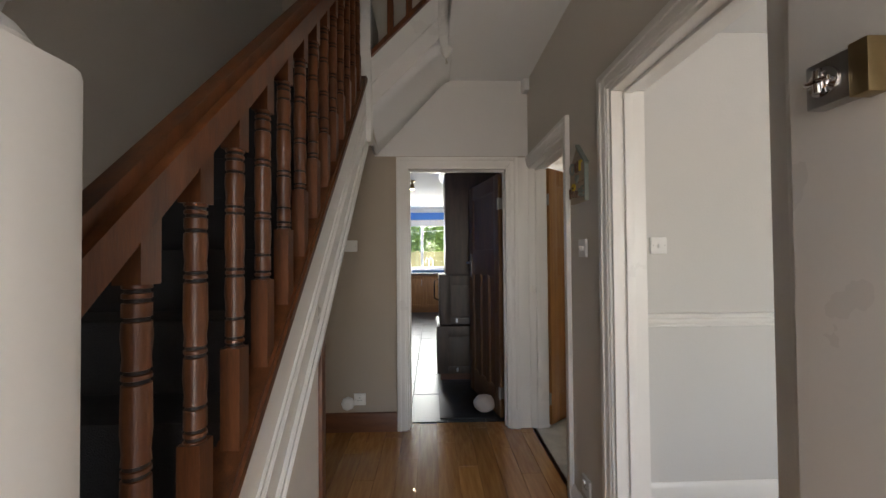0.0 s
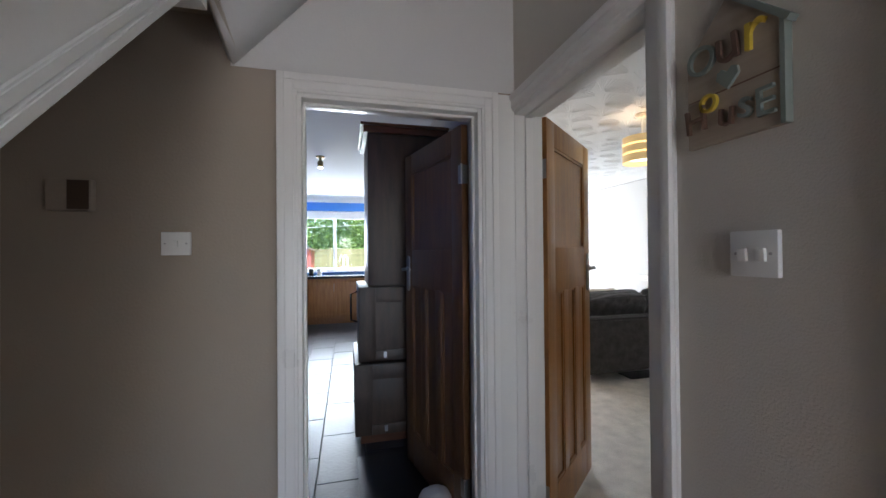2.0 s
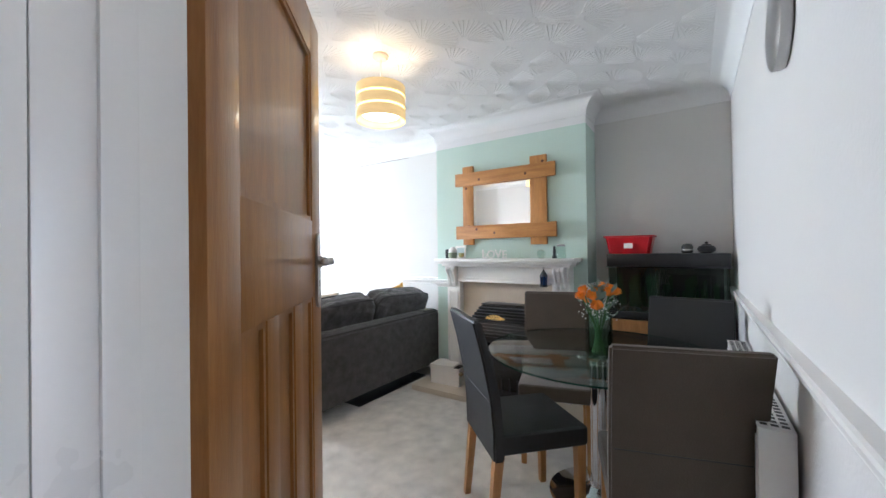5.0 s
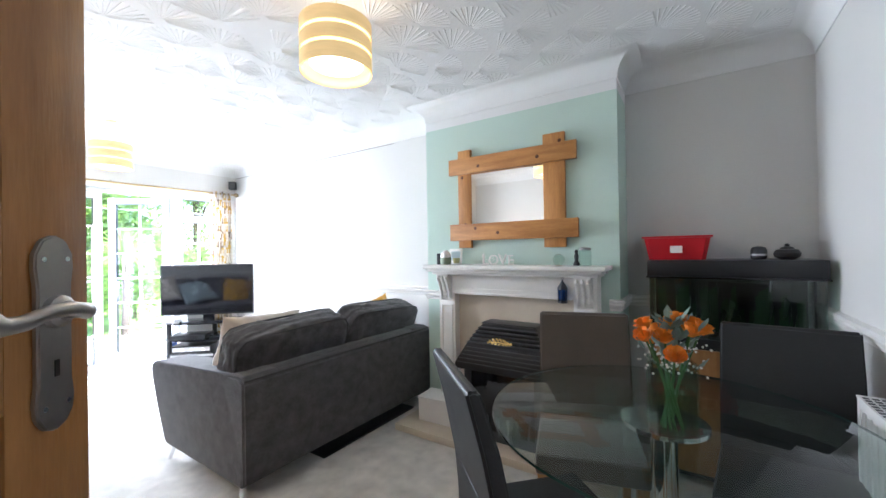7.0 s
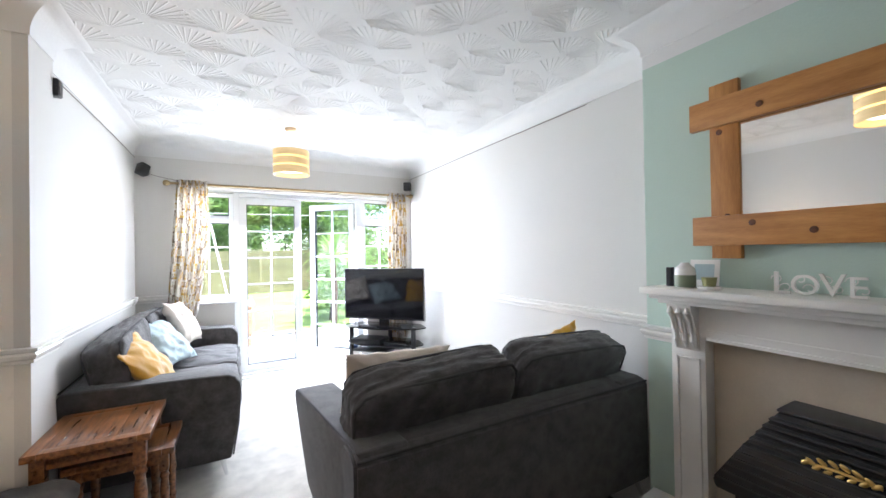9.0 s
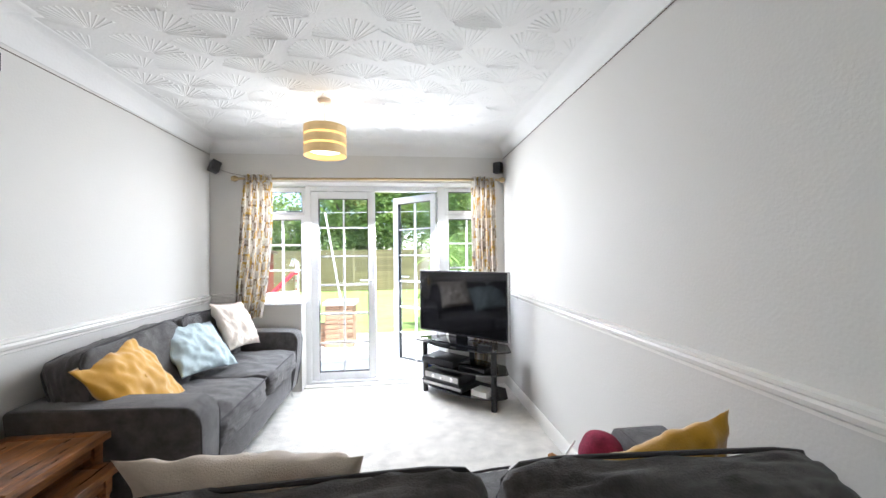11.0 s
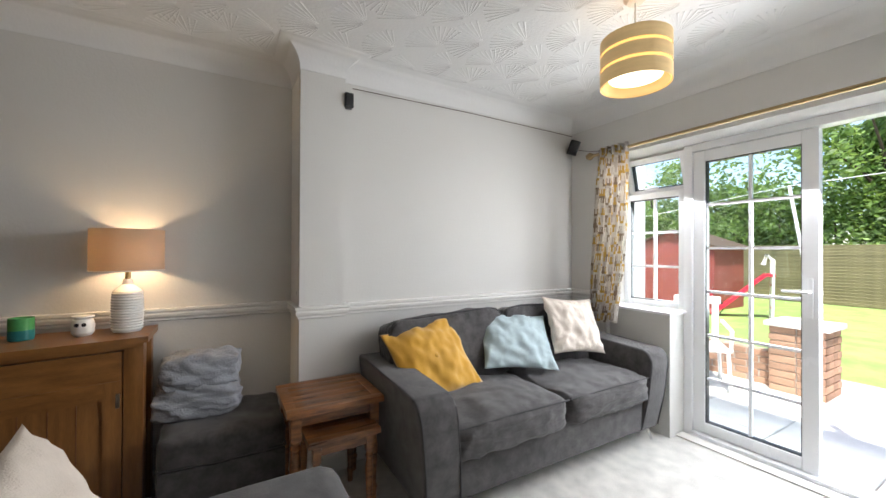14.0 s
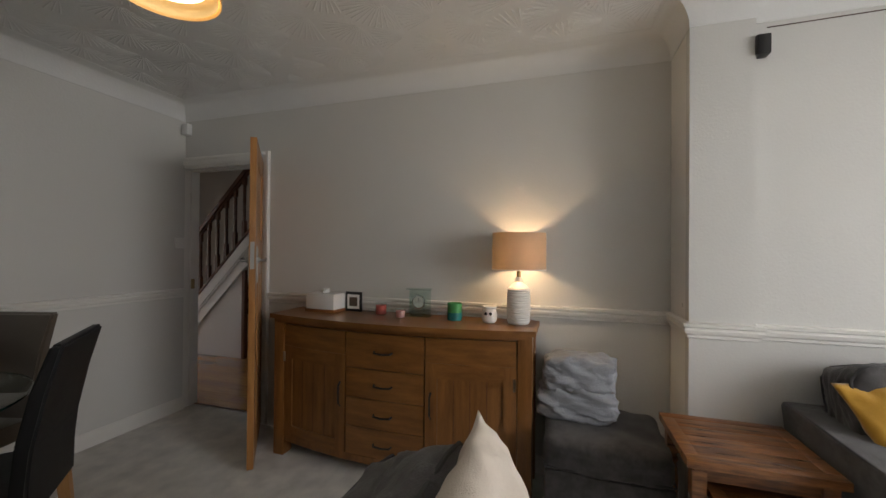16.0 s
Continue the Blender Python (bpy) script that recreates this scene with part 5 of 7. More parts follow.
def nest_table(label, x0, y0, x1, y1, h, leg):
    root = thing("nest_table", label, "side table", pose(0, 0, 0), group="nest of tables")
    n = 4
    for k in range(n):
        a, b = x0 + 0.05 + (x1 - x0 - 0.10) * k / n, x0 + 0.05 + (x1 - x0 - 0.10) * (k + 1) / n
        part("board", box(a + 0.0008, y0 + 0.05, h - 0.028, b - 0.0008, y1 - 0.05, h, bevel=0.0015), M["sheesham"], root)
    for a in (x0, x1 - 0.05):
        part("edge_rail", box(a, y0, h - 0.03, a + 0.05, y1, h + 0.001, bevel=0.003), M["sheesham"], root)
    for a in (y0, y1 - 0.05):
        part("edge_rail", box(x0 + 0.05, a, h - 0.03, x1 - 0.05, a + 0.05, h + 0.001, bevel=0.003), M["sheesham"], root)
    ins = 0.025
    part("apron", box(x0 + ins + 0.03, y0 + ins + 0.01, h - 0.085, x1 - ins - 0.03, y0 + ins + 0.028, h - 0.03), M["sheesham"], root)
    part("apron", box(x0 + ins + 0.01, y0 + ins + 0.03, h - 0.085, x0 + ins + 0.028, y1 - ins - 0.03, h - 0.03), M["sheesham"], root)
    part("apron", box(x1 - ins - 0.028, y0 + ins + 0.03, h - 0.085, x1 - ins - 0.01, y1 - ins - 0.03, h - 0.03), M["sheesham"], root)
    prof = [(0.016, 0), (0.018, 0.05), (0.022, 0.07), (0.016, 0.085), (0.019, 0.15), (0.023, 0.24), (0.017, 0.30), (0.023, 0.315), (0.017, 0.33), (0.022, 0.345)]
    for x in (x0 + ins + 0.02, x1 - ins - 0.02):
        for y in (y0 + ins + 0.02, y1 - ins - 0.02):
            lg = part("leg", lathe([(r * leg, z * h / 0.47) for r, z in prof], 14, m=Matrix.Translation((x, y, 0))), M["sheesham"], root)
            s = 0.021 * leg
            part("block", box(x - s, y - s, 0.345 * h / 0.47, x + s, y + s, h - 0.03, bevel=0.002), M["sheesham"], lg)
    return root


nest_table("larger reddish sheesham nest table beside the long sofa", 1.17, 5.46, 1.60, 5.932, 0.56, 1.15)
nest_table("smaller sheesham table tucked under the larger one", 1.27, 5.54, 1.68, 5.885, 0.44, 0.9)

# ---- sideboard ----
def sideboard():
    y0, y1, xb, zt = 3.26, 4.88, 0.872, 0.9
    root = thing("sideboard", "bow-fronted golden oak sideboard against the wall", "sideboard")
    L = y1 - y0
    bow = lambda y, base: base + 0.10 * (1 - (2 * (y - y0) / L - 1) ** 2)

    def bowed(name, ya, yb, za, zb, base, depth, label="", parent=root, material=M["dark_oak"], curve=None, xback=None):
        n = max(2, int((yb - ya) / 0.06))
        ys = [ya + (yb - ya) * k / n for k in range(n + 1)]
        bm = bmesh.new()
        rows = []
        for y in ys:
            xf = bow(y, base)
            xr = xback if xback is not None else xf - depth
            top = zb + (curve(y) if curve else 0)
            rows.append([bm.verts.new(p) for p in ((xr, y, za), (xf, y, za), (xf, y, top), (xr, y, top))])
        for a, b in zip(rows, rows[1:]):
            for i in range(4):
                bm.faces.new((a[i], a[(i + 1) % 4], b[(i + 1) % 4], b[i]))
        bm.faces.new(rows[0][::-1])
        bm.faces.new(rows[-1])
        bmesh.ops.recalc_face_normals(bm, faces=bm.faces)
        return part(name, bm, material, parent, label)

    bowed("top", y0 - 0.02, y1 + 0.02, zt - 0.028, zt, 1.20, 0, xback=xb, material=M["dark_oak_h"])
    bowed("under_edge", y0, y1, zt - 0.05, zt - 0.028, 1.175, 0, xback=xb, material=M["dark_oak_h"])
    bowed("body", y0 + 0.03, y1 - 0.03, 0.10, zt - 0.05, 1.13, 0, xback=xb)
    for y in (y0, y1 - 0.075):
        part("leg", box(1.09, y, 0, 1.175, y + 0.075, zt - 0.05, bevel=0.004), M["dark_oak"], root)
        part("leg", box(xb, y, 0, xb + 0.06, y + 0.075, zt - 0.05, bevel=0.004), M["dark_oak"], root)
    bowed("bottom_rail", y0 + 0.075, y1 - 0.075, 0.09, 0.13, 1.145, 0.02)
    third = (L - 0.15) / 3
    a0 = y0 + 0.075
    for k, (za, zb) in enumerate(((0.635, 0.835), (0.465, 0.63), (0.30, 0.46), (0.135, 0.295))):
        d = bowed("drawer", a0 + third + 0.004, a0 + 2 * third - 0.004, za, zb, 1.15, 0.02, material=M["dark_oak_h"])
        xm, ym, zm = bow(a0 + 1.5 * third, 1.15), a0 + 1.5 * third, (za + zb) / 2
        part("handle", tube([(xm, ym - 0.055, zm), (xm + 0.018, ym - 0.05, zm - 0.004), (xm + 0.022, ym, zm - 0.008), (xm + 0.018, ym + 0.05, zm - 0.004), (xm, ym + 0.055, zm)], 0.0055, 8), M["iron"], d)
    for s, ya in ((0, a0), (1, a0 + 2 * third)):
        yb = ya + third
        head = bowed("door_head", ya + 0.004, yb - 0.004, 0.70, 0.835, 1.15, 0.02, material=M["dark_oak_h"])
        d = bowed("door", ya + 0.004, yb - 0.004, 0.135, 0.70, 1.143, 0.02)
        for p, q in ((ya + 0.004, ya + 0.07), (yb - 0.07, yb - 0.004)):
            bowed("stile", p, q, 0.135, 0.70, 1.153, 0.012, parent=d)
        bowed("rail", ya + 0.07, yb - 0.07, 0.135, 0.2, 1.153, 0.012, parent=d, material=M["dark_oak_h"])
        mid = (ya + yb) / 2
        bowed("curved_rail", ya + 0.07, yb - 0.07, 0.62 if s else 0.62, 0.70, 1.153, 0.012, parent=d, material=M["dark_oak_h"])
        for k in range(1, 4):
            yy = ya + 0.07 + (third - 0.14) * k / 4
            bowed("groove", yy - 0.002, yy + 0.002, 0.2, 0.62, 1.1445, 0.004, parent=d, material=M["skirt_brown"])
        hy = yb - 0.035 if s == 0 else ya + 0.035
        xm = bow(hy, 1.153)
        part("handle", tube([(xm, hy, 0.40), (xm + 0.02, hy, 0.42), (xm + 0.022, hy, 0.47), (xm + 0.02, hy, 0.52), (xm, hy, 0.54)], 0.0055, 8), M["iron"], d)
        part("hinge", box(bow(ya, 1.15), (ya if s == 0 else yb - 0.012), 0.6, bow(ya, 1.15) + 0.012, (ya + 0.012 if s == 0 else yb), 0.66), M["steel"], d)
    return root


sideboard()
SB = 0.901
lamp = thing("table_lamp", "lit white ribbed ceramic table lamp with a taupe shade", "table lamp", pose(1.0, 4.79, SB))
prof = [(0.055, 0)]
for k in range(14):
    z = 0.008 + 0.0135 * k
    r = 0.064 + 0.003 * math.sin(k / 13 * math.pi)
    prof += [(r - 0.004, z), (r, z + 0.004), (r, z + 0.009), (r - 0.004, z + 0.0125)]
prof += [(0.06, 0.2), (0.045, 0.215), (0.022, 0.235), (0.018, 0.262)]
part("base", lathe(prof, 32), M["ceramic"], lamp)
part("stem", lathe([(0.012, 0.262), (0.012, 0.33)], 12), M["brass"], lamp)
linen = mat("taupe linen shade", (0.50, 0.38, 0.28), 0.9, bump=0.3, bump_scale=400)
translucent(linen, 0.35, (0.62, 0.50, 0.38))
sh = part("shade", lathe([(0.150, 0.305), (0.150, 0.51), (0.1485, 0.51), (0.1485, 0.305), (0.150, 0.305)], 40, cap=False), linen, lamp, "taupe linen drum shade", smooth=False)
part("ring", lathe([(0.1495, 0.303), (0.1515, 0.303), (0.1515, 0.309), (0.1495, 0.309)], 40, cap=False), M["ceramic"], sh)
bulb("table_lamp_bulb", (1.0, 4.79, SB + 0.385), 1.75, 0.03)

note = thing("tissue_box", "white tissue box with a brown base on the sideboard", "tissue box", pose(1.0, 3.52, SB, 0, 0, -4))
part("box", box(-0.06, -0.11, 0.02, 0.06, 0.11, 0.12, bevel=0.003), M["ceramic"], note)
part("base_tray", box(-0.065, -0.115, 0, 0.065, 0.115, 0.02, bevel=0.002), M["sheesham"], note)
part("tissue", puff(0.06, 0.03, 0.03, 3, 0.3, 4), M["ceramic"], note).location = (0, 0, 0.118)
fr = thing("photo_frame", "small dark photo frame on the sideboard", "photo frame", pose(0.95, 3.70, SB, 0, 0, 0))
part("frame", box(-0.012, -0.06, 0, 0.0, 0.06, 0.13, bevel=0.002), M["iron"], fr)
part("mount", box(0.0, -0.045, 0.018, 0.001, 0.045, 0.112), M["ceramic"], fr)
part("print", box(0.001, -0.03, 0.035, 0.0018, 0.03, 0.095), M["taupe"], fr)
part("stand", box(-0.06, -0.01, 0, -0.012, 0.01, 0.07), M["iron"], fr)
coral = mat("coral wax", (0.60, 0.10, 0.08), 0.5)
pinkw = mat("pale pink wax", (0.60, 0.28, 0.27), 0.5)
for label, x, y, r, h, mt in (("coral red candle in a glass on the sideboard", 1.0, 3.93, 0.037, 0.075, coral), ("small pale pink candle in a glass on the sideboard", 1.06, 4.09, 0.03, 0.055, pinkw)):
    c = thing("candle", label, "candle", pose(x, y, SB))
    part("wax", lathe([(r * 0.9, 0.004), (r * 0.93, h * 0.8)], 20), mt, c)
    part("glass_cup", lathe([(r, 0), (r, h), (r * 0.96, h), (r * 0.95, 0.003)], 20, cap=False), M["glass"], c)
    part("wick", lathe([(0.001, h * 0.8), (0.001, h * 0.95)], 6), M["black"], c)
clk = thing("mantel_clock", "clear glass carriage clock on the sideboard", "clock", pose(0.98, 4.18, SB))
part("back_glass", box(-0.02, -0.07, 0.0, -0.012, 0.07, 0.165, bevel=0.001), M["glass_table"], clk)
part("front_glass", box(0.02, -0.06, 0.008, 0.024, 0.06, 0.15, bevel=0.001), M["glass"], clk)
part("foot_glass", box(-0.03, -0.07, 0.0, 0.03, 0.07, 0.008), M["glass_table"], clk)
part("top_glass", box(-0.025, -0.075, 0.165, 0.03, 0.075, 0.173), M["glass_table"], clk)
rot = Matrix.Translation((0.0, 0, 0.09)) @ Matrix.Rotation(math.pi / 2, 4, "Y")
part("dial", lathe([(0.036, 0), (0.036, 0.012)], 28, m=rot), M["ceramic"], clk)
part("bezel", lathe([(0.036, 0), (0.043, 0.004), (0.043, 0.014), (0.036, 0.016)], 28, m=rot, cap=False), M["chrome"], clk)
part("pointer", box(0.0125, -0.001, 0.09, 0.014, 0.001, 0.115), M["black"], clk)
part("pointer", box(0.0125, -0.02, 0.089, 0.014, 0.0, 0.091), M["black"], clk)
grn = mat("green glaze", (0.07, 0.30, 0.10), 0.2, vary=0.15, scale=14)
teal_glaze = mat("teal glaze", (0.02, 0.16, 0.17), 0.2, vary=0.2, scale=14)
g = thing("candle_jar", "green glazed candle jar on the sideboard", "candle", pose(1.02, 4.42, SB))
part("jar", lathe([(0.04, 0), (0.043, 0.01), (0.043, 0.1), (0.04, 0.1), (0.039, 0.03)], 24), grn, g)
part("wax", lathe([(0.038, 0.03), (0.038, 0.07)], 20), M["ceramic"], g)
part("lower_band", lathe([(0.0412, 0.0005), (0.0436, 0.010), (0.0436, 0.042), (0.0432, 0.046)], 24, cap=False), teal_glaze, g, "teal lower half of the glaze")
w = thing("wax_burner", "white ceramic owl-shaped wax burner on the sideboard", "wax burner", pose(1.03, 4.63, SB))
part("body", lathe([(0.03, 0), (0.042, 0.015), (0.044, 0.05), (0.038, 0.075), (0.03, 0.08)], 24), M["ceramic"], w)
part("dish", lathe([(0.03, 0.08), (0.042, 0.088), (0.04, 0.094), (0.02, 0.088)], 24), M["ceramic"], w)
for s in (-1, 1):
    part("eye", lathe([(0.009, 0), (0.009, 0.003)], 12, m=Matrix.Translation((0.041, s * 0.013, 0.055)) @ Matrix.Rotation(math.pi / 2, 4, "Y")), M["black"], w)

# ---- ceiling lamps ----
def shade_rings(root):
    amber = bpy.data.materials.get("lit amber veneer") or mat("lit amber veneer", (0.74, 0.55, 0.28), 0.6, vary=0.1, stretch=(1, 1, 8), scale=5)
    nt = amber.node_tree
    b = nt.nodes["Principled BSDF"]
    b.inputs["Emission Color"].default_value, b.inputs["Emission Strength"].default_value = (1.0, 0.66, 0.25, 1), 0.055
    lining = bpy.data.materials.get("glowing shade lining") or glow("glowing shade lining", (1.0, 0.70, 0.22), 0.38)
    core = part("shade", lathe([(0.143, -0.205), (0.143, -0.402), (0.1415, -0.402), (0.1415, -0.205), (0.143, -0.205)], 40, cap=False), lining, root, "amber drum shade of three veneer bands")
    for z0, z1 in ((-0.20, -0.258), (-0.272, -0.33), (-0.344, -0.408)):
        part("band", lathe([(0.148, z0), (0.150, z0), (0.150, z1), (0.148, z1), (0.148, z0)], 40, cap=False), amber, core)
    part("lining", lathe([(0.1395, -0.21), (0.1395, -0.404)], 40, cap=False), amber, core)
    part("diffuser", lathe([(0.112, -0.372), (0.112, -0.366)], 40), glow("bright diffuser", (1.0, 0.88, 0.62), 1.2), core)
    part("spider", tube([(-0.142, 0, -0.26), (0.142, 0, -0.26)], 0.002, 6), M["steel"], core)


for label, x, y in (("lit amber banded drum pendant over the dining end", 2.36, 3.89), ("lit amber banded drum pendant over the sitting end", 2.40, 6.83)):
    root = thing("pendant_lamp", label, "ceiling lamp", pose(x, y, CEIL), group="matching pendant lamps")
    part("rose", lathe([(0.05, 0), (0.05, -0.012), (0.035, -0.028), (0.008, -0.03)], 24), M["cream_cloth"], root)
    part("cord", lathe([(0.004, -0.03), (0.004, -0.23)], 8), M["plastic"], root)
    part("holder", lathe([(0.02, -0.23), (0.02, -0.29)], 14), M["plastic"], root)
    shade_rings(root)
    bulb("pendant_bulb", (x, y, CEIL - 0.17), 0.045, 0.05)

# ---- fireplace ----
fs = thing("fire_surround", "white painted timber fire surround with carved corbels", "fireplace")
part("shelf", box(3.545, 3.05, 1.172, 3.79, 4.34, 1.2, bevel=0.005), M["white"], fs)
part("shelf_moulding", box(3.575, 3.075, 1.15, 3.79, 4.315, 1.172, bevel=0.006), M["white"], fs)
part("shelf_moulding", box(3.60, 3.10, 1.13, 3.79, 4.29, 1.15, bevel=0.006), M["white"], fs)
part("frieze", box(3.665, 3.12, 0.995, 3.79, 4.27, 1.13, bevel=0.002), M["white"], fs)
part("frieze_bead", box(3.655, 3.27, 0.985, 3.70, 4.12, 1.0, bevel=0.004), M["white"], fs)
part("frieze_bead", box(3.660, 3.27, 1.02, 3.70, 4.12, 1.03, bevel=0.003), M["white"], fs)
for y in (3.12, 4.13):
    p = part("pilaster", box(3.67, y, 0.05, 3.79, y + 0.14, 0.995, bevel=0.002), M["white"], fs)
    part("plinth_block", box(3.655, y - 0.01, 0.05, 3.79, y + 0.15, 0.19, bevel=0.004), M["white"], p)
    for a, b, c, d in ((y + 0.02, y + 0.032, 0.23, 0.9), (y + 0.108, y + 0.12, 0.23, 0.9), (y + 0.032, y + 0.108, 0.23, 0.242), (y + 0.032, y + 0.108, 0.888, 0.9)):
        part("panel_bead", box(3.662, a, c, 3.672, b, d, bevel=0.002), M["white"], p)
    # scrolled corbel
    side = [(3.67, 0.93), (3.665, 0.94), (3.655, 0.96), (3.65, 0.985), (3.655, 1.0), (3.645, 1.015), (3.635, 1.04), (3.625, 1.075), (3.605, 1.10), (3.60, 1.13), (3.67, 1.13)]
    cb = part("corbel", prism(side, 0.1, Matrix(((1, 0, 0, 0), (0, 0, 1, y + 0.02), (0, 1, 0, 0), (0, 0, 0, 1)))), M["white"], p)
    for k in range(3):
        yy = y + 0.035 + 0.035 * k
        part("leaf", tube([(3.603, yy, 1.12), (3.60, yy, 1.10), (3.622, yy, 1.07), (3.632, yy, 1.04), (3.648, yy, 1.0), (3.648, yy, 0.975), (3.66, yy, 0.945)], [0.006, 0.013, 0.011, 0.012, 0.010, 0.012, 0.006], 8), M["white"], cb)
part("back_panel", box(3.735, 3.26, 0.05, 3.79, 4.13, 0.99), M["marble"], fs, "beige stone back panel")
part("hearth", box(3.37, 2.98, 0.0, 3.79, 4.48, 0.05, bevel=0.006), M["marble"], fs, "beige stone hearth slab")
wb = thing("white_box", "white box with its lid pushed aside on the hearth", "box", pose(3.618, 4.22, 0.05, 0, 0, 3))
bm = bmesh.new()
for q in ((-0.1, -0.15, 0, 0.1, 0.15, 0.008), (-0.1, -0.15, 0.008, -0.094, 0.15, 0.16), (0.094, -0.15, 0.008, 0.1, 0.15, 0.16), (-0.094, -0.15, 0.008, 0.094, -0.144, 0.16), (-0.094, 0.144, 0.008, 0.094, 0.15, 0.16)):
    box(*q, bm=bm)
part("body", bm, M["ceramic"], wb)
part("lid", box(-0.104, -0.085, 0.161, 0.104, 0.155, 0.176, bevel=0.003, m=Matrix.Rotation(radians(4), 4, "Z")), M["ceramic"], wb)
part("contents", puff(0.16, 0.1, 0.13, 4, 0.2, 6, 0.01, 5), M["black"], wb).location = (0.0, -0.085, 0.012)

gf = thing("gas_fire", "black cast gas fire standing in the fireplace", "gas fire")
def loft(rings):
    bm = bmesh.new()
    vs = [[bm.verts.new(p) for p in ((x0, y0, z), (x1, y0, z), (x1, y1, z), (x0, y1, z))] for x0, y0, x1, y1, z in rings]
    for a, b in zip(vs, vs[1:]):
        for i in range(4):
            bm.faces.new((a[i], a[(i + 1) % 4], b[(i + 1) % 4], b[i]))
    bm.faces.new(vs[0][::-1])
    bm.faces.new(vs[-1])
    bmesh.ops.bevel(bm, geom=bm.edges[:], offset=0.006, segments=2, affect="EDGES")
    return bm


part("body", loft([(3.50, 3.40, 3.735, 3.96, 0.05), (3.50, 3.40, 3.735, 3.96, 0.53)]), M["iron"], gf)
hood = part("hood", loft([(3.462, 3.335, 3.735, 4.005, 0.505), (3.455, 3.33, 3.735, 4.01, 0.54), (3.493, 3.40, 3.735, 3.94, 0.665), (3.585, 3.47, 3.735, 3.87, 0.785), (3.60, 3.48, 3.735, 3.86, 0.80)]), M["black"], gf)
# fins greyer than the black hood: light on their edges put into the colour
fin_lit = mat("black cast fins lightened as if lit", (0.040, 0.040, 0.041), 0.42, vary=0.25, scale=12)
for k in range(5):
    f = (k + 0.5) / 5
    part("louvre", box(3.470 + 0.092 * f, 3.41 + 0.06 * f, 0.672 + 0.113 * f, 3.505 + 0.092 * f, 3.93 - 0.06 * f, 0.679 + 0.113 * f, bevel=0.002), fin_lit, hood)
part("top_plate", box(3.588, 3.474, 0.7995, 3.735, 3.866, 0.8085, bevel=0.003), fin_lit, hood)
for k in range(5):
    f = (k + 0.5) / 5
    part("rib", box(3.452 + 0.038 * f - 0.003, 3.338 + 0.064 * f, 0.541 + 0.124 * f - 0.003, 3.462 + 0.038 * f, 4.002 - 0.064 * f, 0.541 + 0.124 * f + 0.003, bevel=0.001), fin_lit, hood)
spray = part("ornament", tube([(3.492, 3.60, 0.70), (3.484, 3.685, 0.71), (3.492, 3.77, 0.70)], 0.005, 8), M["gold"], hood, "gilded leaf ornament")
for k in range(13):
    t = (k - 6) / 6
    bm = bmesh.new()
    bmesh.ops.create_icosphere(bm, subdivisions=2, radius=0.012, matrix=Matrix.Translation((3.487, 3.685 + 0.075 * t, 0.703 + 0.022 * (1 - t * t) * (1 if k % 2 else -0.5))) @ Matrix.Rotation(radians(35 if k % 2 else -40), 4, "X") @ Matrix.Diagonal((0.4, 1.2, 0.6, 1)))
    part("gilded_sprig", bm, M["gold"], spray)
part("fire_front", box(3.495, 3.46, 0.12, 3.503, 3.90, 0.50, bevel=0.002), M["black_gloss"], gf)
for k in range(6):
    part("grate_bar", box(3.485, 3.49 + 0.07 * k, 0.1, 3.495, 3.505 + 0.07 * k, 0.22, bevel=0.002), M["iron"], gf)
part("knob", lathe([(0.016, 0), (0.018, 0.02), (0.008, 0.035)], 14, m=Matrix.Translation((3.46, 4.0, 0.2)) @ Matrix.Rotation(-math.pi / 2, 4, "Y")), M["brass"], gf)

# mirror framed with crossed pine boards
mr = thing("wall_mirror", "mirror framed with overlapping rustic pine boards", "mirror")
part("mirror_glass", box(3.768, 3.42, 1.48, 3.774, 4.08, 1.93), M["mirror"], mr, "silvered mirror glass")
part("backing", box(3.774, 3.40, 1.46, 3.788, 4.10, 1.95), M["sleeper"], mr)
for name, y0, y1, z0, z1, x, mm in (("upright", 3.325, 3.47, 1.318, 2.078, 3.758, "sleeper_v"), ("upright", 4.03, 4.14, 1.325, 2.07, 3.758, "sleeper_v"), ("crossboard", 3.245, 4.21, 1.885, 2.005, 3.735, "sleeper"), ("crossboard", 3.24, 4.205, 1.38, 1.505, 3.735, "sleeper")):
    b = part(name, box(x, y0, z0, x + 0.028, y1, z1, bevel=0.004), M[mm], mr)
    rng = random.Random(int(z0 * 100 + y0 * 10))
    for k in range(2):
        ky, kz = rng.uniform(y0 + 0.03, y1 - 0.03), rng.uniform(z0 + 0.03, z1 - 0.03)
        part("knot", lathe([(0.013, 0), (0.011, 0.001)], 12, m=Matrix.Translation((x + 0.0002, ky, kz)) @ Matrix.Rotation(-math.pi / 2, 4, "Y")), M["knot"], b)

# things on the mantel shelf
MS = 1.2005
def jar(name, label, cat, y, x, prof, material, extra=None):
    root = thing(name, label, cat, pose(x, y, MS))
    part("body", lathe(prof, 24), material, root, smooth=False)
    return root


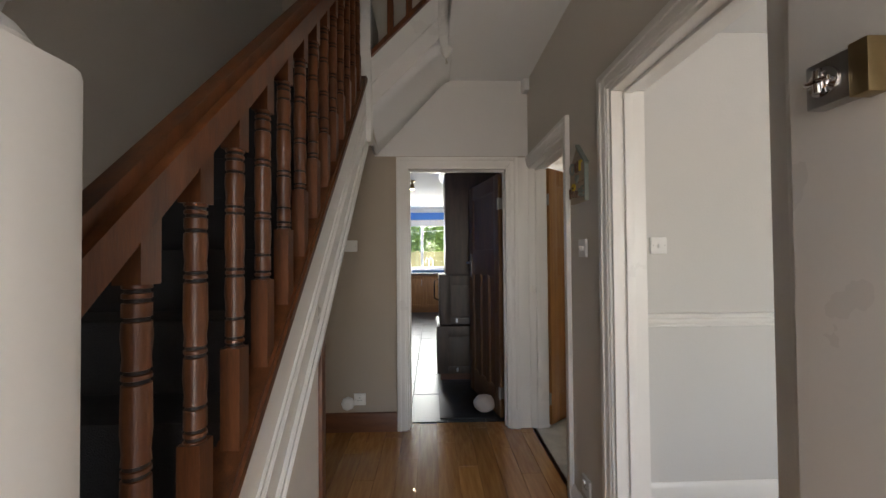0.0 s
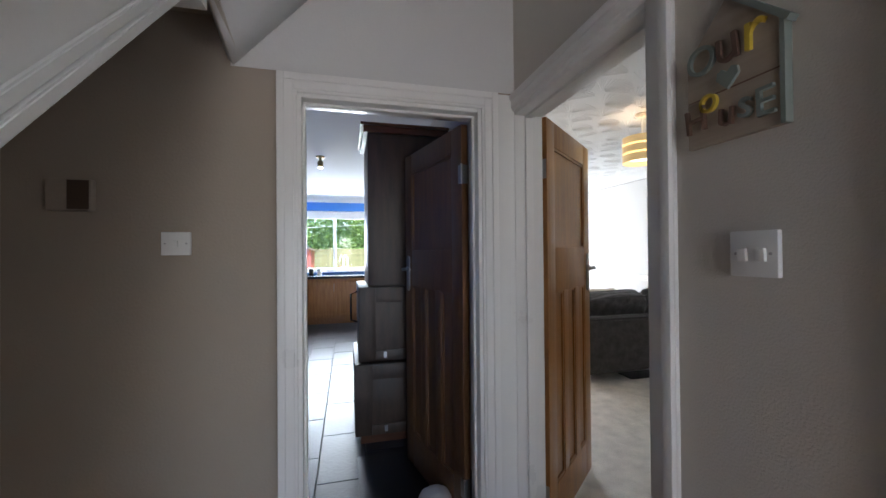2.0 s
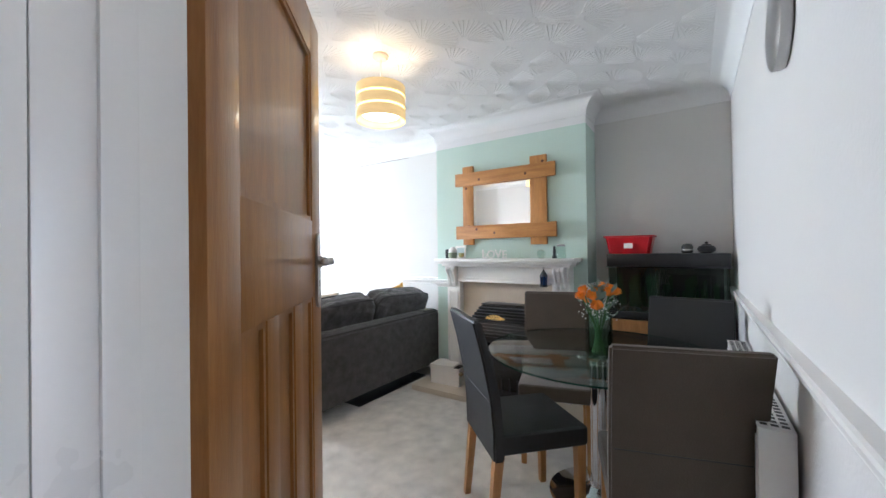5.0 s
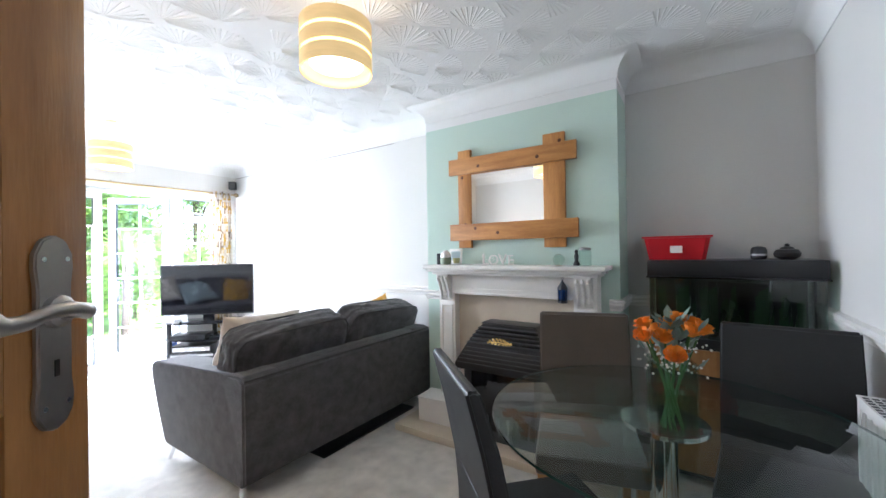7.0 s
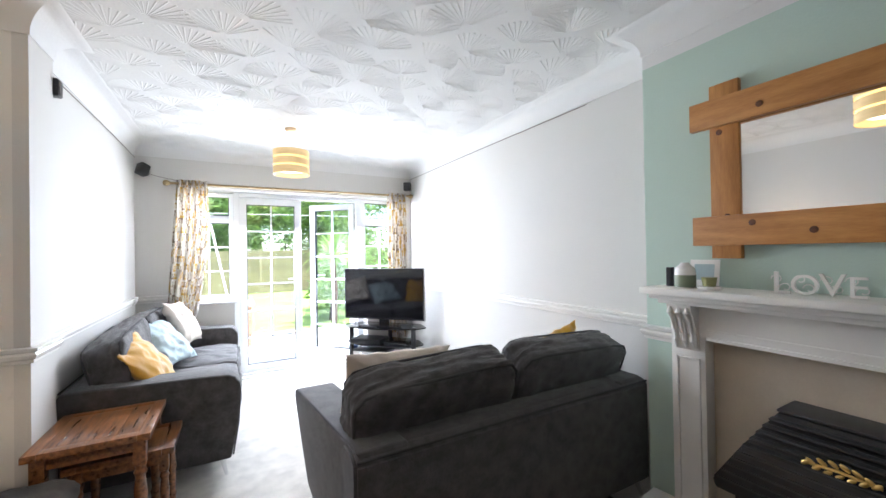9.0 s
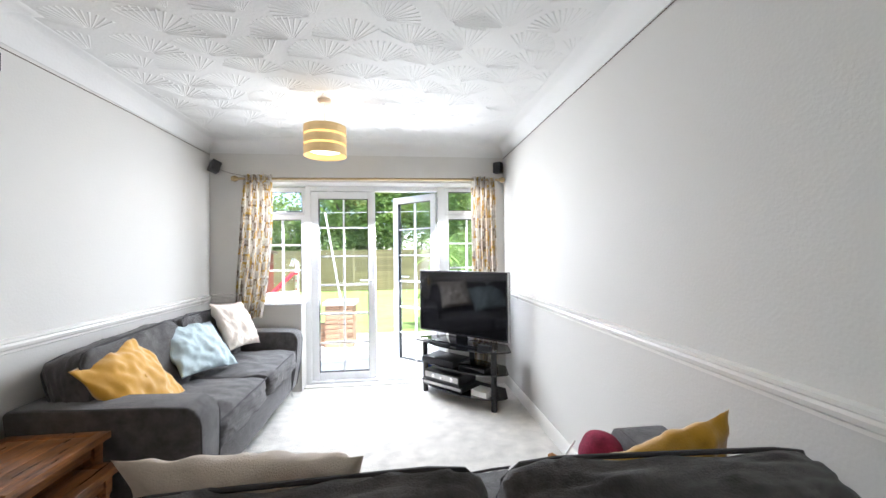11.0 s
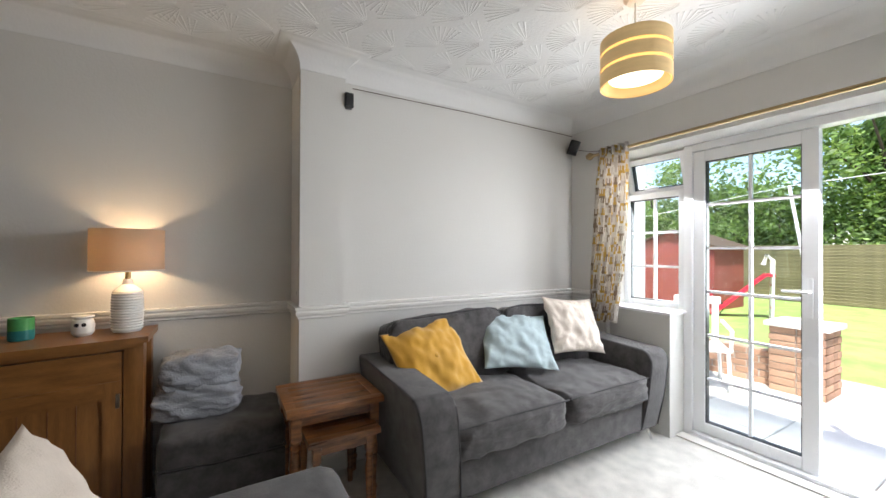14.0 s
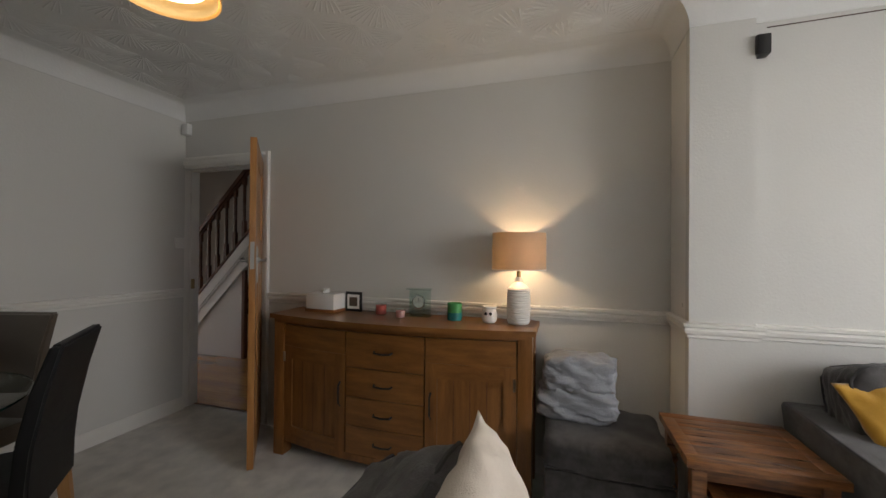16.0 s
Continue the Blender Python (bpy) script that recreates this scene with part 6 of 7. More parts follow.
v = jar("ceramic_pot", "rounded sage and cream ceramic pot on the mantel", "pot", 4.20, 3.66, [(0.034, 0), (0.04, 0.01), (0.04, 0.06), (0.036, 0.085), (0.02, 0.1), (0.016, 0.108)], M["ceramic"])
part("green_band", lathe([(0.0405, 0.004), (0.0408, 0.055)], 24), mat("sage green glaze", (0.20, 0.24, 0.16), 0.5), v)
v = thing("slim_box", "slim black box standing on the mantel", "box", pose(3.68, 4.275, MS))
part("case", box(-0.012, -0.012, 0, 0.012, 0.012, 0.085, bevel=0.001), M["black"], v)
v = thing("postcard", "small white picture card leaning on the wall", "card", pose(3.745, 4.17, MS, 0, 8, 0))
part("card", box(0, -0.06, 0, 0.004, 0.06, 0.12, bevel=0.001), M["ceramic"], v)
part("print", box(-0.0008, -0.04, 0.03, 0.0, 0.04, 0.1), M["pale_blue"], v)
v = jar("tealight", "small green tealight holder on a white dish", "candle", 4.10, 3.65, [(0.038, 0), (0.045, 0.012), (0.03, 0.013)], M["ceramic"])
part("cup", lathe([(0.022, 0.012), (0.028, 0.05), (0.024, 0.05)], 18), mat("olive glass", (0.3, 0.3, 0.12), 0.3), v)
deco = thing("letter_ornament", "white scroll-cut letters spelling love on the mantel", "ornament", pose(3.69, 3.78, MS + 0.001))
for ch, dy, s in (("L", 0.10, 0.115), ("O", 0.035, 0.10), ("V", -0.035, 0.11), ("E", -0.095, 0.10)):
    o = letter(ch, s, 0.006, M["ceramic"], deco, pose(0, dy, 0, 90, 0, -90))
    lo = min(v.co.y for v in o.data.vertices)
    o.location.z = -lo
    for k in range(2):
        part("curl", tube([(0, 0.018 * math.cos(a) * (1 - a / 9), 0.018 * math.sin(a) * (1 - a / 9)) for a in (0.6 * j for j in range(10))], 0.002, 6), M["ceramic"], deco).location = (0, dy + 0.012 * (1 if k else -1), 0.022 + 0.03 * k)
v = jar("glass_orb", "clear glass globe on the mantel", "ornament", 3.345, 3.66, [(0.02, 0.0)] + [(0.036 * math.sin(a), 0.038 - 0.036 * math.cos(a)) for a in (math.pi * k / 10 for k in range(2, 10))], M["glass_table"])
part("foot", lathe([(0.02, 0), (0.02, 0.004)], 16), M["brass"], v)
v = jar("figurine", "small dark figurine on the mantel", "ornament", 3.235, 3.66, [(0.018, 0), (0.02, 0.01), (0.01, 0.03), (0.014, 0.06), (0.008, 0.075), (0.012, 0.088), (0.004, 0.1)], M["iron"])
v = jar("glass_jar", "clear glass storage jar on the mantel", "jar", 3.185, 3.67, [(0.034, 0), (0.036, 0.01), (0.036, 0.085), (0.03, 0.095)], M["glass_table"])
part("lid", lathe([(0.032, 0.095), (0.034, 0.108), (0.01, 0.115)], 20), M["steel"], v)
lan = thing("lantern", "small dark blue hanging lantern on the fire surround", "lantern", pose(3.628, 3.315, 1.0))
blue_glass = glass("blue lantern glass", (0.15, 0.3, 0.6))
part("base", lathe([(0.03, -0.03), (0.03, -0.02), (0.025, -0.015)], 6), M["iron"], lan)
part("pane", lathe([(0.024, -0.015), (0.027, 0.055)], 6), blue_glass, lan)
for k in range(6):
    a = math.pi / 3 * k
    part("bar", tube([(0.025 * math.cos(a), 0.025 * math.sin(a), -0.016), (0.028 * math.cos(a), 0.028 * math.sin(a), 0.056)], 0.0025, 6), M["iron"], lan)
part("roof", lathe([(0.034, 0.055), (0.03, 0.065), (0.018, 0.085), (0.006, 0.105), (0.003, 0.115)], 6), M["iron"], lan)
part("ring", tube([(0.0, 0.008 * math.cos(a), 0.122 + 0.008 * math.sin(a)) for a in (math.pi * j / 5 for j in range(11))], 0.0015, 6), M["iron"], lan)
part("nail", tube([(0.0, 0, 0.128), (0.045, 0, 0.13)], 0.0015, 6), M["steel"], lan)

# ---- dining end ----
tb = thing("dining_table", "round clear glass dining table on a chrome pedestal", "dining table", pose(2.70, 2.72, 0))
part("tabletop", lathe([(0.555, 0.738), (0.56, 0.741), (0.56, 0.747), (0.555, 0.75)], 64), M["glass_table"], tb, "clear glass top with a green edge")
part("rim_edge", lathe([(0.5602, 0.740), (0.561, 0.744), (0.5602, 0.748)], 64, cap=False), mat("dark green glass edge", (0.02, 0.06, 0.05), 0.1), tb)
part("foot_plate", lathe([(0.25, 0.0), (0.25, 0.008), (0.2, 0.02), (0.08, 0.04), (0.05, 0.06)], 48), M["chrome"], tb, smooth=False)
part("pedestal", lathe([(0.048, 0.05), (0.04, 0.12), (0.04, 0.68), (0.05, 0.72)], 28), M["chrome"], tb)
part("support", lathe([(0.13, 0.722), (0.13, 0.736)], 32), M["chrome"], tb)


def chair(label, cover, m):
    root = thing("dining_chair", label, "dining chair", m, group="chairs round the glass table")
    bm = prism([(0.0, 0.36), (0.05, 0.36), (0.046, 0.50), (0.034, 0.64), (0.0, 0.81), (-0.05, 0.968), (-0.065, 0.975), (-0.088, 0.968), (-0.048, 0.81), (-0.012, 0.62), (-0.002, 0.50)], 0.43, Matrix(((0, 0, 1, -0.215), (1, 0, 0, 0), (0, 1, 0, 0), (0, 0, 0, 1))))
    bmesh.ops.bevel(bm, geom=bm.edges[:], offset=0.016, segments=3, affect="EDGES", clamp_overlap=True)
    part("backrest", bm, cover, root)
    part("seam", tube([(-0.2, -0.0125, 0.62), (0.2, -0.0125, 0.62)], 0.002, 6), M["black"], root)
    part("seat", box(-0.215, 0.03, 0.385, 0.215, 0.45, 0.475, bevel=0.02, segs=3), cover, root)
    for x in (-0.185, 0.185):
        for y, lean in ((0.03, -0.04), (0.42, 0.0)):
            bm = bmesh.new()
            vs = []
            for z, s, dy in ((0, 0.015, lean), (0.39, 0.021, 0)):
                vs.append([bm.verts.new((x + sx * s, y + dy + sy * s, z)) for sx, sy in ((-1, -1), (1, -1), (1, 1), (-1, 1))])
            for i in range(4):
                bm.faces.new((vs[0][i], vs[0][(i + 1) % 4], vs[1][(i + 1) % 4], vs[1][i]))
            bm.faces.new(vs[0][::-1])
            bm.faces.new(vs[1])
            part("leg", bm, M["leg_oak"], root)
    return root


chair("black leather dining chair with oak legs, angled to the table", M["leather"], pose(2.235, 3.17, 0, 0, 0, -44 - 90))
chair("brown suede dining chair with oak legs by the doorway", M["suede"], pose(2.03, 2.335, 0, 0, 0, 16 - 90))
chair("brown suede dining chair with oak legs near the fireplace", M["suede"], pose(3.24, 3.10, 0, 0, 0, 196 - 90))
chair("black leather dining chair with oak legs by the fish tank", M["leather"], pose(3.26, 2.33, 0, 0, 0, 174 - 90))

vase = thing("flower_vase", "square glass vase of orange roses on the dining table", "vase", pose(2.58, 2.69, 0.7505, 0, 0, 20))
bm = bmesh.new()
for q in ((-0.055, -0.055, 0.014, 0.055, -0.050, 0.22), (-0.055, 0.050, 0.014, 0.055, 0.055, 0.22), (-0.055, -0.050, 0.014, -0.050, 0.050, 0.22), (0.050, -0.050, 0.014, 0.055, 0.050, 0.22), (-0.055, -0.055, 0.0, 0.055, 0.055, 0.014)):
    box(*q, bevel=0.0015, segs=1, bm=bm)
part("glass_body", bm, M["glass_table"], vase, "clear square glass")
part("water", box(-0.049, -0.049, 0.015, 0.049, 0.049, 0.13), glass("water", (0.80, 0.86, 0.78)), vase)
orange = mat("orange rose petals", (0.86, 0.27, 0.018), 0.6, vary=0.22, scale=40)
stem = mat("green stem", (0.05, 0.13, 0.03), 0.6)
grey_leaf = mat("silvery leaf", (0.20, 0.27, 0.22), 0.7)
rng = random.Random(12)


def rose(m, seed):
    bm = bmesh.new()
    r2 = random.Random(seed)
    for ring, (n, rad, tilt, h) in enumerate(((3, 0.005, 0.0, 0.036), (4, 0.010, 0.08, 0.038), (5, 0.015, 0.2, 0.038), (6, 0.019, 0.38, 0.036), (6, 0.021, 0.75, 0.026))):
        for k in range(n):
            a = 2 * math.pi * (k + 0.5 * ring) / n + r2.uniform(-0.2, 0.2)
            pts = []
            for j in range(3):
                f = j / 2
                rr = rad * (0.5 + 0.5 * f) + math.sin(tilt) * h * f * 0.6
                zz = h * f * math.cos(tilt * 0.8)
                wdt = 0.8 * (0.6 + 0.5 * math.sin(math.pi * min(f + 0.15, 1)))
                pts.append([m @ Vector((rr * math.cos(a + da * wdt), rr * math.sin(a + da * wdt), zz)) for da in (-0.75, 0, 0.75)])
            vs = [[bm.verts.new(p) for p in row] for row in pts]
            for u, v in zip(vs, vs[1:]):
                for i in range(2):
                    bm.faces.new((u[i], u[i + 1], v[i + 1], v[i]))
    return bm


for k in range(11):
    a = 2 * math.pi * k / 10 + rng.uniform(-0.3, 0.3)
    r = rng.uniform(0.05, 0.105) if k else 0.02
    top = Vector((r * math.cos(a), r * math.sin(a), rng.uniform(0.27, 0.335) - r * 0.3))
    s = part("stem", tube([(0.03 * math.cos(a + 2), 0.03 * math.sin(a + 2), 0.018), (0.02 * math.cos(a), 0.02 * math.sin(a), 0.15), top], 0.003, 6), stem, vase)
    part("rose", rose(Matrix.Translation(top) @ Matrix.Rotation(r * 6, 4, Vector((-math.sin(a), math.cos(a), 0))) @ Matrix.Scale(0.95, 4), k), orange, s)
bm, bw = bmesh.new(), bmesh.new()
for k in range(60):
    a, r, z = rng.uniform(0, 6.28), rng.uniform(0.01, 0.10), rng.uniform(0.17, 0.34)
    if k < 30:
        r, z = rng.uniform(0.0, 0.05), rng.uniform(0.26, 0.36)
    c = Vector((r * math.cos(a), r * math.sin(a), z))
    d = Vector((math.cos(a) * 0.7, math.sin(a) * 0.7, rng.uniform(0.2, 1.3))).normalized()
    s = d.cross(Vector((0, 0, 1))).normalized() * rng.uniform(0.010, 0.016)
    n = s.cross(d).normalized() * 0.006
    up = d * rng.uniform(0.022, 0.036)
    rim = [bm.verts.new(q) for q in (c - up, c - up * 0.4 + s * 0.9, c + up * 0.3 + s, c + up, c + up * 0.3 - s, c - up * 0.4 - s * 0.9)]
    mid = bm.verts.new(c - n)
    for i in range(6):
        bm.faces.new((mid, rim[i], rim[(i + 1) % 6]))
for k in range(90):
    a, r, z = rng.uniform(0, 6.28), rng.uniform(0.02, 0.10), rng.uniform(0.19, 0.28)
    bmesh.ops.create_icosphere(bw, subdivisions=1, radius=0.004, matrix=Matrix.Translation((r * math.cos(a), r * math.sin(a), z)))
part("foliage", bm, grey_leaf, vase)
part("small_blossom", bw, M["ceramic"], vase)

rad = thing("radiator", "white double panel radiator under the dado rail", "radiator", pose(0, 0, 0))
for y in (2.075, 2.135):
    p = part("panel", box(2.0, y, 0.15, 3.2, y + 0.018, 0.76, bevel=0.004), M["plastic"], rad)
for k in range(24):
    x = 2.03 + 0.049 * k
    part("flute", box(x, 2.152, 0.18, x + 0.022, 2.157, 0.73, bevel=0.002), M["plastic"], rad)
grille = part("top_grille", box(2.0, 2.073, 0.76, 3.2, 2.155, 0.768, bevel=0.001), M["plastic"], rad)
for k in range(40):
    for y in (2.083, 2.107, 2.131):
        part("slot", box(2.02 + 0.0292 * k, y, 0.7675, 2.036 + 0.0292 * k, y + 0.017, 0.7688), M["iron"], grille)
part("end_cap", box(1.994, 2.073, 0.15, 2.0, 2.155, 0.768, bevel=0.001), M["plastic"], rad)
part("bracket", box(2.3, 2.0605, 0.3, 2.34, 2.076, 0.6), M["plastic"], rad)
part("bracket", box(2.9, 2.0605, 0.3, 2.94, 2.076, 0.6), M["plastic"], rad)
part("valve", lathe([(0.018, 0), (0.02, 0.03), (0.016, 0.06)], 14, m=Matrix.Translation((1.975, 2.115, 0.16))), M["plastic"], rad)
part("pipe", tube([(1.975, 2.115, 0.0), (1.975, 2.115, 0.18), (2.01, 2.115, 0.18)], 0.008, 8), M["chrome"], rad)
wc = thing("wall_clock", "round pale wall clock high on the dining wall", "clock", pose(2.12, 2.061, 1.92, -90, 0, 0))
part("rim", lathe([(0.115, 0), (0.12, 0.008), (0.12, 0.03), (0.108, 0.036)], 36), M["steel"], wc)
part("dial", lathe([(0.112, 0.0), (0.112, 0.028)], 36), M["ceramic"], wc)
part("pointer", box(-0.003, -0.07, 0.0285, 0.003, 0.0, 0.0305), M["black"], wc)
part("pointer", box(0.0, -0.003, 0.0285, 0.05, 0.003, 0.0305), M["black"], wc)
sn = thing("alarm_sensor", "small white alarm sensor in the lounge corner", "sensor", pose(0.852, 2.10, 2.28))
part("case", box(0, -0.03, -0.045, 0.045, 0.035, 0.045, bevel=0.008), M["plastic"], sn)
part("lens", box(0.044, -0.02, -0.03, 0.047, 0.025, 0.0), M["ceramic"], sn)

tank = thing("fish_tank", "black framed fish tank on its cabinet in the alcove", "aquarium", pose(0, 0, 0))
cab = part("cabinet", box(3.77, 2.11, 0.03, 4.10, 2.85, 0.75, bevel=0.004), M["black"], tank)
part("cabinet_door", box(3.757, 2.50, 0.06, 3.772, 2.84, 0.74, bevel=0.003), M["oak"], cab, "pale oak door")
part("cabinet_door", box(3.757, 2.12, 0.06, 3.772, 2.46, 0.74, bevel=0.003), M["black"], cab)
part("base_frame", box(3.755, 2.10, 0.75, 4.10, 2.855, 0.80, bevel=0.004), M["black"], tank)
for x0, x1, y0, y1 in ((3.76, 3.766, 2.105, 2.85), (4.09, 4.096, 2.105, 2.85), (3.766, 4.09, 2.105, 2.111), (3.766, 4.09, 2.844, 2.85)):
    part("glass_wall", box(x0, y0, 0.80, x1, y1, 1.14), M["glass_table"], tank)
part("lid", box(3.75, 2.095, 1.14, 4.10, 2.86, 1.232, bevel=0.006), M["black"], tank)
part("lid_edge", box(3.745, 2.09, 1.13, 4.10, 2.865, 1.14, bevel=0.002), M["black_gloss"], tank)
part("rear_board", box(4.06, 2.12, 0.80, 4.088, 2.84, 1.13), M["black"], tank)
bm = bmesh.new()
rng = random.Random(21)
for k in range(120):
    bmesh.ops.create_icosphere(bm, subdivisions=1, radius=rng.uniform(0.008, 0.02), matrix=Matrix.Translation((rng.uniform(3.79, 4.05), rng.uniform(2.14, 2.82), 0.81)))
part("gravel", bm, mat("aquarium gravel", (0.12, 0.10, 0.08), 0.8), tank)
bm = bmesh.new()
for k in range(60):
    y, x, h = rng.uniform(2.15, 2.8), rng.uniform(3.88, 4.05), rng.uniform(0.08, 0.24)
    w = rng.uniform(0.008, 0.02)
    a = [bm.verts.new(p) for p in ((x, y - w, 0.82), (x, y + w, 0.82), (x - 0.02, y + w * 0.8 + rng.uniform(-0.04, 0.04), 0.82 + h), (x - 0.02, y, 0.83 + h * 1.1))]
    bm.faces.new(a)
part("water_plants", bm, mat("dark water plant", (0.02, 0.05, 0.02), 0.7), tank)
part("filter", box(3.98, 2.2, 0.86, 4.05, 2.28, 1.12, bevel=0.006), M["black"], tank)
part("cable", tube([(4.08, 2.09, 1.2), (4.09, 2.085, 1.0), (4.09, 2.08, 0.5), (4.09, 2.08, 0.05)], 0.006, 6), M["black"], tank)
red = thing("plastic_tub", "red plastic storage tub on the fish tank lid", "tub", pose(3.92, 2.715, 1.2325))
bm = bmesh.new()
rings = [(0.10, 0.14, 0.0), (0.125, 0.163, 0.125), (0.135, 0.173, 0.127), (0.135, 0.173, 0.137), (0.12, 0.158, 0.137), (0.098, 0.136, 0.01)]
vs = [[bm.verts.new((sx * a, sy * b, z)) for sx, sy in ((-1, -1), (1, -1), (1, 1), (-1, 1))] for a, b, z in rings]
for a, b in zip(vs, vs[1:]):
    for i in range(4):
        bm.faces.new((a[i], a[(i + 1) % 4], b[(i + 1) % 4], b[i]))
bm.faces.new(vs[0][::-1])
bm.faces.new(vs[-1])
bmesh.ops.bevel(bm, geom=[e for e in bm.edges if abs(e.verts[0].co.z - e.verts[1].co.z) > 0.05], offset=0.02, segments=3, affect="EDGES")
part("tub", bm, M["red"], red)
part("label_patch", box(-0.121, -0.03, 0.04, -0.116, 0.03, 0.08), M["ceramic"], red)
mug = thing("black_jar", "dark rounded jar on the fish tank lid", "jar", pose(3.90, 2.34, 1.2325))
part("body", lathe([(0.03, 0), (0.036, 0.01), (0.036, 0.05), (0.028, 0.065), (0.01, 0.07)], 20), M["black"], mug)
part("band", lathe([(0.0365, 0.02), (0.0365, 0.03)], 20), M["steel"], mug)
tp = thing("teapot", "squat dark lidded pot on the fish tank lid", "pot", pose(3.90, 2.225, 1.2325))
part("body", lathe([(0.03, 0), (0.052, 0.015), (0.056, 0.032), (0.045, 0.05), (0.025, 0.055)], 24), M["iron"], tp)
part("lid", lathe([(0.03, 0.055), (0.026, 0.062), (0.008, 0.068), (0.012, 0.075), (0.004, 0.082)], 20), M["iron"], tp)
# thin black strip on the carpet below the sofa back
tagged(part("under_sofa_mat", box(2.83, 4.60, 0.001, 3.75, 4.80, 0.012, bevel=0.003), M["black"]), "flat black strip under the sofa back", "board")

# ---- television corner ----
TVM = pose(3.488, 7.528, 0, 0, 0, -47)
st = thing("tv_stand", "black glass corner television stand on three shelves", "tv stand", TVM)
def oval(w, d, y0):
    pts = []
    for k in range(21):
        a = math.pi + math.pi * k / 20
        pts.append((w / 2 * math.cos(a), y0 + d * 0.5 * math.sin(a)))
    pts += [(w / 2 * 0.72, y0 + d * 0.42), (-w / 2 * 0.72, y0 + d * 0.42)]
    return pts


for z, w in ((0.10, 0.96), (0.305, 0.98), (0.50, 1.04)):
    part("shelf", prism(oval(w, 0.44, 0.03), 0.012, Matrix.Translation((0, 0, z))), M["black_gloss"], st)
for x, y in ((-0.40, -0.06), (0.40, -0.06), (0.0, 0.17)):
    part("post", lathe([(0.026, 0), (0.026, 0.498)], 20, m=Matrix.Translation((x, y, 0))), M["iron"], st)
    part("post_cap", lathe([(0.029, 0.512), (0.029, 0.52), (0.02, 0.522)], 20, m=Matrix.Translation((x, y, 0))), M["chrome"], st)
tv = thing("television", "large flat black television turned off on its glass stand", "television", TVM @ Matrix.Translation((0, 0, 0.512)))
part("case", box(-0.515, -0.01, 0.075, 0.515, 0.035, 0.675, bevel=0.005), M["black"], tv)
part("rear_case", box(-0.33, 0.035, 0.12, 0.33, 0.075, 0.5, bevel=0.015), M["black"], tv)
part("screen", box(-0.503, -0.0118, 0.092, 0.503, -0.0098, 0.664), M["black_gloss"], tv)
part("bezel_edge", box(-0.516, -0.011, 0.675, 0.516, 0.02, 0.678), M["steel"], tv)
part("bezel_edge", box(0.515, -0.011, 0.075, 0.518, 0.02, 0.675), M["steel"], tv)
part("neck", box(-0.06, 0.0, 0.015, 0.06, 0.03, 0.1, bevel=0.004), M["black_gloss"], tv)
part("foot_plate", box(-0.28, -0.1, 0.0, 0.28, 0.1, 0.014, bevel=0.006), M["black_gloss"], tv)
def av(name, label, cat, x0, y0, x1, y1, z0, h, mt, details=()):
    root = thing(name, label, cat, TVM @ Matrix.Translation((0, 0, z0)))
    part("case", box(x0, y0, 0, x1, y1, h, bevel=0.003), mt, root)
    if name in ("amplifier", "disc_player"):
        part("front_panel", box(x0 + 0.012, y0 - 0.003, h * 0.28, x1 - 0.012, y0 - 0.0005, h * 0.82), M["steel"], root, "silver front panel")
    for k, (dx, dz, r) in enumerate(details):
        part("dial", lathe([(r, 0), (r, 0.008), (r * 0.8, 0.012)], 18, m=Matrix.Translation((dx, y0, dz)) @ Matrix.Rotation(math.pi / 2, 4, "X")), M["chrome"], root)
    return root


av("game_console", "flat black games console on the middle glass shelf", "games console", -0.36, -0.15, 0.02, 0.1, 0.3175, 0.055, M["black"])
av("set_top_box", "black set-top box on the middle glass shelf", "set-top box", 0.06, -0.12, 0.34, 0.1, 0.3175, 0.045, M["black_gloss"])
av("amplifier", "silver-fronted amplifier on the bottom shelf", "amplifier", -0.34, -0.14, 0.08, 0.12, 0.158, 0.09, M["black"], ((-0.22, 0.045, 0.02), (-0.12, 0.045, 0.016), (0.0, 0.045, 0.022)))
av("disc_player", "slim silver disc player on the bottom shelf", "disc player", -0.36, -0.15, 0.12, 0.12, 0.1125, 0.044, M["black"])
av("white_gadget", "white plastic gadget on the bottom shelf", "gadget", 0.2, -0.12, 0.36, 0.02, 0.1125, 0.05, M["plastic"])
blue = mat("blue game case", (0.03, 0.10, 0.45), 0.4)
av("game_case", "blue game case on the bottom shelf", "game case", -0.43, -0.06, -0.38, 0.08, 0.1125, 0.15, blue)
av("remote_control", "grey remote control on the television stand", "remote control", -0.42, -0.17, -0.26, -0.12, 0.5135, 0.018, M["steel"])
av("remote_control", "black remote control on the television stand", "remote control", -0.22, -0.185, -0.02, -0.14, 0.5135, 0.018, M["black"])
av("small_receiver", "small black receiver on the television stand", "receiver", 0.28, -0.13, 0.40, -0.08, 0.5135, 0.05, M["black"])

# ---- speakers, wire, curtains ----
def speaker(label, m):
    root = thing("speaker", label, "loudspeaker", m, group="small wall speakers")
    part("cabinet", box(-0.042, -0.095, -0.055, 0.042, -0.02, 0.055, bevel=0.008), M["black"], root)
    part("grille", box(-0.036, -0.099, -0.048, 0.036, -0.095, 0.048, bevel=0.002), M["iron"], root)
    part("bracket", tube([(0, -0.02, 0), (0, 0.0, 0.0)], 0.008, 8), M["black"], root)
    return root


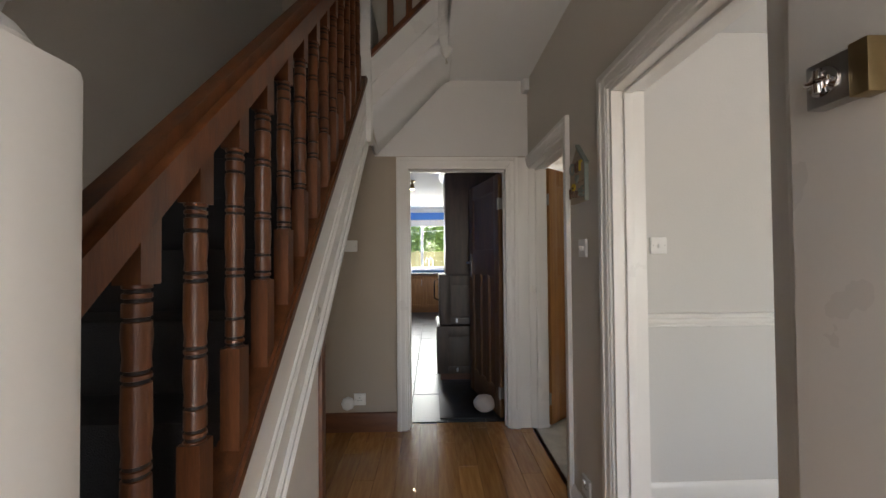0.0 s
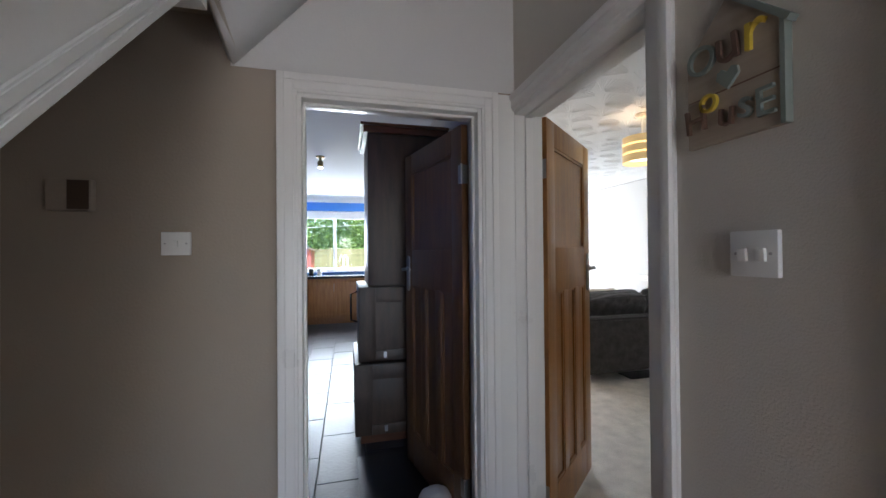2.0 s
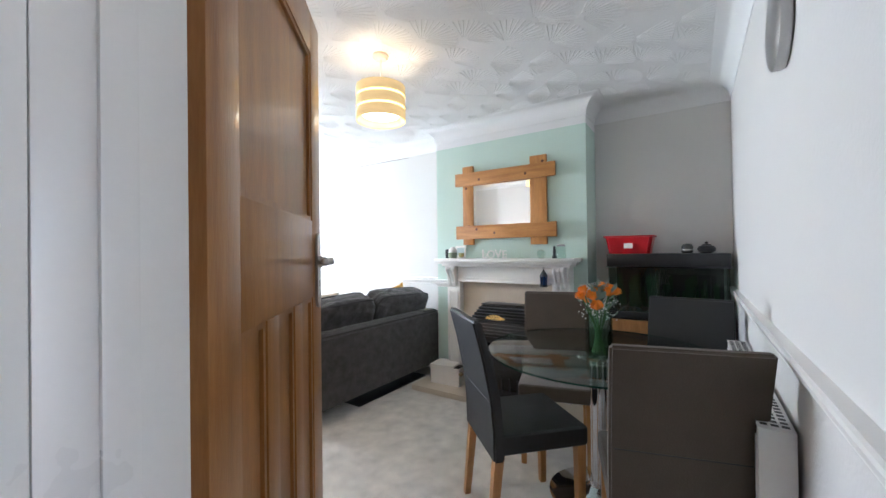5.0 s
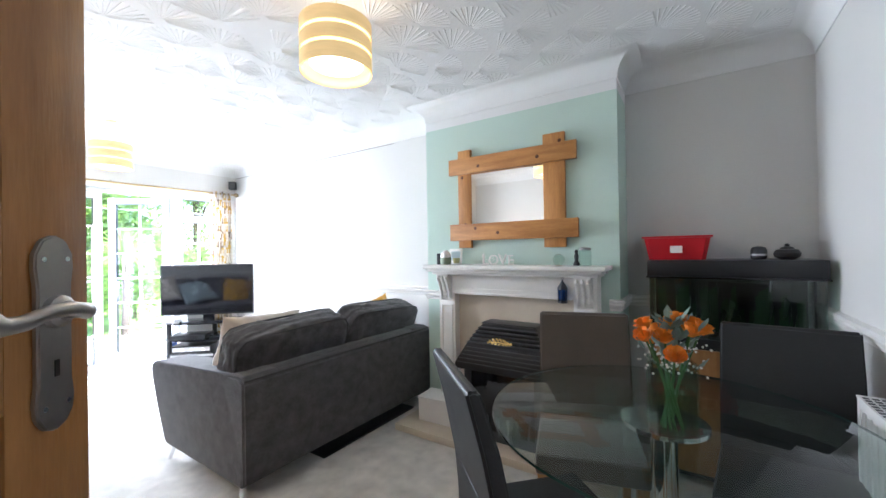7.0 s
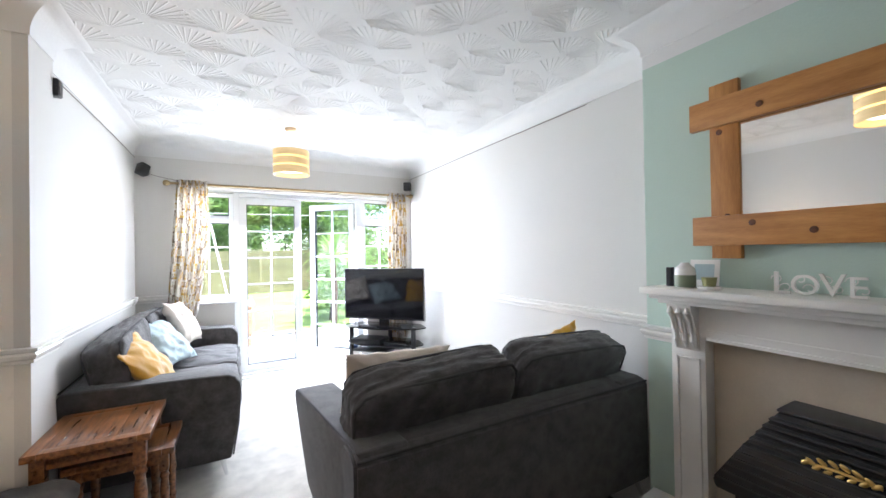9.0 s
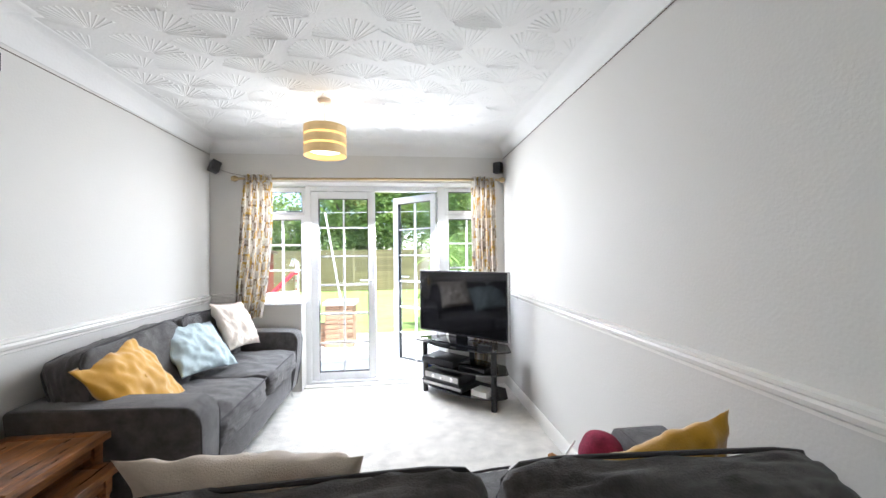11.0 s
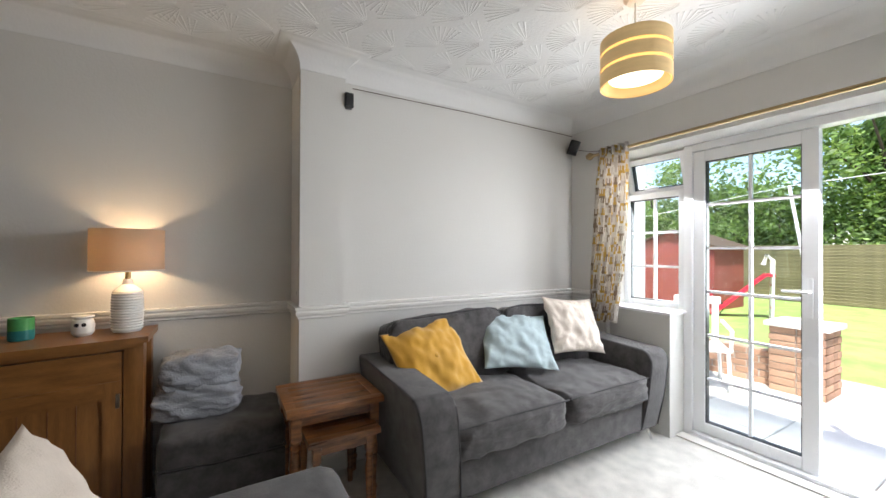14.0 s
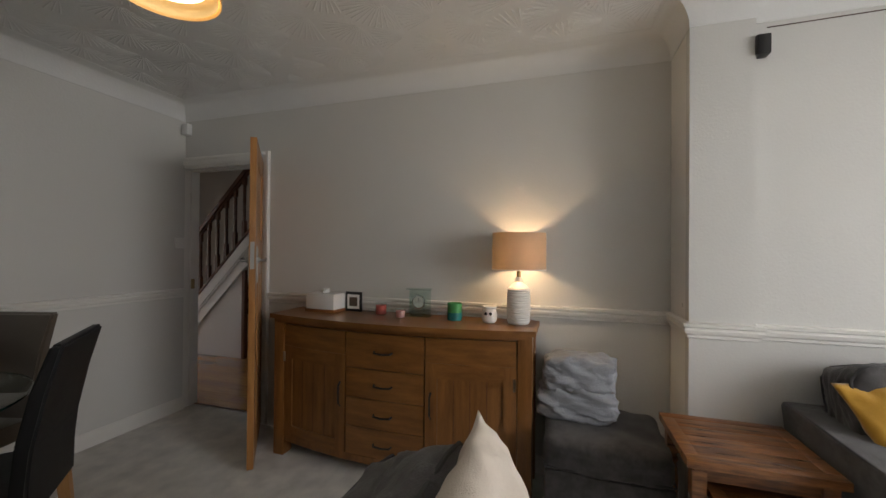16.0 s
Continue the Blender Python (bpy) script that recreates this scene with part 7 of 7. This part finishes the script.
speaker("small black speaker on the wall beside the pier", pose(1.117, 5.862, 2.225, 0, 0, 90) @ Matrix.Diagonal((0.62, 0.75, 0.8, 1)))
speaker("small black speaker in the corner above the curtain", pose(1.15, 7.86, 2.2, -8, 20, 45))
speaker("small black speaker in the corner above the television", pose(3.985, 7.855, 2.23, 0, 0, -45))
for pts, lab in (([(1.121, 5.90, 2.325), (1.121, 6.8, 2.338), (1.121, 7.885, 2.333)], "thin grey speaker wire along the sofa wall"), ([(4.014, 5.0, 2.34), (4.014, 6.4, 2.345), (4.014, 7.885, 2.338)], "thin grey speaker wire along the television wall"), ([(1.18, 7.884, 2.2), (1.3, 7.884, 2.16), (1.46, 7.884, 2.13)], "thin speaker wire drooping to the curtain rail")):
    tagged(part("speaker_wire", tube(pts, 0.0024, 6), M["taupe"]), lab, "wire")

rod = thing("curtain_rail", "brass curtain pole across the garden opening", "curtain pole", pose(0, 0, 0))
part("pole", tube([(1.41, 7.80, 2.09), (3.95, 7.80, 2.105)], 0.012, 14), M["brass"], rod)
for x, z in ((1.41, 2.09), (3.95, 2.105)):
    part("finial", lathe([(0.012, 0), (0.02, 0.008), (0.03, 0.03), (0.022, 0.055), (0.006, 0.062)], 16, m=Matrix.Translation((x, 7.80, z)) @ Matrix.Rotation(math.pi / 2 * (1 if x > 2 else -1), 4, "Y")), M["brass"], rod)
for x in (1.455, 2.68, 3.91):
    part("bracket", tube([(x, 7.80, 2.095), (x, 7.85, 2.10), (x, 7.889, 2.13)], 0.006, 8), M["brass"], rod)

CLOTH = [mat("curtain white", (0.66, 0.63, 0.57), 0.9, bump=0.4, bump_scale=300), mat("curtain mustard", (0.50, 0.33, 0.08), 0.9, bump=0.4, bump_scale=300), mat("curtain taupe", (0.25, 0.195, 0.14), 0.9, bump=0.4, bump_scale=300), mat("curtain pale grey", (0.52, 0.48, 0.43), 0.9, bump=0.4, bump_scale=300)]


def curtain(label, x0, x1, z0, drift, gather, seed):
    root = thing("curtain", label, "curtain", pose(0, 0, 0))
    cols, rows, top = 96, 72, 2.13
    bm = bmesh.new()
    rng = random.Random(seed)
    prints = [rng.choice(((0, 2), (0, 3), (1, 0), (3, 0), (2, 0), (0, 1), (0, 3), (2, 3), (1, 3))) for _ in range(397)]
    g = []
    for r in range(rows + 1):
        f = r / rows
        row = []
        for c in range(cols + 1):
            u = c / cols
            spread = 1 + gather * math.sin(math.pi * min(1, f * 1.05)) * 0.35
            mid = (x0 + x1) / 2 + drift * f ** 2
            x = mid + (u - 0.5) * (x1 - x0) * spread
            amp = 0.032 + 0.012 * math.sin(f * 3 + seed)
            y = 7.80 + amp * math.sin(u * 5 * 2 * math.pi + 0.5 * math.sin(f * 4 + seed)) + 0.01 * noise.noise(Vector((u * 4, f * 5, seed)))
            row.append(bm.verts.new((x, y, top - (top - z0) * f + 0.008 * math.sin(u * 9) * f)))
        g.append(row)
    for r in range(rows):
        for c in range(cols):
            a, b, d, e = g[r][c], g[r][c + 1], g[r + 1][c + 1], g[r + 1][c]
            # printed triangles: four columns and four rows of cloth to a motif
            mc, mrow = c // 4, r // 4
            flip = (mc + mrow) % 2
            kind = prints[(mc * 29 + mrow) % len(prints)]
            local = ((c % 4) + 0.5) / 4
            half = ((r % 4) + 0.5) / 4
            upper = (abs(local - 0.5) * 2 < half) if flip else (abs(local - 0.5) * 2 < 1 - half)
            fc = bm.faces.new((a, b, d, e))
            fc.material_index = kind[0] if upper else kind[1]
    bmesh.ops.solidify(bm, geom=bm.faces[:], thickness=0.003)
    part("cloth", bm, CLOTH, root, smooth=True)
    for k in range(5):
        part("eyelet", tube([(x0 + (x1 - x0) * (k + 0.5) / 5, 7.80 + 0.021 * math.cos(a), 2.095 + 0.021 * math.sin(a)) for a in (math.pi * j / 6 for j in range(13))], 0.004, 6), M["steel"], root)
    return root


curtain("long patterned mustard and grey curtain draped behind the sofa", 1.46, 1.72, 0.76, -0.10, 0.45, 3)
curtain("long patterned mustard and grey curtain beside the television", 3.66, 3.91, 0.25, 0.0, 0.1, 8)

# ---- garden doors and windows ----
def bars(root, x0, x1, z0, z1, y, nv, nh, t=0.018):
    for k in range(1, nv + 1):
        x = x0 + (x1 - x0) * k / (nv + 1)
        part("glazing_bar", box(x - t / 2, y - 0.012, z0, x + t / 2, y + 0.012, z1), M["upvc"], root)
    for k in range(1, nh + 1):
        z = z0 + (z1 - z0) * k / (nh + 1)
        part("glazing_bar", box(x0, y - 0.010, z - t / 2, x1, y + 0.010, z + t / 2), M["upvc"], root)


def glazed(root, name, x0, x1, z0, z1, fw, nv, nh, y=8.16, d=0.07):
    """A plastic frame with sealed glass and glazing bars."""
    bm = bmesh.new()
    for a, b, c, e in ((x0, x0 + fw, z0, z1), (x1 - fw, x1, z0, z1), (x0 + fw, x1 - fw, z0, z0 + fw), (x0 + fw, x1 - fw, z1 - fw, z1)):
        box(a, y - d / 2, c, b, y + d / 2, e, bevel=0.004, bm=bm)
    f = part(name, bm, M["upvc"], root)
    p = part("pane", box(x0 + fw, y - 0.008, z0 + fw, x1 - fw, y + 0.008, z1 - fw), M["glass"], f)
    p.visible_shadow = False
    bm = bmesh.new()
    for a, b, c, e in ((x0 + fw, x0 + fw + 0.006, z0 + fw, z1 - fw), (x1 - fw - 0.006, x1 - fw, z0 + fw, z1 - fw), (x0 + fw, x1 - fw, z0 + fw, z0 + fw + 0.006), (x0 + fw, x1 - fw, z1 - fw - 0.006, z1 - fw)):
        box(a, y - 0.02, c, b, y + 0.02, e, bm=bm)
    part("gasket", bm, M["black"], f)
    bars(f, x0 + fw, x1 - fw, z0 + fw, z1 - fw, y, nv, nh)
    return f


for n, (x0, x1) in enumerate(((1.47, 1.95), (3.42, 3.92))):
    w = thing("window_%d" % (n + 1), "white plastic garden window with a small top light", "window", kind="structure")
    glazed(w, "window_frame", x0, x1, 0.885, 1.775, 0.045, 1, 2)
    top = glazed(w, "top_light", x0, x1, 1.777, 2.075, 0.045, 0, 0)
    if n == 0:
        # pushed open, hinged at its head
        top.matrix_local = Matrix.Translation((0, 8.19, 2.075)) @ Matrix.Rotation(radians(14), 4, "X") @ Matrix.Translation((0, -8.19, -2.075))
    part("window_sill", box(x0 - 0.005, 7.90, 0.862, x1 + (0.02 if n == 0 else 0.0), 8.125, 0.884, bevel=0.005), M["upvc"], w)
    part("handle", box((x0 + x1) / 2 - 0.05, 8.10, 1.80, (x0 + x1) / 2 + 0.05, 8.124, 1.815, bevel=0.004), M["upvc"], w)
df = thing("garden_door_frame", "white plastic frame of the garden doors", "door frame", kind="structure")
for a, b, c, d in ((1.95, 2.005, 0, 2.08), (3.345, 3.42, 0, 2.08), (2.005, 3.345, 2.03, 2.08)):
    part("frame", box(a, 8.11, c, b, 8.21, d, bevel=0.004), M["upvc"], df)
part("threshold", box(2.005, 8.09, 0, 3.345, 8.23, 0.035, bevel=0.005), M["upvc"], df)
part("threshold_strip", box(1.95, 8.0, 0.0, 3.42, 8.09, 0.012, bevel=0.003), M["paving"], df, "worn stone strip inside the doors")


def garden_door(label, m, flip):
    root = thing("garden_door", label, "door", m)
    f = glazed(root, "leaf", 0.0, 0.665, 0.04, 2.025, 0.075, 1, 5, y=0.0, d=0.06)
    hx = 0.63
    h = part("door_handle", box(hx - 0.013, -0.042, 0.93, hx + 0.013, -0.03, 1.16, bevel=0.004), M["upvc"], f)
    part("lever", tube([(hx, -0.04, 1.08), (hx, -0.07, 1.08), (hx - 0.12, -0.07, 1.08)], 0.008, 8), M["upvc"], h)
    return root


garden_door("white glazed garden door, closed", pose(2.005, 8.16, 0), 0)
garden_door("white glazed garden door, folded open to the patio", pose(3.345, 8.19, 0, 0, 0, 135), 1)

# ---- garden ----
tagged(part("ground", box(-60, 8.25, -0.5, 60, 120, -0.16), M["lawn"]), "green lawn and ground beyond the house", "ground", kind="structure")
tagged(part("ground_front", box(-60, -80, -0.5, 60, -0.5, -0.16), M["paving"]), "paved ground in front of the house", "ground", kind="structure")
patio = tagged(part("patio", box(-1.5, 8.25, -0.3, 6.5, 11.2, -0.11), M["mortar"]), "pale paved patio outside the doors", "patio", kind="structure")
slab = mesh_of("paving_slab", box(-0.295, -0.295, -0.02, 0.295, 0.295, 0.0, bevel=0.006, segs=1), M["paving"])
for i in range(13):
    for j in range(4):
        s = new("paving_slab", slab)
        s.parent = patio
        s.location = (-1.1 + 0.6 * i, 8.56 + 0.6 * j, -0.095)

pier = thing("brick_pillar", "low brick garden pillar with a stone cap", "brick pillar", pose(1.98, 10.3, -0.1))
part("core", box(-0.2, -0.2, 0, 0.2, 0.2, 0.66), M["mortar"], pier)
bk = mesh_of("brick", box(-0.105, -0.05, -0.0325, 0.105, 0.05, 0.0325, bevel=0.004, segs=1), M["brick"])
for r in range(9):
    for s in range(4):
        for k in range(2):
            b = new("brick", bk)
            b.parent = pier
            b.matrix_local = Matrix.Rotation(math.pi / 2 * s, 4, "Z") @ Matrix.Translation((-0.11 + 0.22 * k - 0.005 * (r % 2), -0.165, 0.037 + 0.0735 * r))
part("cap", box(-0.25, -0.25, 0.66, 0.25, 0.25, 0.71, bevel=0.01), M["paving"], pier)
low = thing("brick_wall", "low brick wall edging the patio", "garden wall", pose(0, 0, -0.1))
part("core", box(-1.4, 10.22, 0, 1.76, 10.36, 0.36), M["mortar"], low)
for r in range(5):
    for k in range(14):
        b = new("brick", bk)
        b.parent = low
        b.location = (-1.29 + 0.225 * k + (0.11 if r % 2 else 0), 10.26, 0.037 + 0.0735 * r)

fence = thing("fence", "weathered horizontal board garden fence", "fence", pose(0, 20, -0.16), kind="structure")
board = mesh_of("board", box(-0.9, -0.012, -0.045, 0.9, 0.012, 0.045), M["fence"])
for p in range(13):
    x = -11 + 1.85 * p
    part("post", box(x - 0.95, -0.04, 0, x - 0.87, 0.04, 1.75), M["fence"], fence)
    for r in range(19):
        b = new("board", board)
        b.parent = fence
        b.matrix_local = pose(x, -0.01, 0.06 + 0.088 * r, 12, 0, 0)
for sgn in (-1, 1):
    f2 = thing("fence", "weathered board fence along the garden side", "fence", pose(1.0 + sgn * 7.5, 14.5, -0.16, 0, 0, 90), kind="structure")
    for p in range(6):
        x = -5 + 1.85 * p
        part("post", box(x - 0.95, -0.04, 0, x - 0.87, 0.04, 1.75), M["fence"], f2)
        for r in range(19):
            b = new("board", board)
            b.parent = f2
            b.matrix_local = pose(x, -0.01, 0.06 + 0.088 * r, 12, 0, 0)

leafs = [M["leaf"], translucent(mat("light hedge leaf", (0.18, 0.29, 0.07), 0.55, vary=0.3, scale=6), 0.4, (0.36, 0.52, 0.12)), translucent(mat("dark hedge leaf", (0.10, 0.16, 0.05), 0.6, vary=0.3, scale=6), 0.35, (0.20, 0.32, 0.08))]


def crown(centre, size, count, seed, leaf=0.09):
    """A crown of many small leaf blades thrown over lumpy clumps."""
    rng = random.Random(seed)
    verts, faces, mi = [], [], []
    clumps = [(Vector((rng.gauss(0, 0.42), rng.gauss(0, 0.42), rng.gauss(0, 0.38))), rng.uniform(0.3, 0.55)) for _ in range(16)]
    for _ in range(count):
        c, r = rng.choice(clumps)
        d = Vector((rng.gauss(0, 1), rng.gauss(0, 1), rng.gauss(0, 1))).normalized()
        p = c + d * r * rng.uniform(0.55, 1.05)
        p = Vector((p.x * size[0], p.y * size[1], p.z * size[2])) + Vector(centre)
        a = Vector((rng.gauss(0, 1), rng.gauss(0, 1), rng.gauss(0, 0.6))).normalized()
        b = a.cross(Vector((rng.gauss(0, 1), rng.gauss(0, 1), rng.gauss(0, 1)))).normalized()
        s = leaf * rng.uniform(0.6, 1.3)
        k = len(verts)
        verts += [p - a * s, p + b * s * 0.45, p + a * s, p - b * s * 0.45]
        faces.append((k, k + 1, k + 2, k + 3))
        mi.append(rng.choices((0, 1, 2), (5, 3, 3))[0])
    data = bpy.data.meshes.new("crown")
    data.from_pydata(verts, [], faces)
    for m in leafs:
        data.materials.append(m)
    data.polygons.foreach_set("material_index", mi)
    return data


for k, (x, y, h, w, n) in enumerate(((-6.5, 21.9, 4.4, 3.2, 9000), (-2.8, 22.3, 4.7, 3.4, 10000), (0.6, 21.3, 7.6, 2.6, 15000), (2.9, 22.0, 9.2, 3.2, 14000), (5.8, 21.7, 8.4, 3.2, 12000), (8.5, 19.5, 8.0, 3.0, 9000), (-9.5, 19.0, 5.0, 3.2, 8000))):
    tree = thing("tree", "leafy green garden tree behind the fence", "tree", pose(x, y, -0.16), group="trees along the garden end")
    part("trunk", tube([(0, 0, 0), (0.05, 0.02, h * 0.3), (0.02, 0.05, h * 0.6), (0, 0, h * 0.85)], [0.16, 0.13, 0.09, 0.03], 10), M["bark"], tree)
    for j in range(5):
        a = j * 1.3 + k
        part("limb", tube([(0.03, 0.02, h * (0.3 + 0.08 * j)), (0.5 * math.cos(a), 0.5 * math.sin(a), h * (0.42 + 0.08 * j)), (w * 0.5 * math.cos(a), w * 0.5 * math.sin(a), h * (0.55 + 0.08 * j))], [0.06, 0.04, 0.015], 8), M["bark"], tree)
    c = new("crown", crown((0, 0, h * 0.58), (w * 0.85, w * 0.6, h * 0.42), n, 30 + k, 0.10))
    c.parent = tree
for k, x in enumerate((-7.5, -3.2, 1.1, 5.4)):
    hedge = thing("hedge", "tall leafy hedge growing over the fence", "hedge", pose(x, 20.9, -0.16), group="hedge along the fence")
    for j in range(4):
        part("stem", tube([(-1.5 + j, 0, 0), (-1.45 + j, 0.05, 1.2), (-1.5 + j, 0, 2.4)], [0.05, 0.04, 0.02], 8), M["bark"], hedge)
    tall = 1.9 if x > 0 else 1.15
    c = new("crown", crown((0, 0, 0.9 + 0.9 * tall), (2.5, 0.8, tall), 12000, 80 + k, 0.085))
    c.parent = hedge
for k, (x, y, h, w) in enumerate(((3.9, 12.2, 1.5, 0.7), (4.6, 13.5, 2.2, 0.9), (5.2, 11.4, 1.7, 0.8))):
    tree = thing("shrub", "leafy shrub in the garden border", "shrub", pose(x, y, -0.16), group="border shrubs")
    part("stem", tube([(0, 0, 0), (0.03, 0, h * 0.4), (0, 0.03, h * 0.7)], [0.04, 0.03, 0.01], 8), M["bark"], tree)
    c = new("crown", crown((0, 0, h * 0.55), (w, w, h * 0.5), 2600, 60 + k, 0.06))
    c.parent = tree
palm = thing("spiky_plant", "spiky green cordyline in the border", "palm", pose(3.75, 11.2, -0.16))
part("trunk", tube([(0, 0, 0), (0.03, 0, 0.8), (0, 0.02, 1.5)], [0.06, 0.05, 0.04], 10), M["bark"], palm)
bm = bmesh.new()
rng = random.Random(5)
for k in range(46):
    a, e = rng.uniform(0, 6.28), rng.uniform(-0.2, 1.4)
    d = Vector((math.cos(a) * math.cos(e), math.sin(a) * math.cos(e), math.sin(e)))
    s = d.cross(Vector((0, 0, 1))).normalized() * 0.022
    o = Vector((0, 0.02, 1.48))
    pts = [o, o + d * 0.35, o + d * 0.65 - Vector((0, 0, 0.12)), o + d * 0.85 - Vector((0, 0, 0.3))]
    vs = [[bm.verts.new(p - s * w), bm.verts.new(p + s * w)] for p, w in zip(pts, (0.6, 1, 0.7, 0.05))]
    for u, v in zip(vs, vs[1:]):
        bm.faces.new((u[0], u[1], v[1], v[0]))
part("blades", bm, leafs[1], palm)

shed = thing("garden_shed", "red-brown timber garden shed", "shed", pose(-2.4, 16.6, -0.16))
for r in range(16):
    part("board", box(-1.1, -0.8, 0.1 * r, 1.1, -0.775, 0.1 * r + 0.095), M["shed"], shed)
part("body", box(-1.09, -0.775, 0, 1.09, 0.8, 1.6), M["shed"], shed)
part("gable", prism([(-1.1, 1.6), (1.1, 1.6), (0, 2.02)], 1.58, Matrix(((1, 0, 0, 0), (0, 0, 1, -0.79), (0, 1, 0, 0), (0, 0, 0, 1)))), M["shed"], shed)
for s in (-1, 1):
    part("roof", prism([(0, 2.03), (s * 1.2, 1.57), (s * 1.2, 1.62), (0, 2.08)], 1.8, Matrix(((1, 0, 0, 0), (0, 0, 1, -0.9), (0, 1, 0, 0), (0, 0, 0, 1)))), M["taupe"], shed)
part("door", box(-0.4, -0.815, 0.05, 0.4, -0.8, 1.5), M["shed"], shed)
redp = mat("bright red plastic", (0.62, 0.02, 0.05), 0.4)
sl = thing("slide", "child's red plastic slide on the lawn", "slide", pose(-0.55, 15.4, -0.16, 0, 0, 25))
part("chute", prism([(-0.6, 0.05), (-0.5, 0.05), (0.4, 0.95), (0.55, 0.95), (0.55, 1.0), (0.38, 1.0), (-0.52, 0.12), (-0.6, 0.12)], 0.4, Matrix(((1, 0, 0, 0), (0, 0, 1, -0.2), (0, 1, 0, 0), (0, 0, 0, 1)))), redp, sl)
for y in (-0.18, 0.18):
    part("ladder_post", tube([(0.5, y, 0), (0.52, y, 1.3), (0.42, y, 1.42), (0.36, y, 1.2)], 0.025, 8), M["plastic"], sl)
for k in range(3):
    part("rung", tube([(0.51, -0.18, 0.25 + 0.25 * k), (0.51, 0.18, 0.25 + 0.25 * k)], 0.02, 8), redp, sl)
gc = thing("garden_chair", "white plastic garden chair on the patio", "garden chair", pose(1.35, 9.6, -0.095, 0, 0, 35))
part("seat", box(-0.22, -0.22, 0.4, 0.22, 0.22, 0.43, bevel=0.01), M["plastic"], gc)
for k in range(5):
    part("slat", box(-0.2 + 0.085 * k, 0.2, 0.43, -0.14 + 0.085 * k, 0.225, 0.86, bevel=0.006), M["plastic"], gc)
part("top_rail", box(-0.22, 0.195, 0.84, 0.22, 0.23, 0.92, bevel=0.01), M["plastic"], gc)
for x in (-0.2, 0.2):
    for y in (-0.19, 0.2):
        part("leg", tube([(x * 1.1, y * 1.1, 0), (x, y, 0.41)], 0.018, 8), M["plastic"], gc)
    part("armrest", tube([(x * 1.1, -0.2, 0.41), (x * 1.15, -0.2, 0.62), (x * 1.15, 0.2, 0.66)], 0.018, 8), M["plastic"], gc)
pole = thing("washing_line_prop", "white washing line prop leaning on the patio", "washing line", pose(1.9, 10.9, -0.16))
part("pole", tube([(0.1, 0, 0), (-0.35, 0.4, 2.3)], 0.018, 8), M["plastic"], pole)
part("line", tube([(-6, 4, 2.2), (-0.35, 0.4, 2.3), (3.5, -1.5, 2.15)], 0.005, 6), M["plastic"], pole)
toyy = thing("toy_bike", "child's small red bicycle standing on the lawn", "bicycle", pose(-1.35, 15.2, -0.16))
for x in (-0.3, 0.3):
    part("wheel", tube([(x + 0.2 * math.cos(a), 0, 0.2 + 0.2 * math.sin(a)) for a in (math.pi * j / 8 for j in range(17))], 0.018, 6), M["black"], toyy)
part("frame", tube([(-0.3, 0, 0.2), (-0.05, 0, 0.45), (0.25, 0, 0.5), (0.3, 0, 0.2)], 0.018, 6), redp, toyy)
part("handlebar", tube([(0.22, -0.18, 0.66), (0.25, 0, 0.6), (0.22, 0.18, 0.66)], 0.012, 6), M["chrome"], toyy)
part("saddle", box(-0.12, -0.05, 0.5, 0.06, 0.05, 0.54, bevel=0.015), M["black"], toyy)

# front of the house, behind the walk
tagged(part("front_hedge_wall", box(-8, -9.0, -0.16, 9, -8.6, 1.1), M["brick"]), "low brick wall across the front garden", "garden wall", kind="structure")

# ---- pieces of the floors, last ----
hall_floor = bpy.data.objects["floor_hall"]
fl = mesh_of("plank", box(-0.0615, -0.6, -0.012, 0.0615, 0.6, 0.0, bevel=0.0012, segs=1), M["oak_floor"])
for i in range(18):
    y = -0.6 - 0.41 * (i * 0.37 % 1) * 2
    while y < 2.9:
        a, b = max(y, -0.5), min(y + 1.2, 2.955)
        if b - a > 0.05:
            p = new("plank", fl)
            p.parent = hall_floor
            p.location = (-1.43 + 0.1245 * i, (a + b) / 2, 0.0)
            p.scale = (1, (b - a - 0.0016) / 1.2, 1)
        y += 1.2
kit_floor = bpy.data.objects["floor_kitchen"]
tl = mesh_of("floor_tile", box(-0.147, -0.297, -0.012, 0.147, 0.297, 0.0, bevel=0.0018, segs=1), M["slate"])
for i in range(7):
    for j in range(11):
        p = new("floor_tile", tl)
        p.parent = kit_floor
        p.location = (-1.26 + 0.3 * i, 3.27 + 0.6 * j - (0.3 if i % 2 else 0) + 0.3 * (j == 0 and i % 2), 0.0)
        if j == 0 and i % 2:
            p.scale = (1, 0.49, 1)
            p.location.y = 3.12
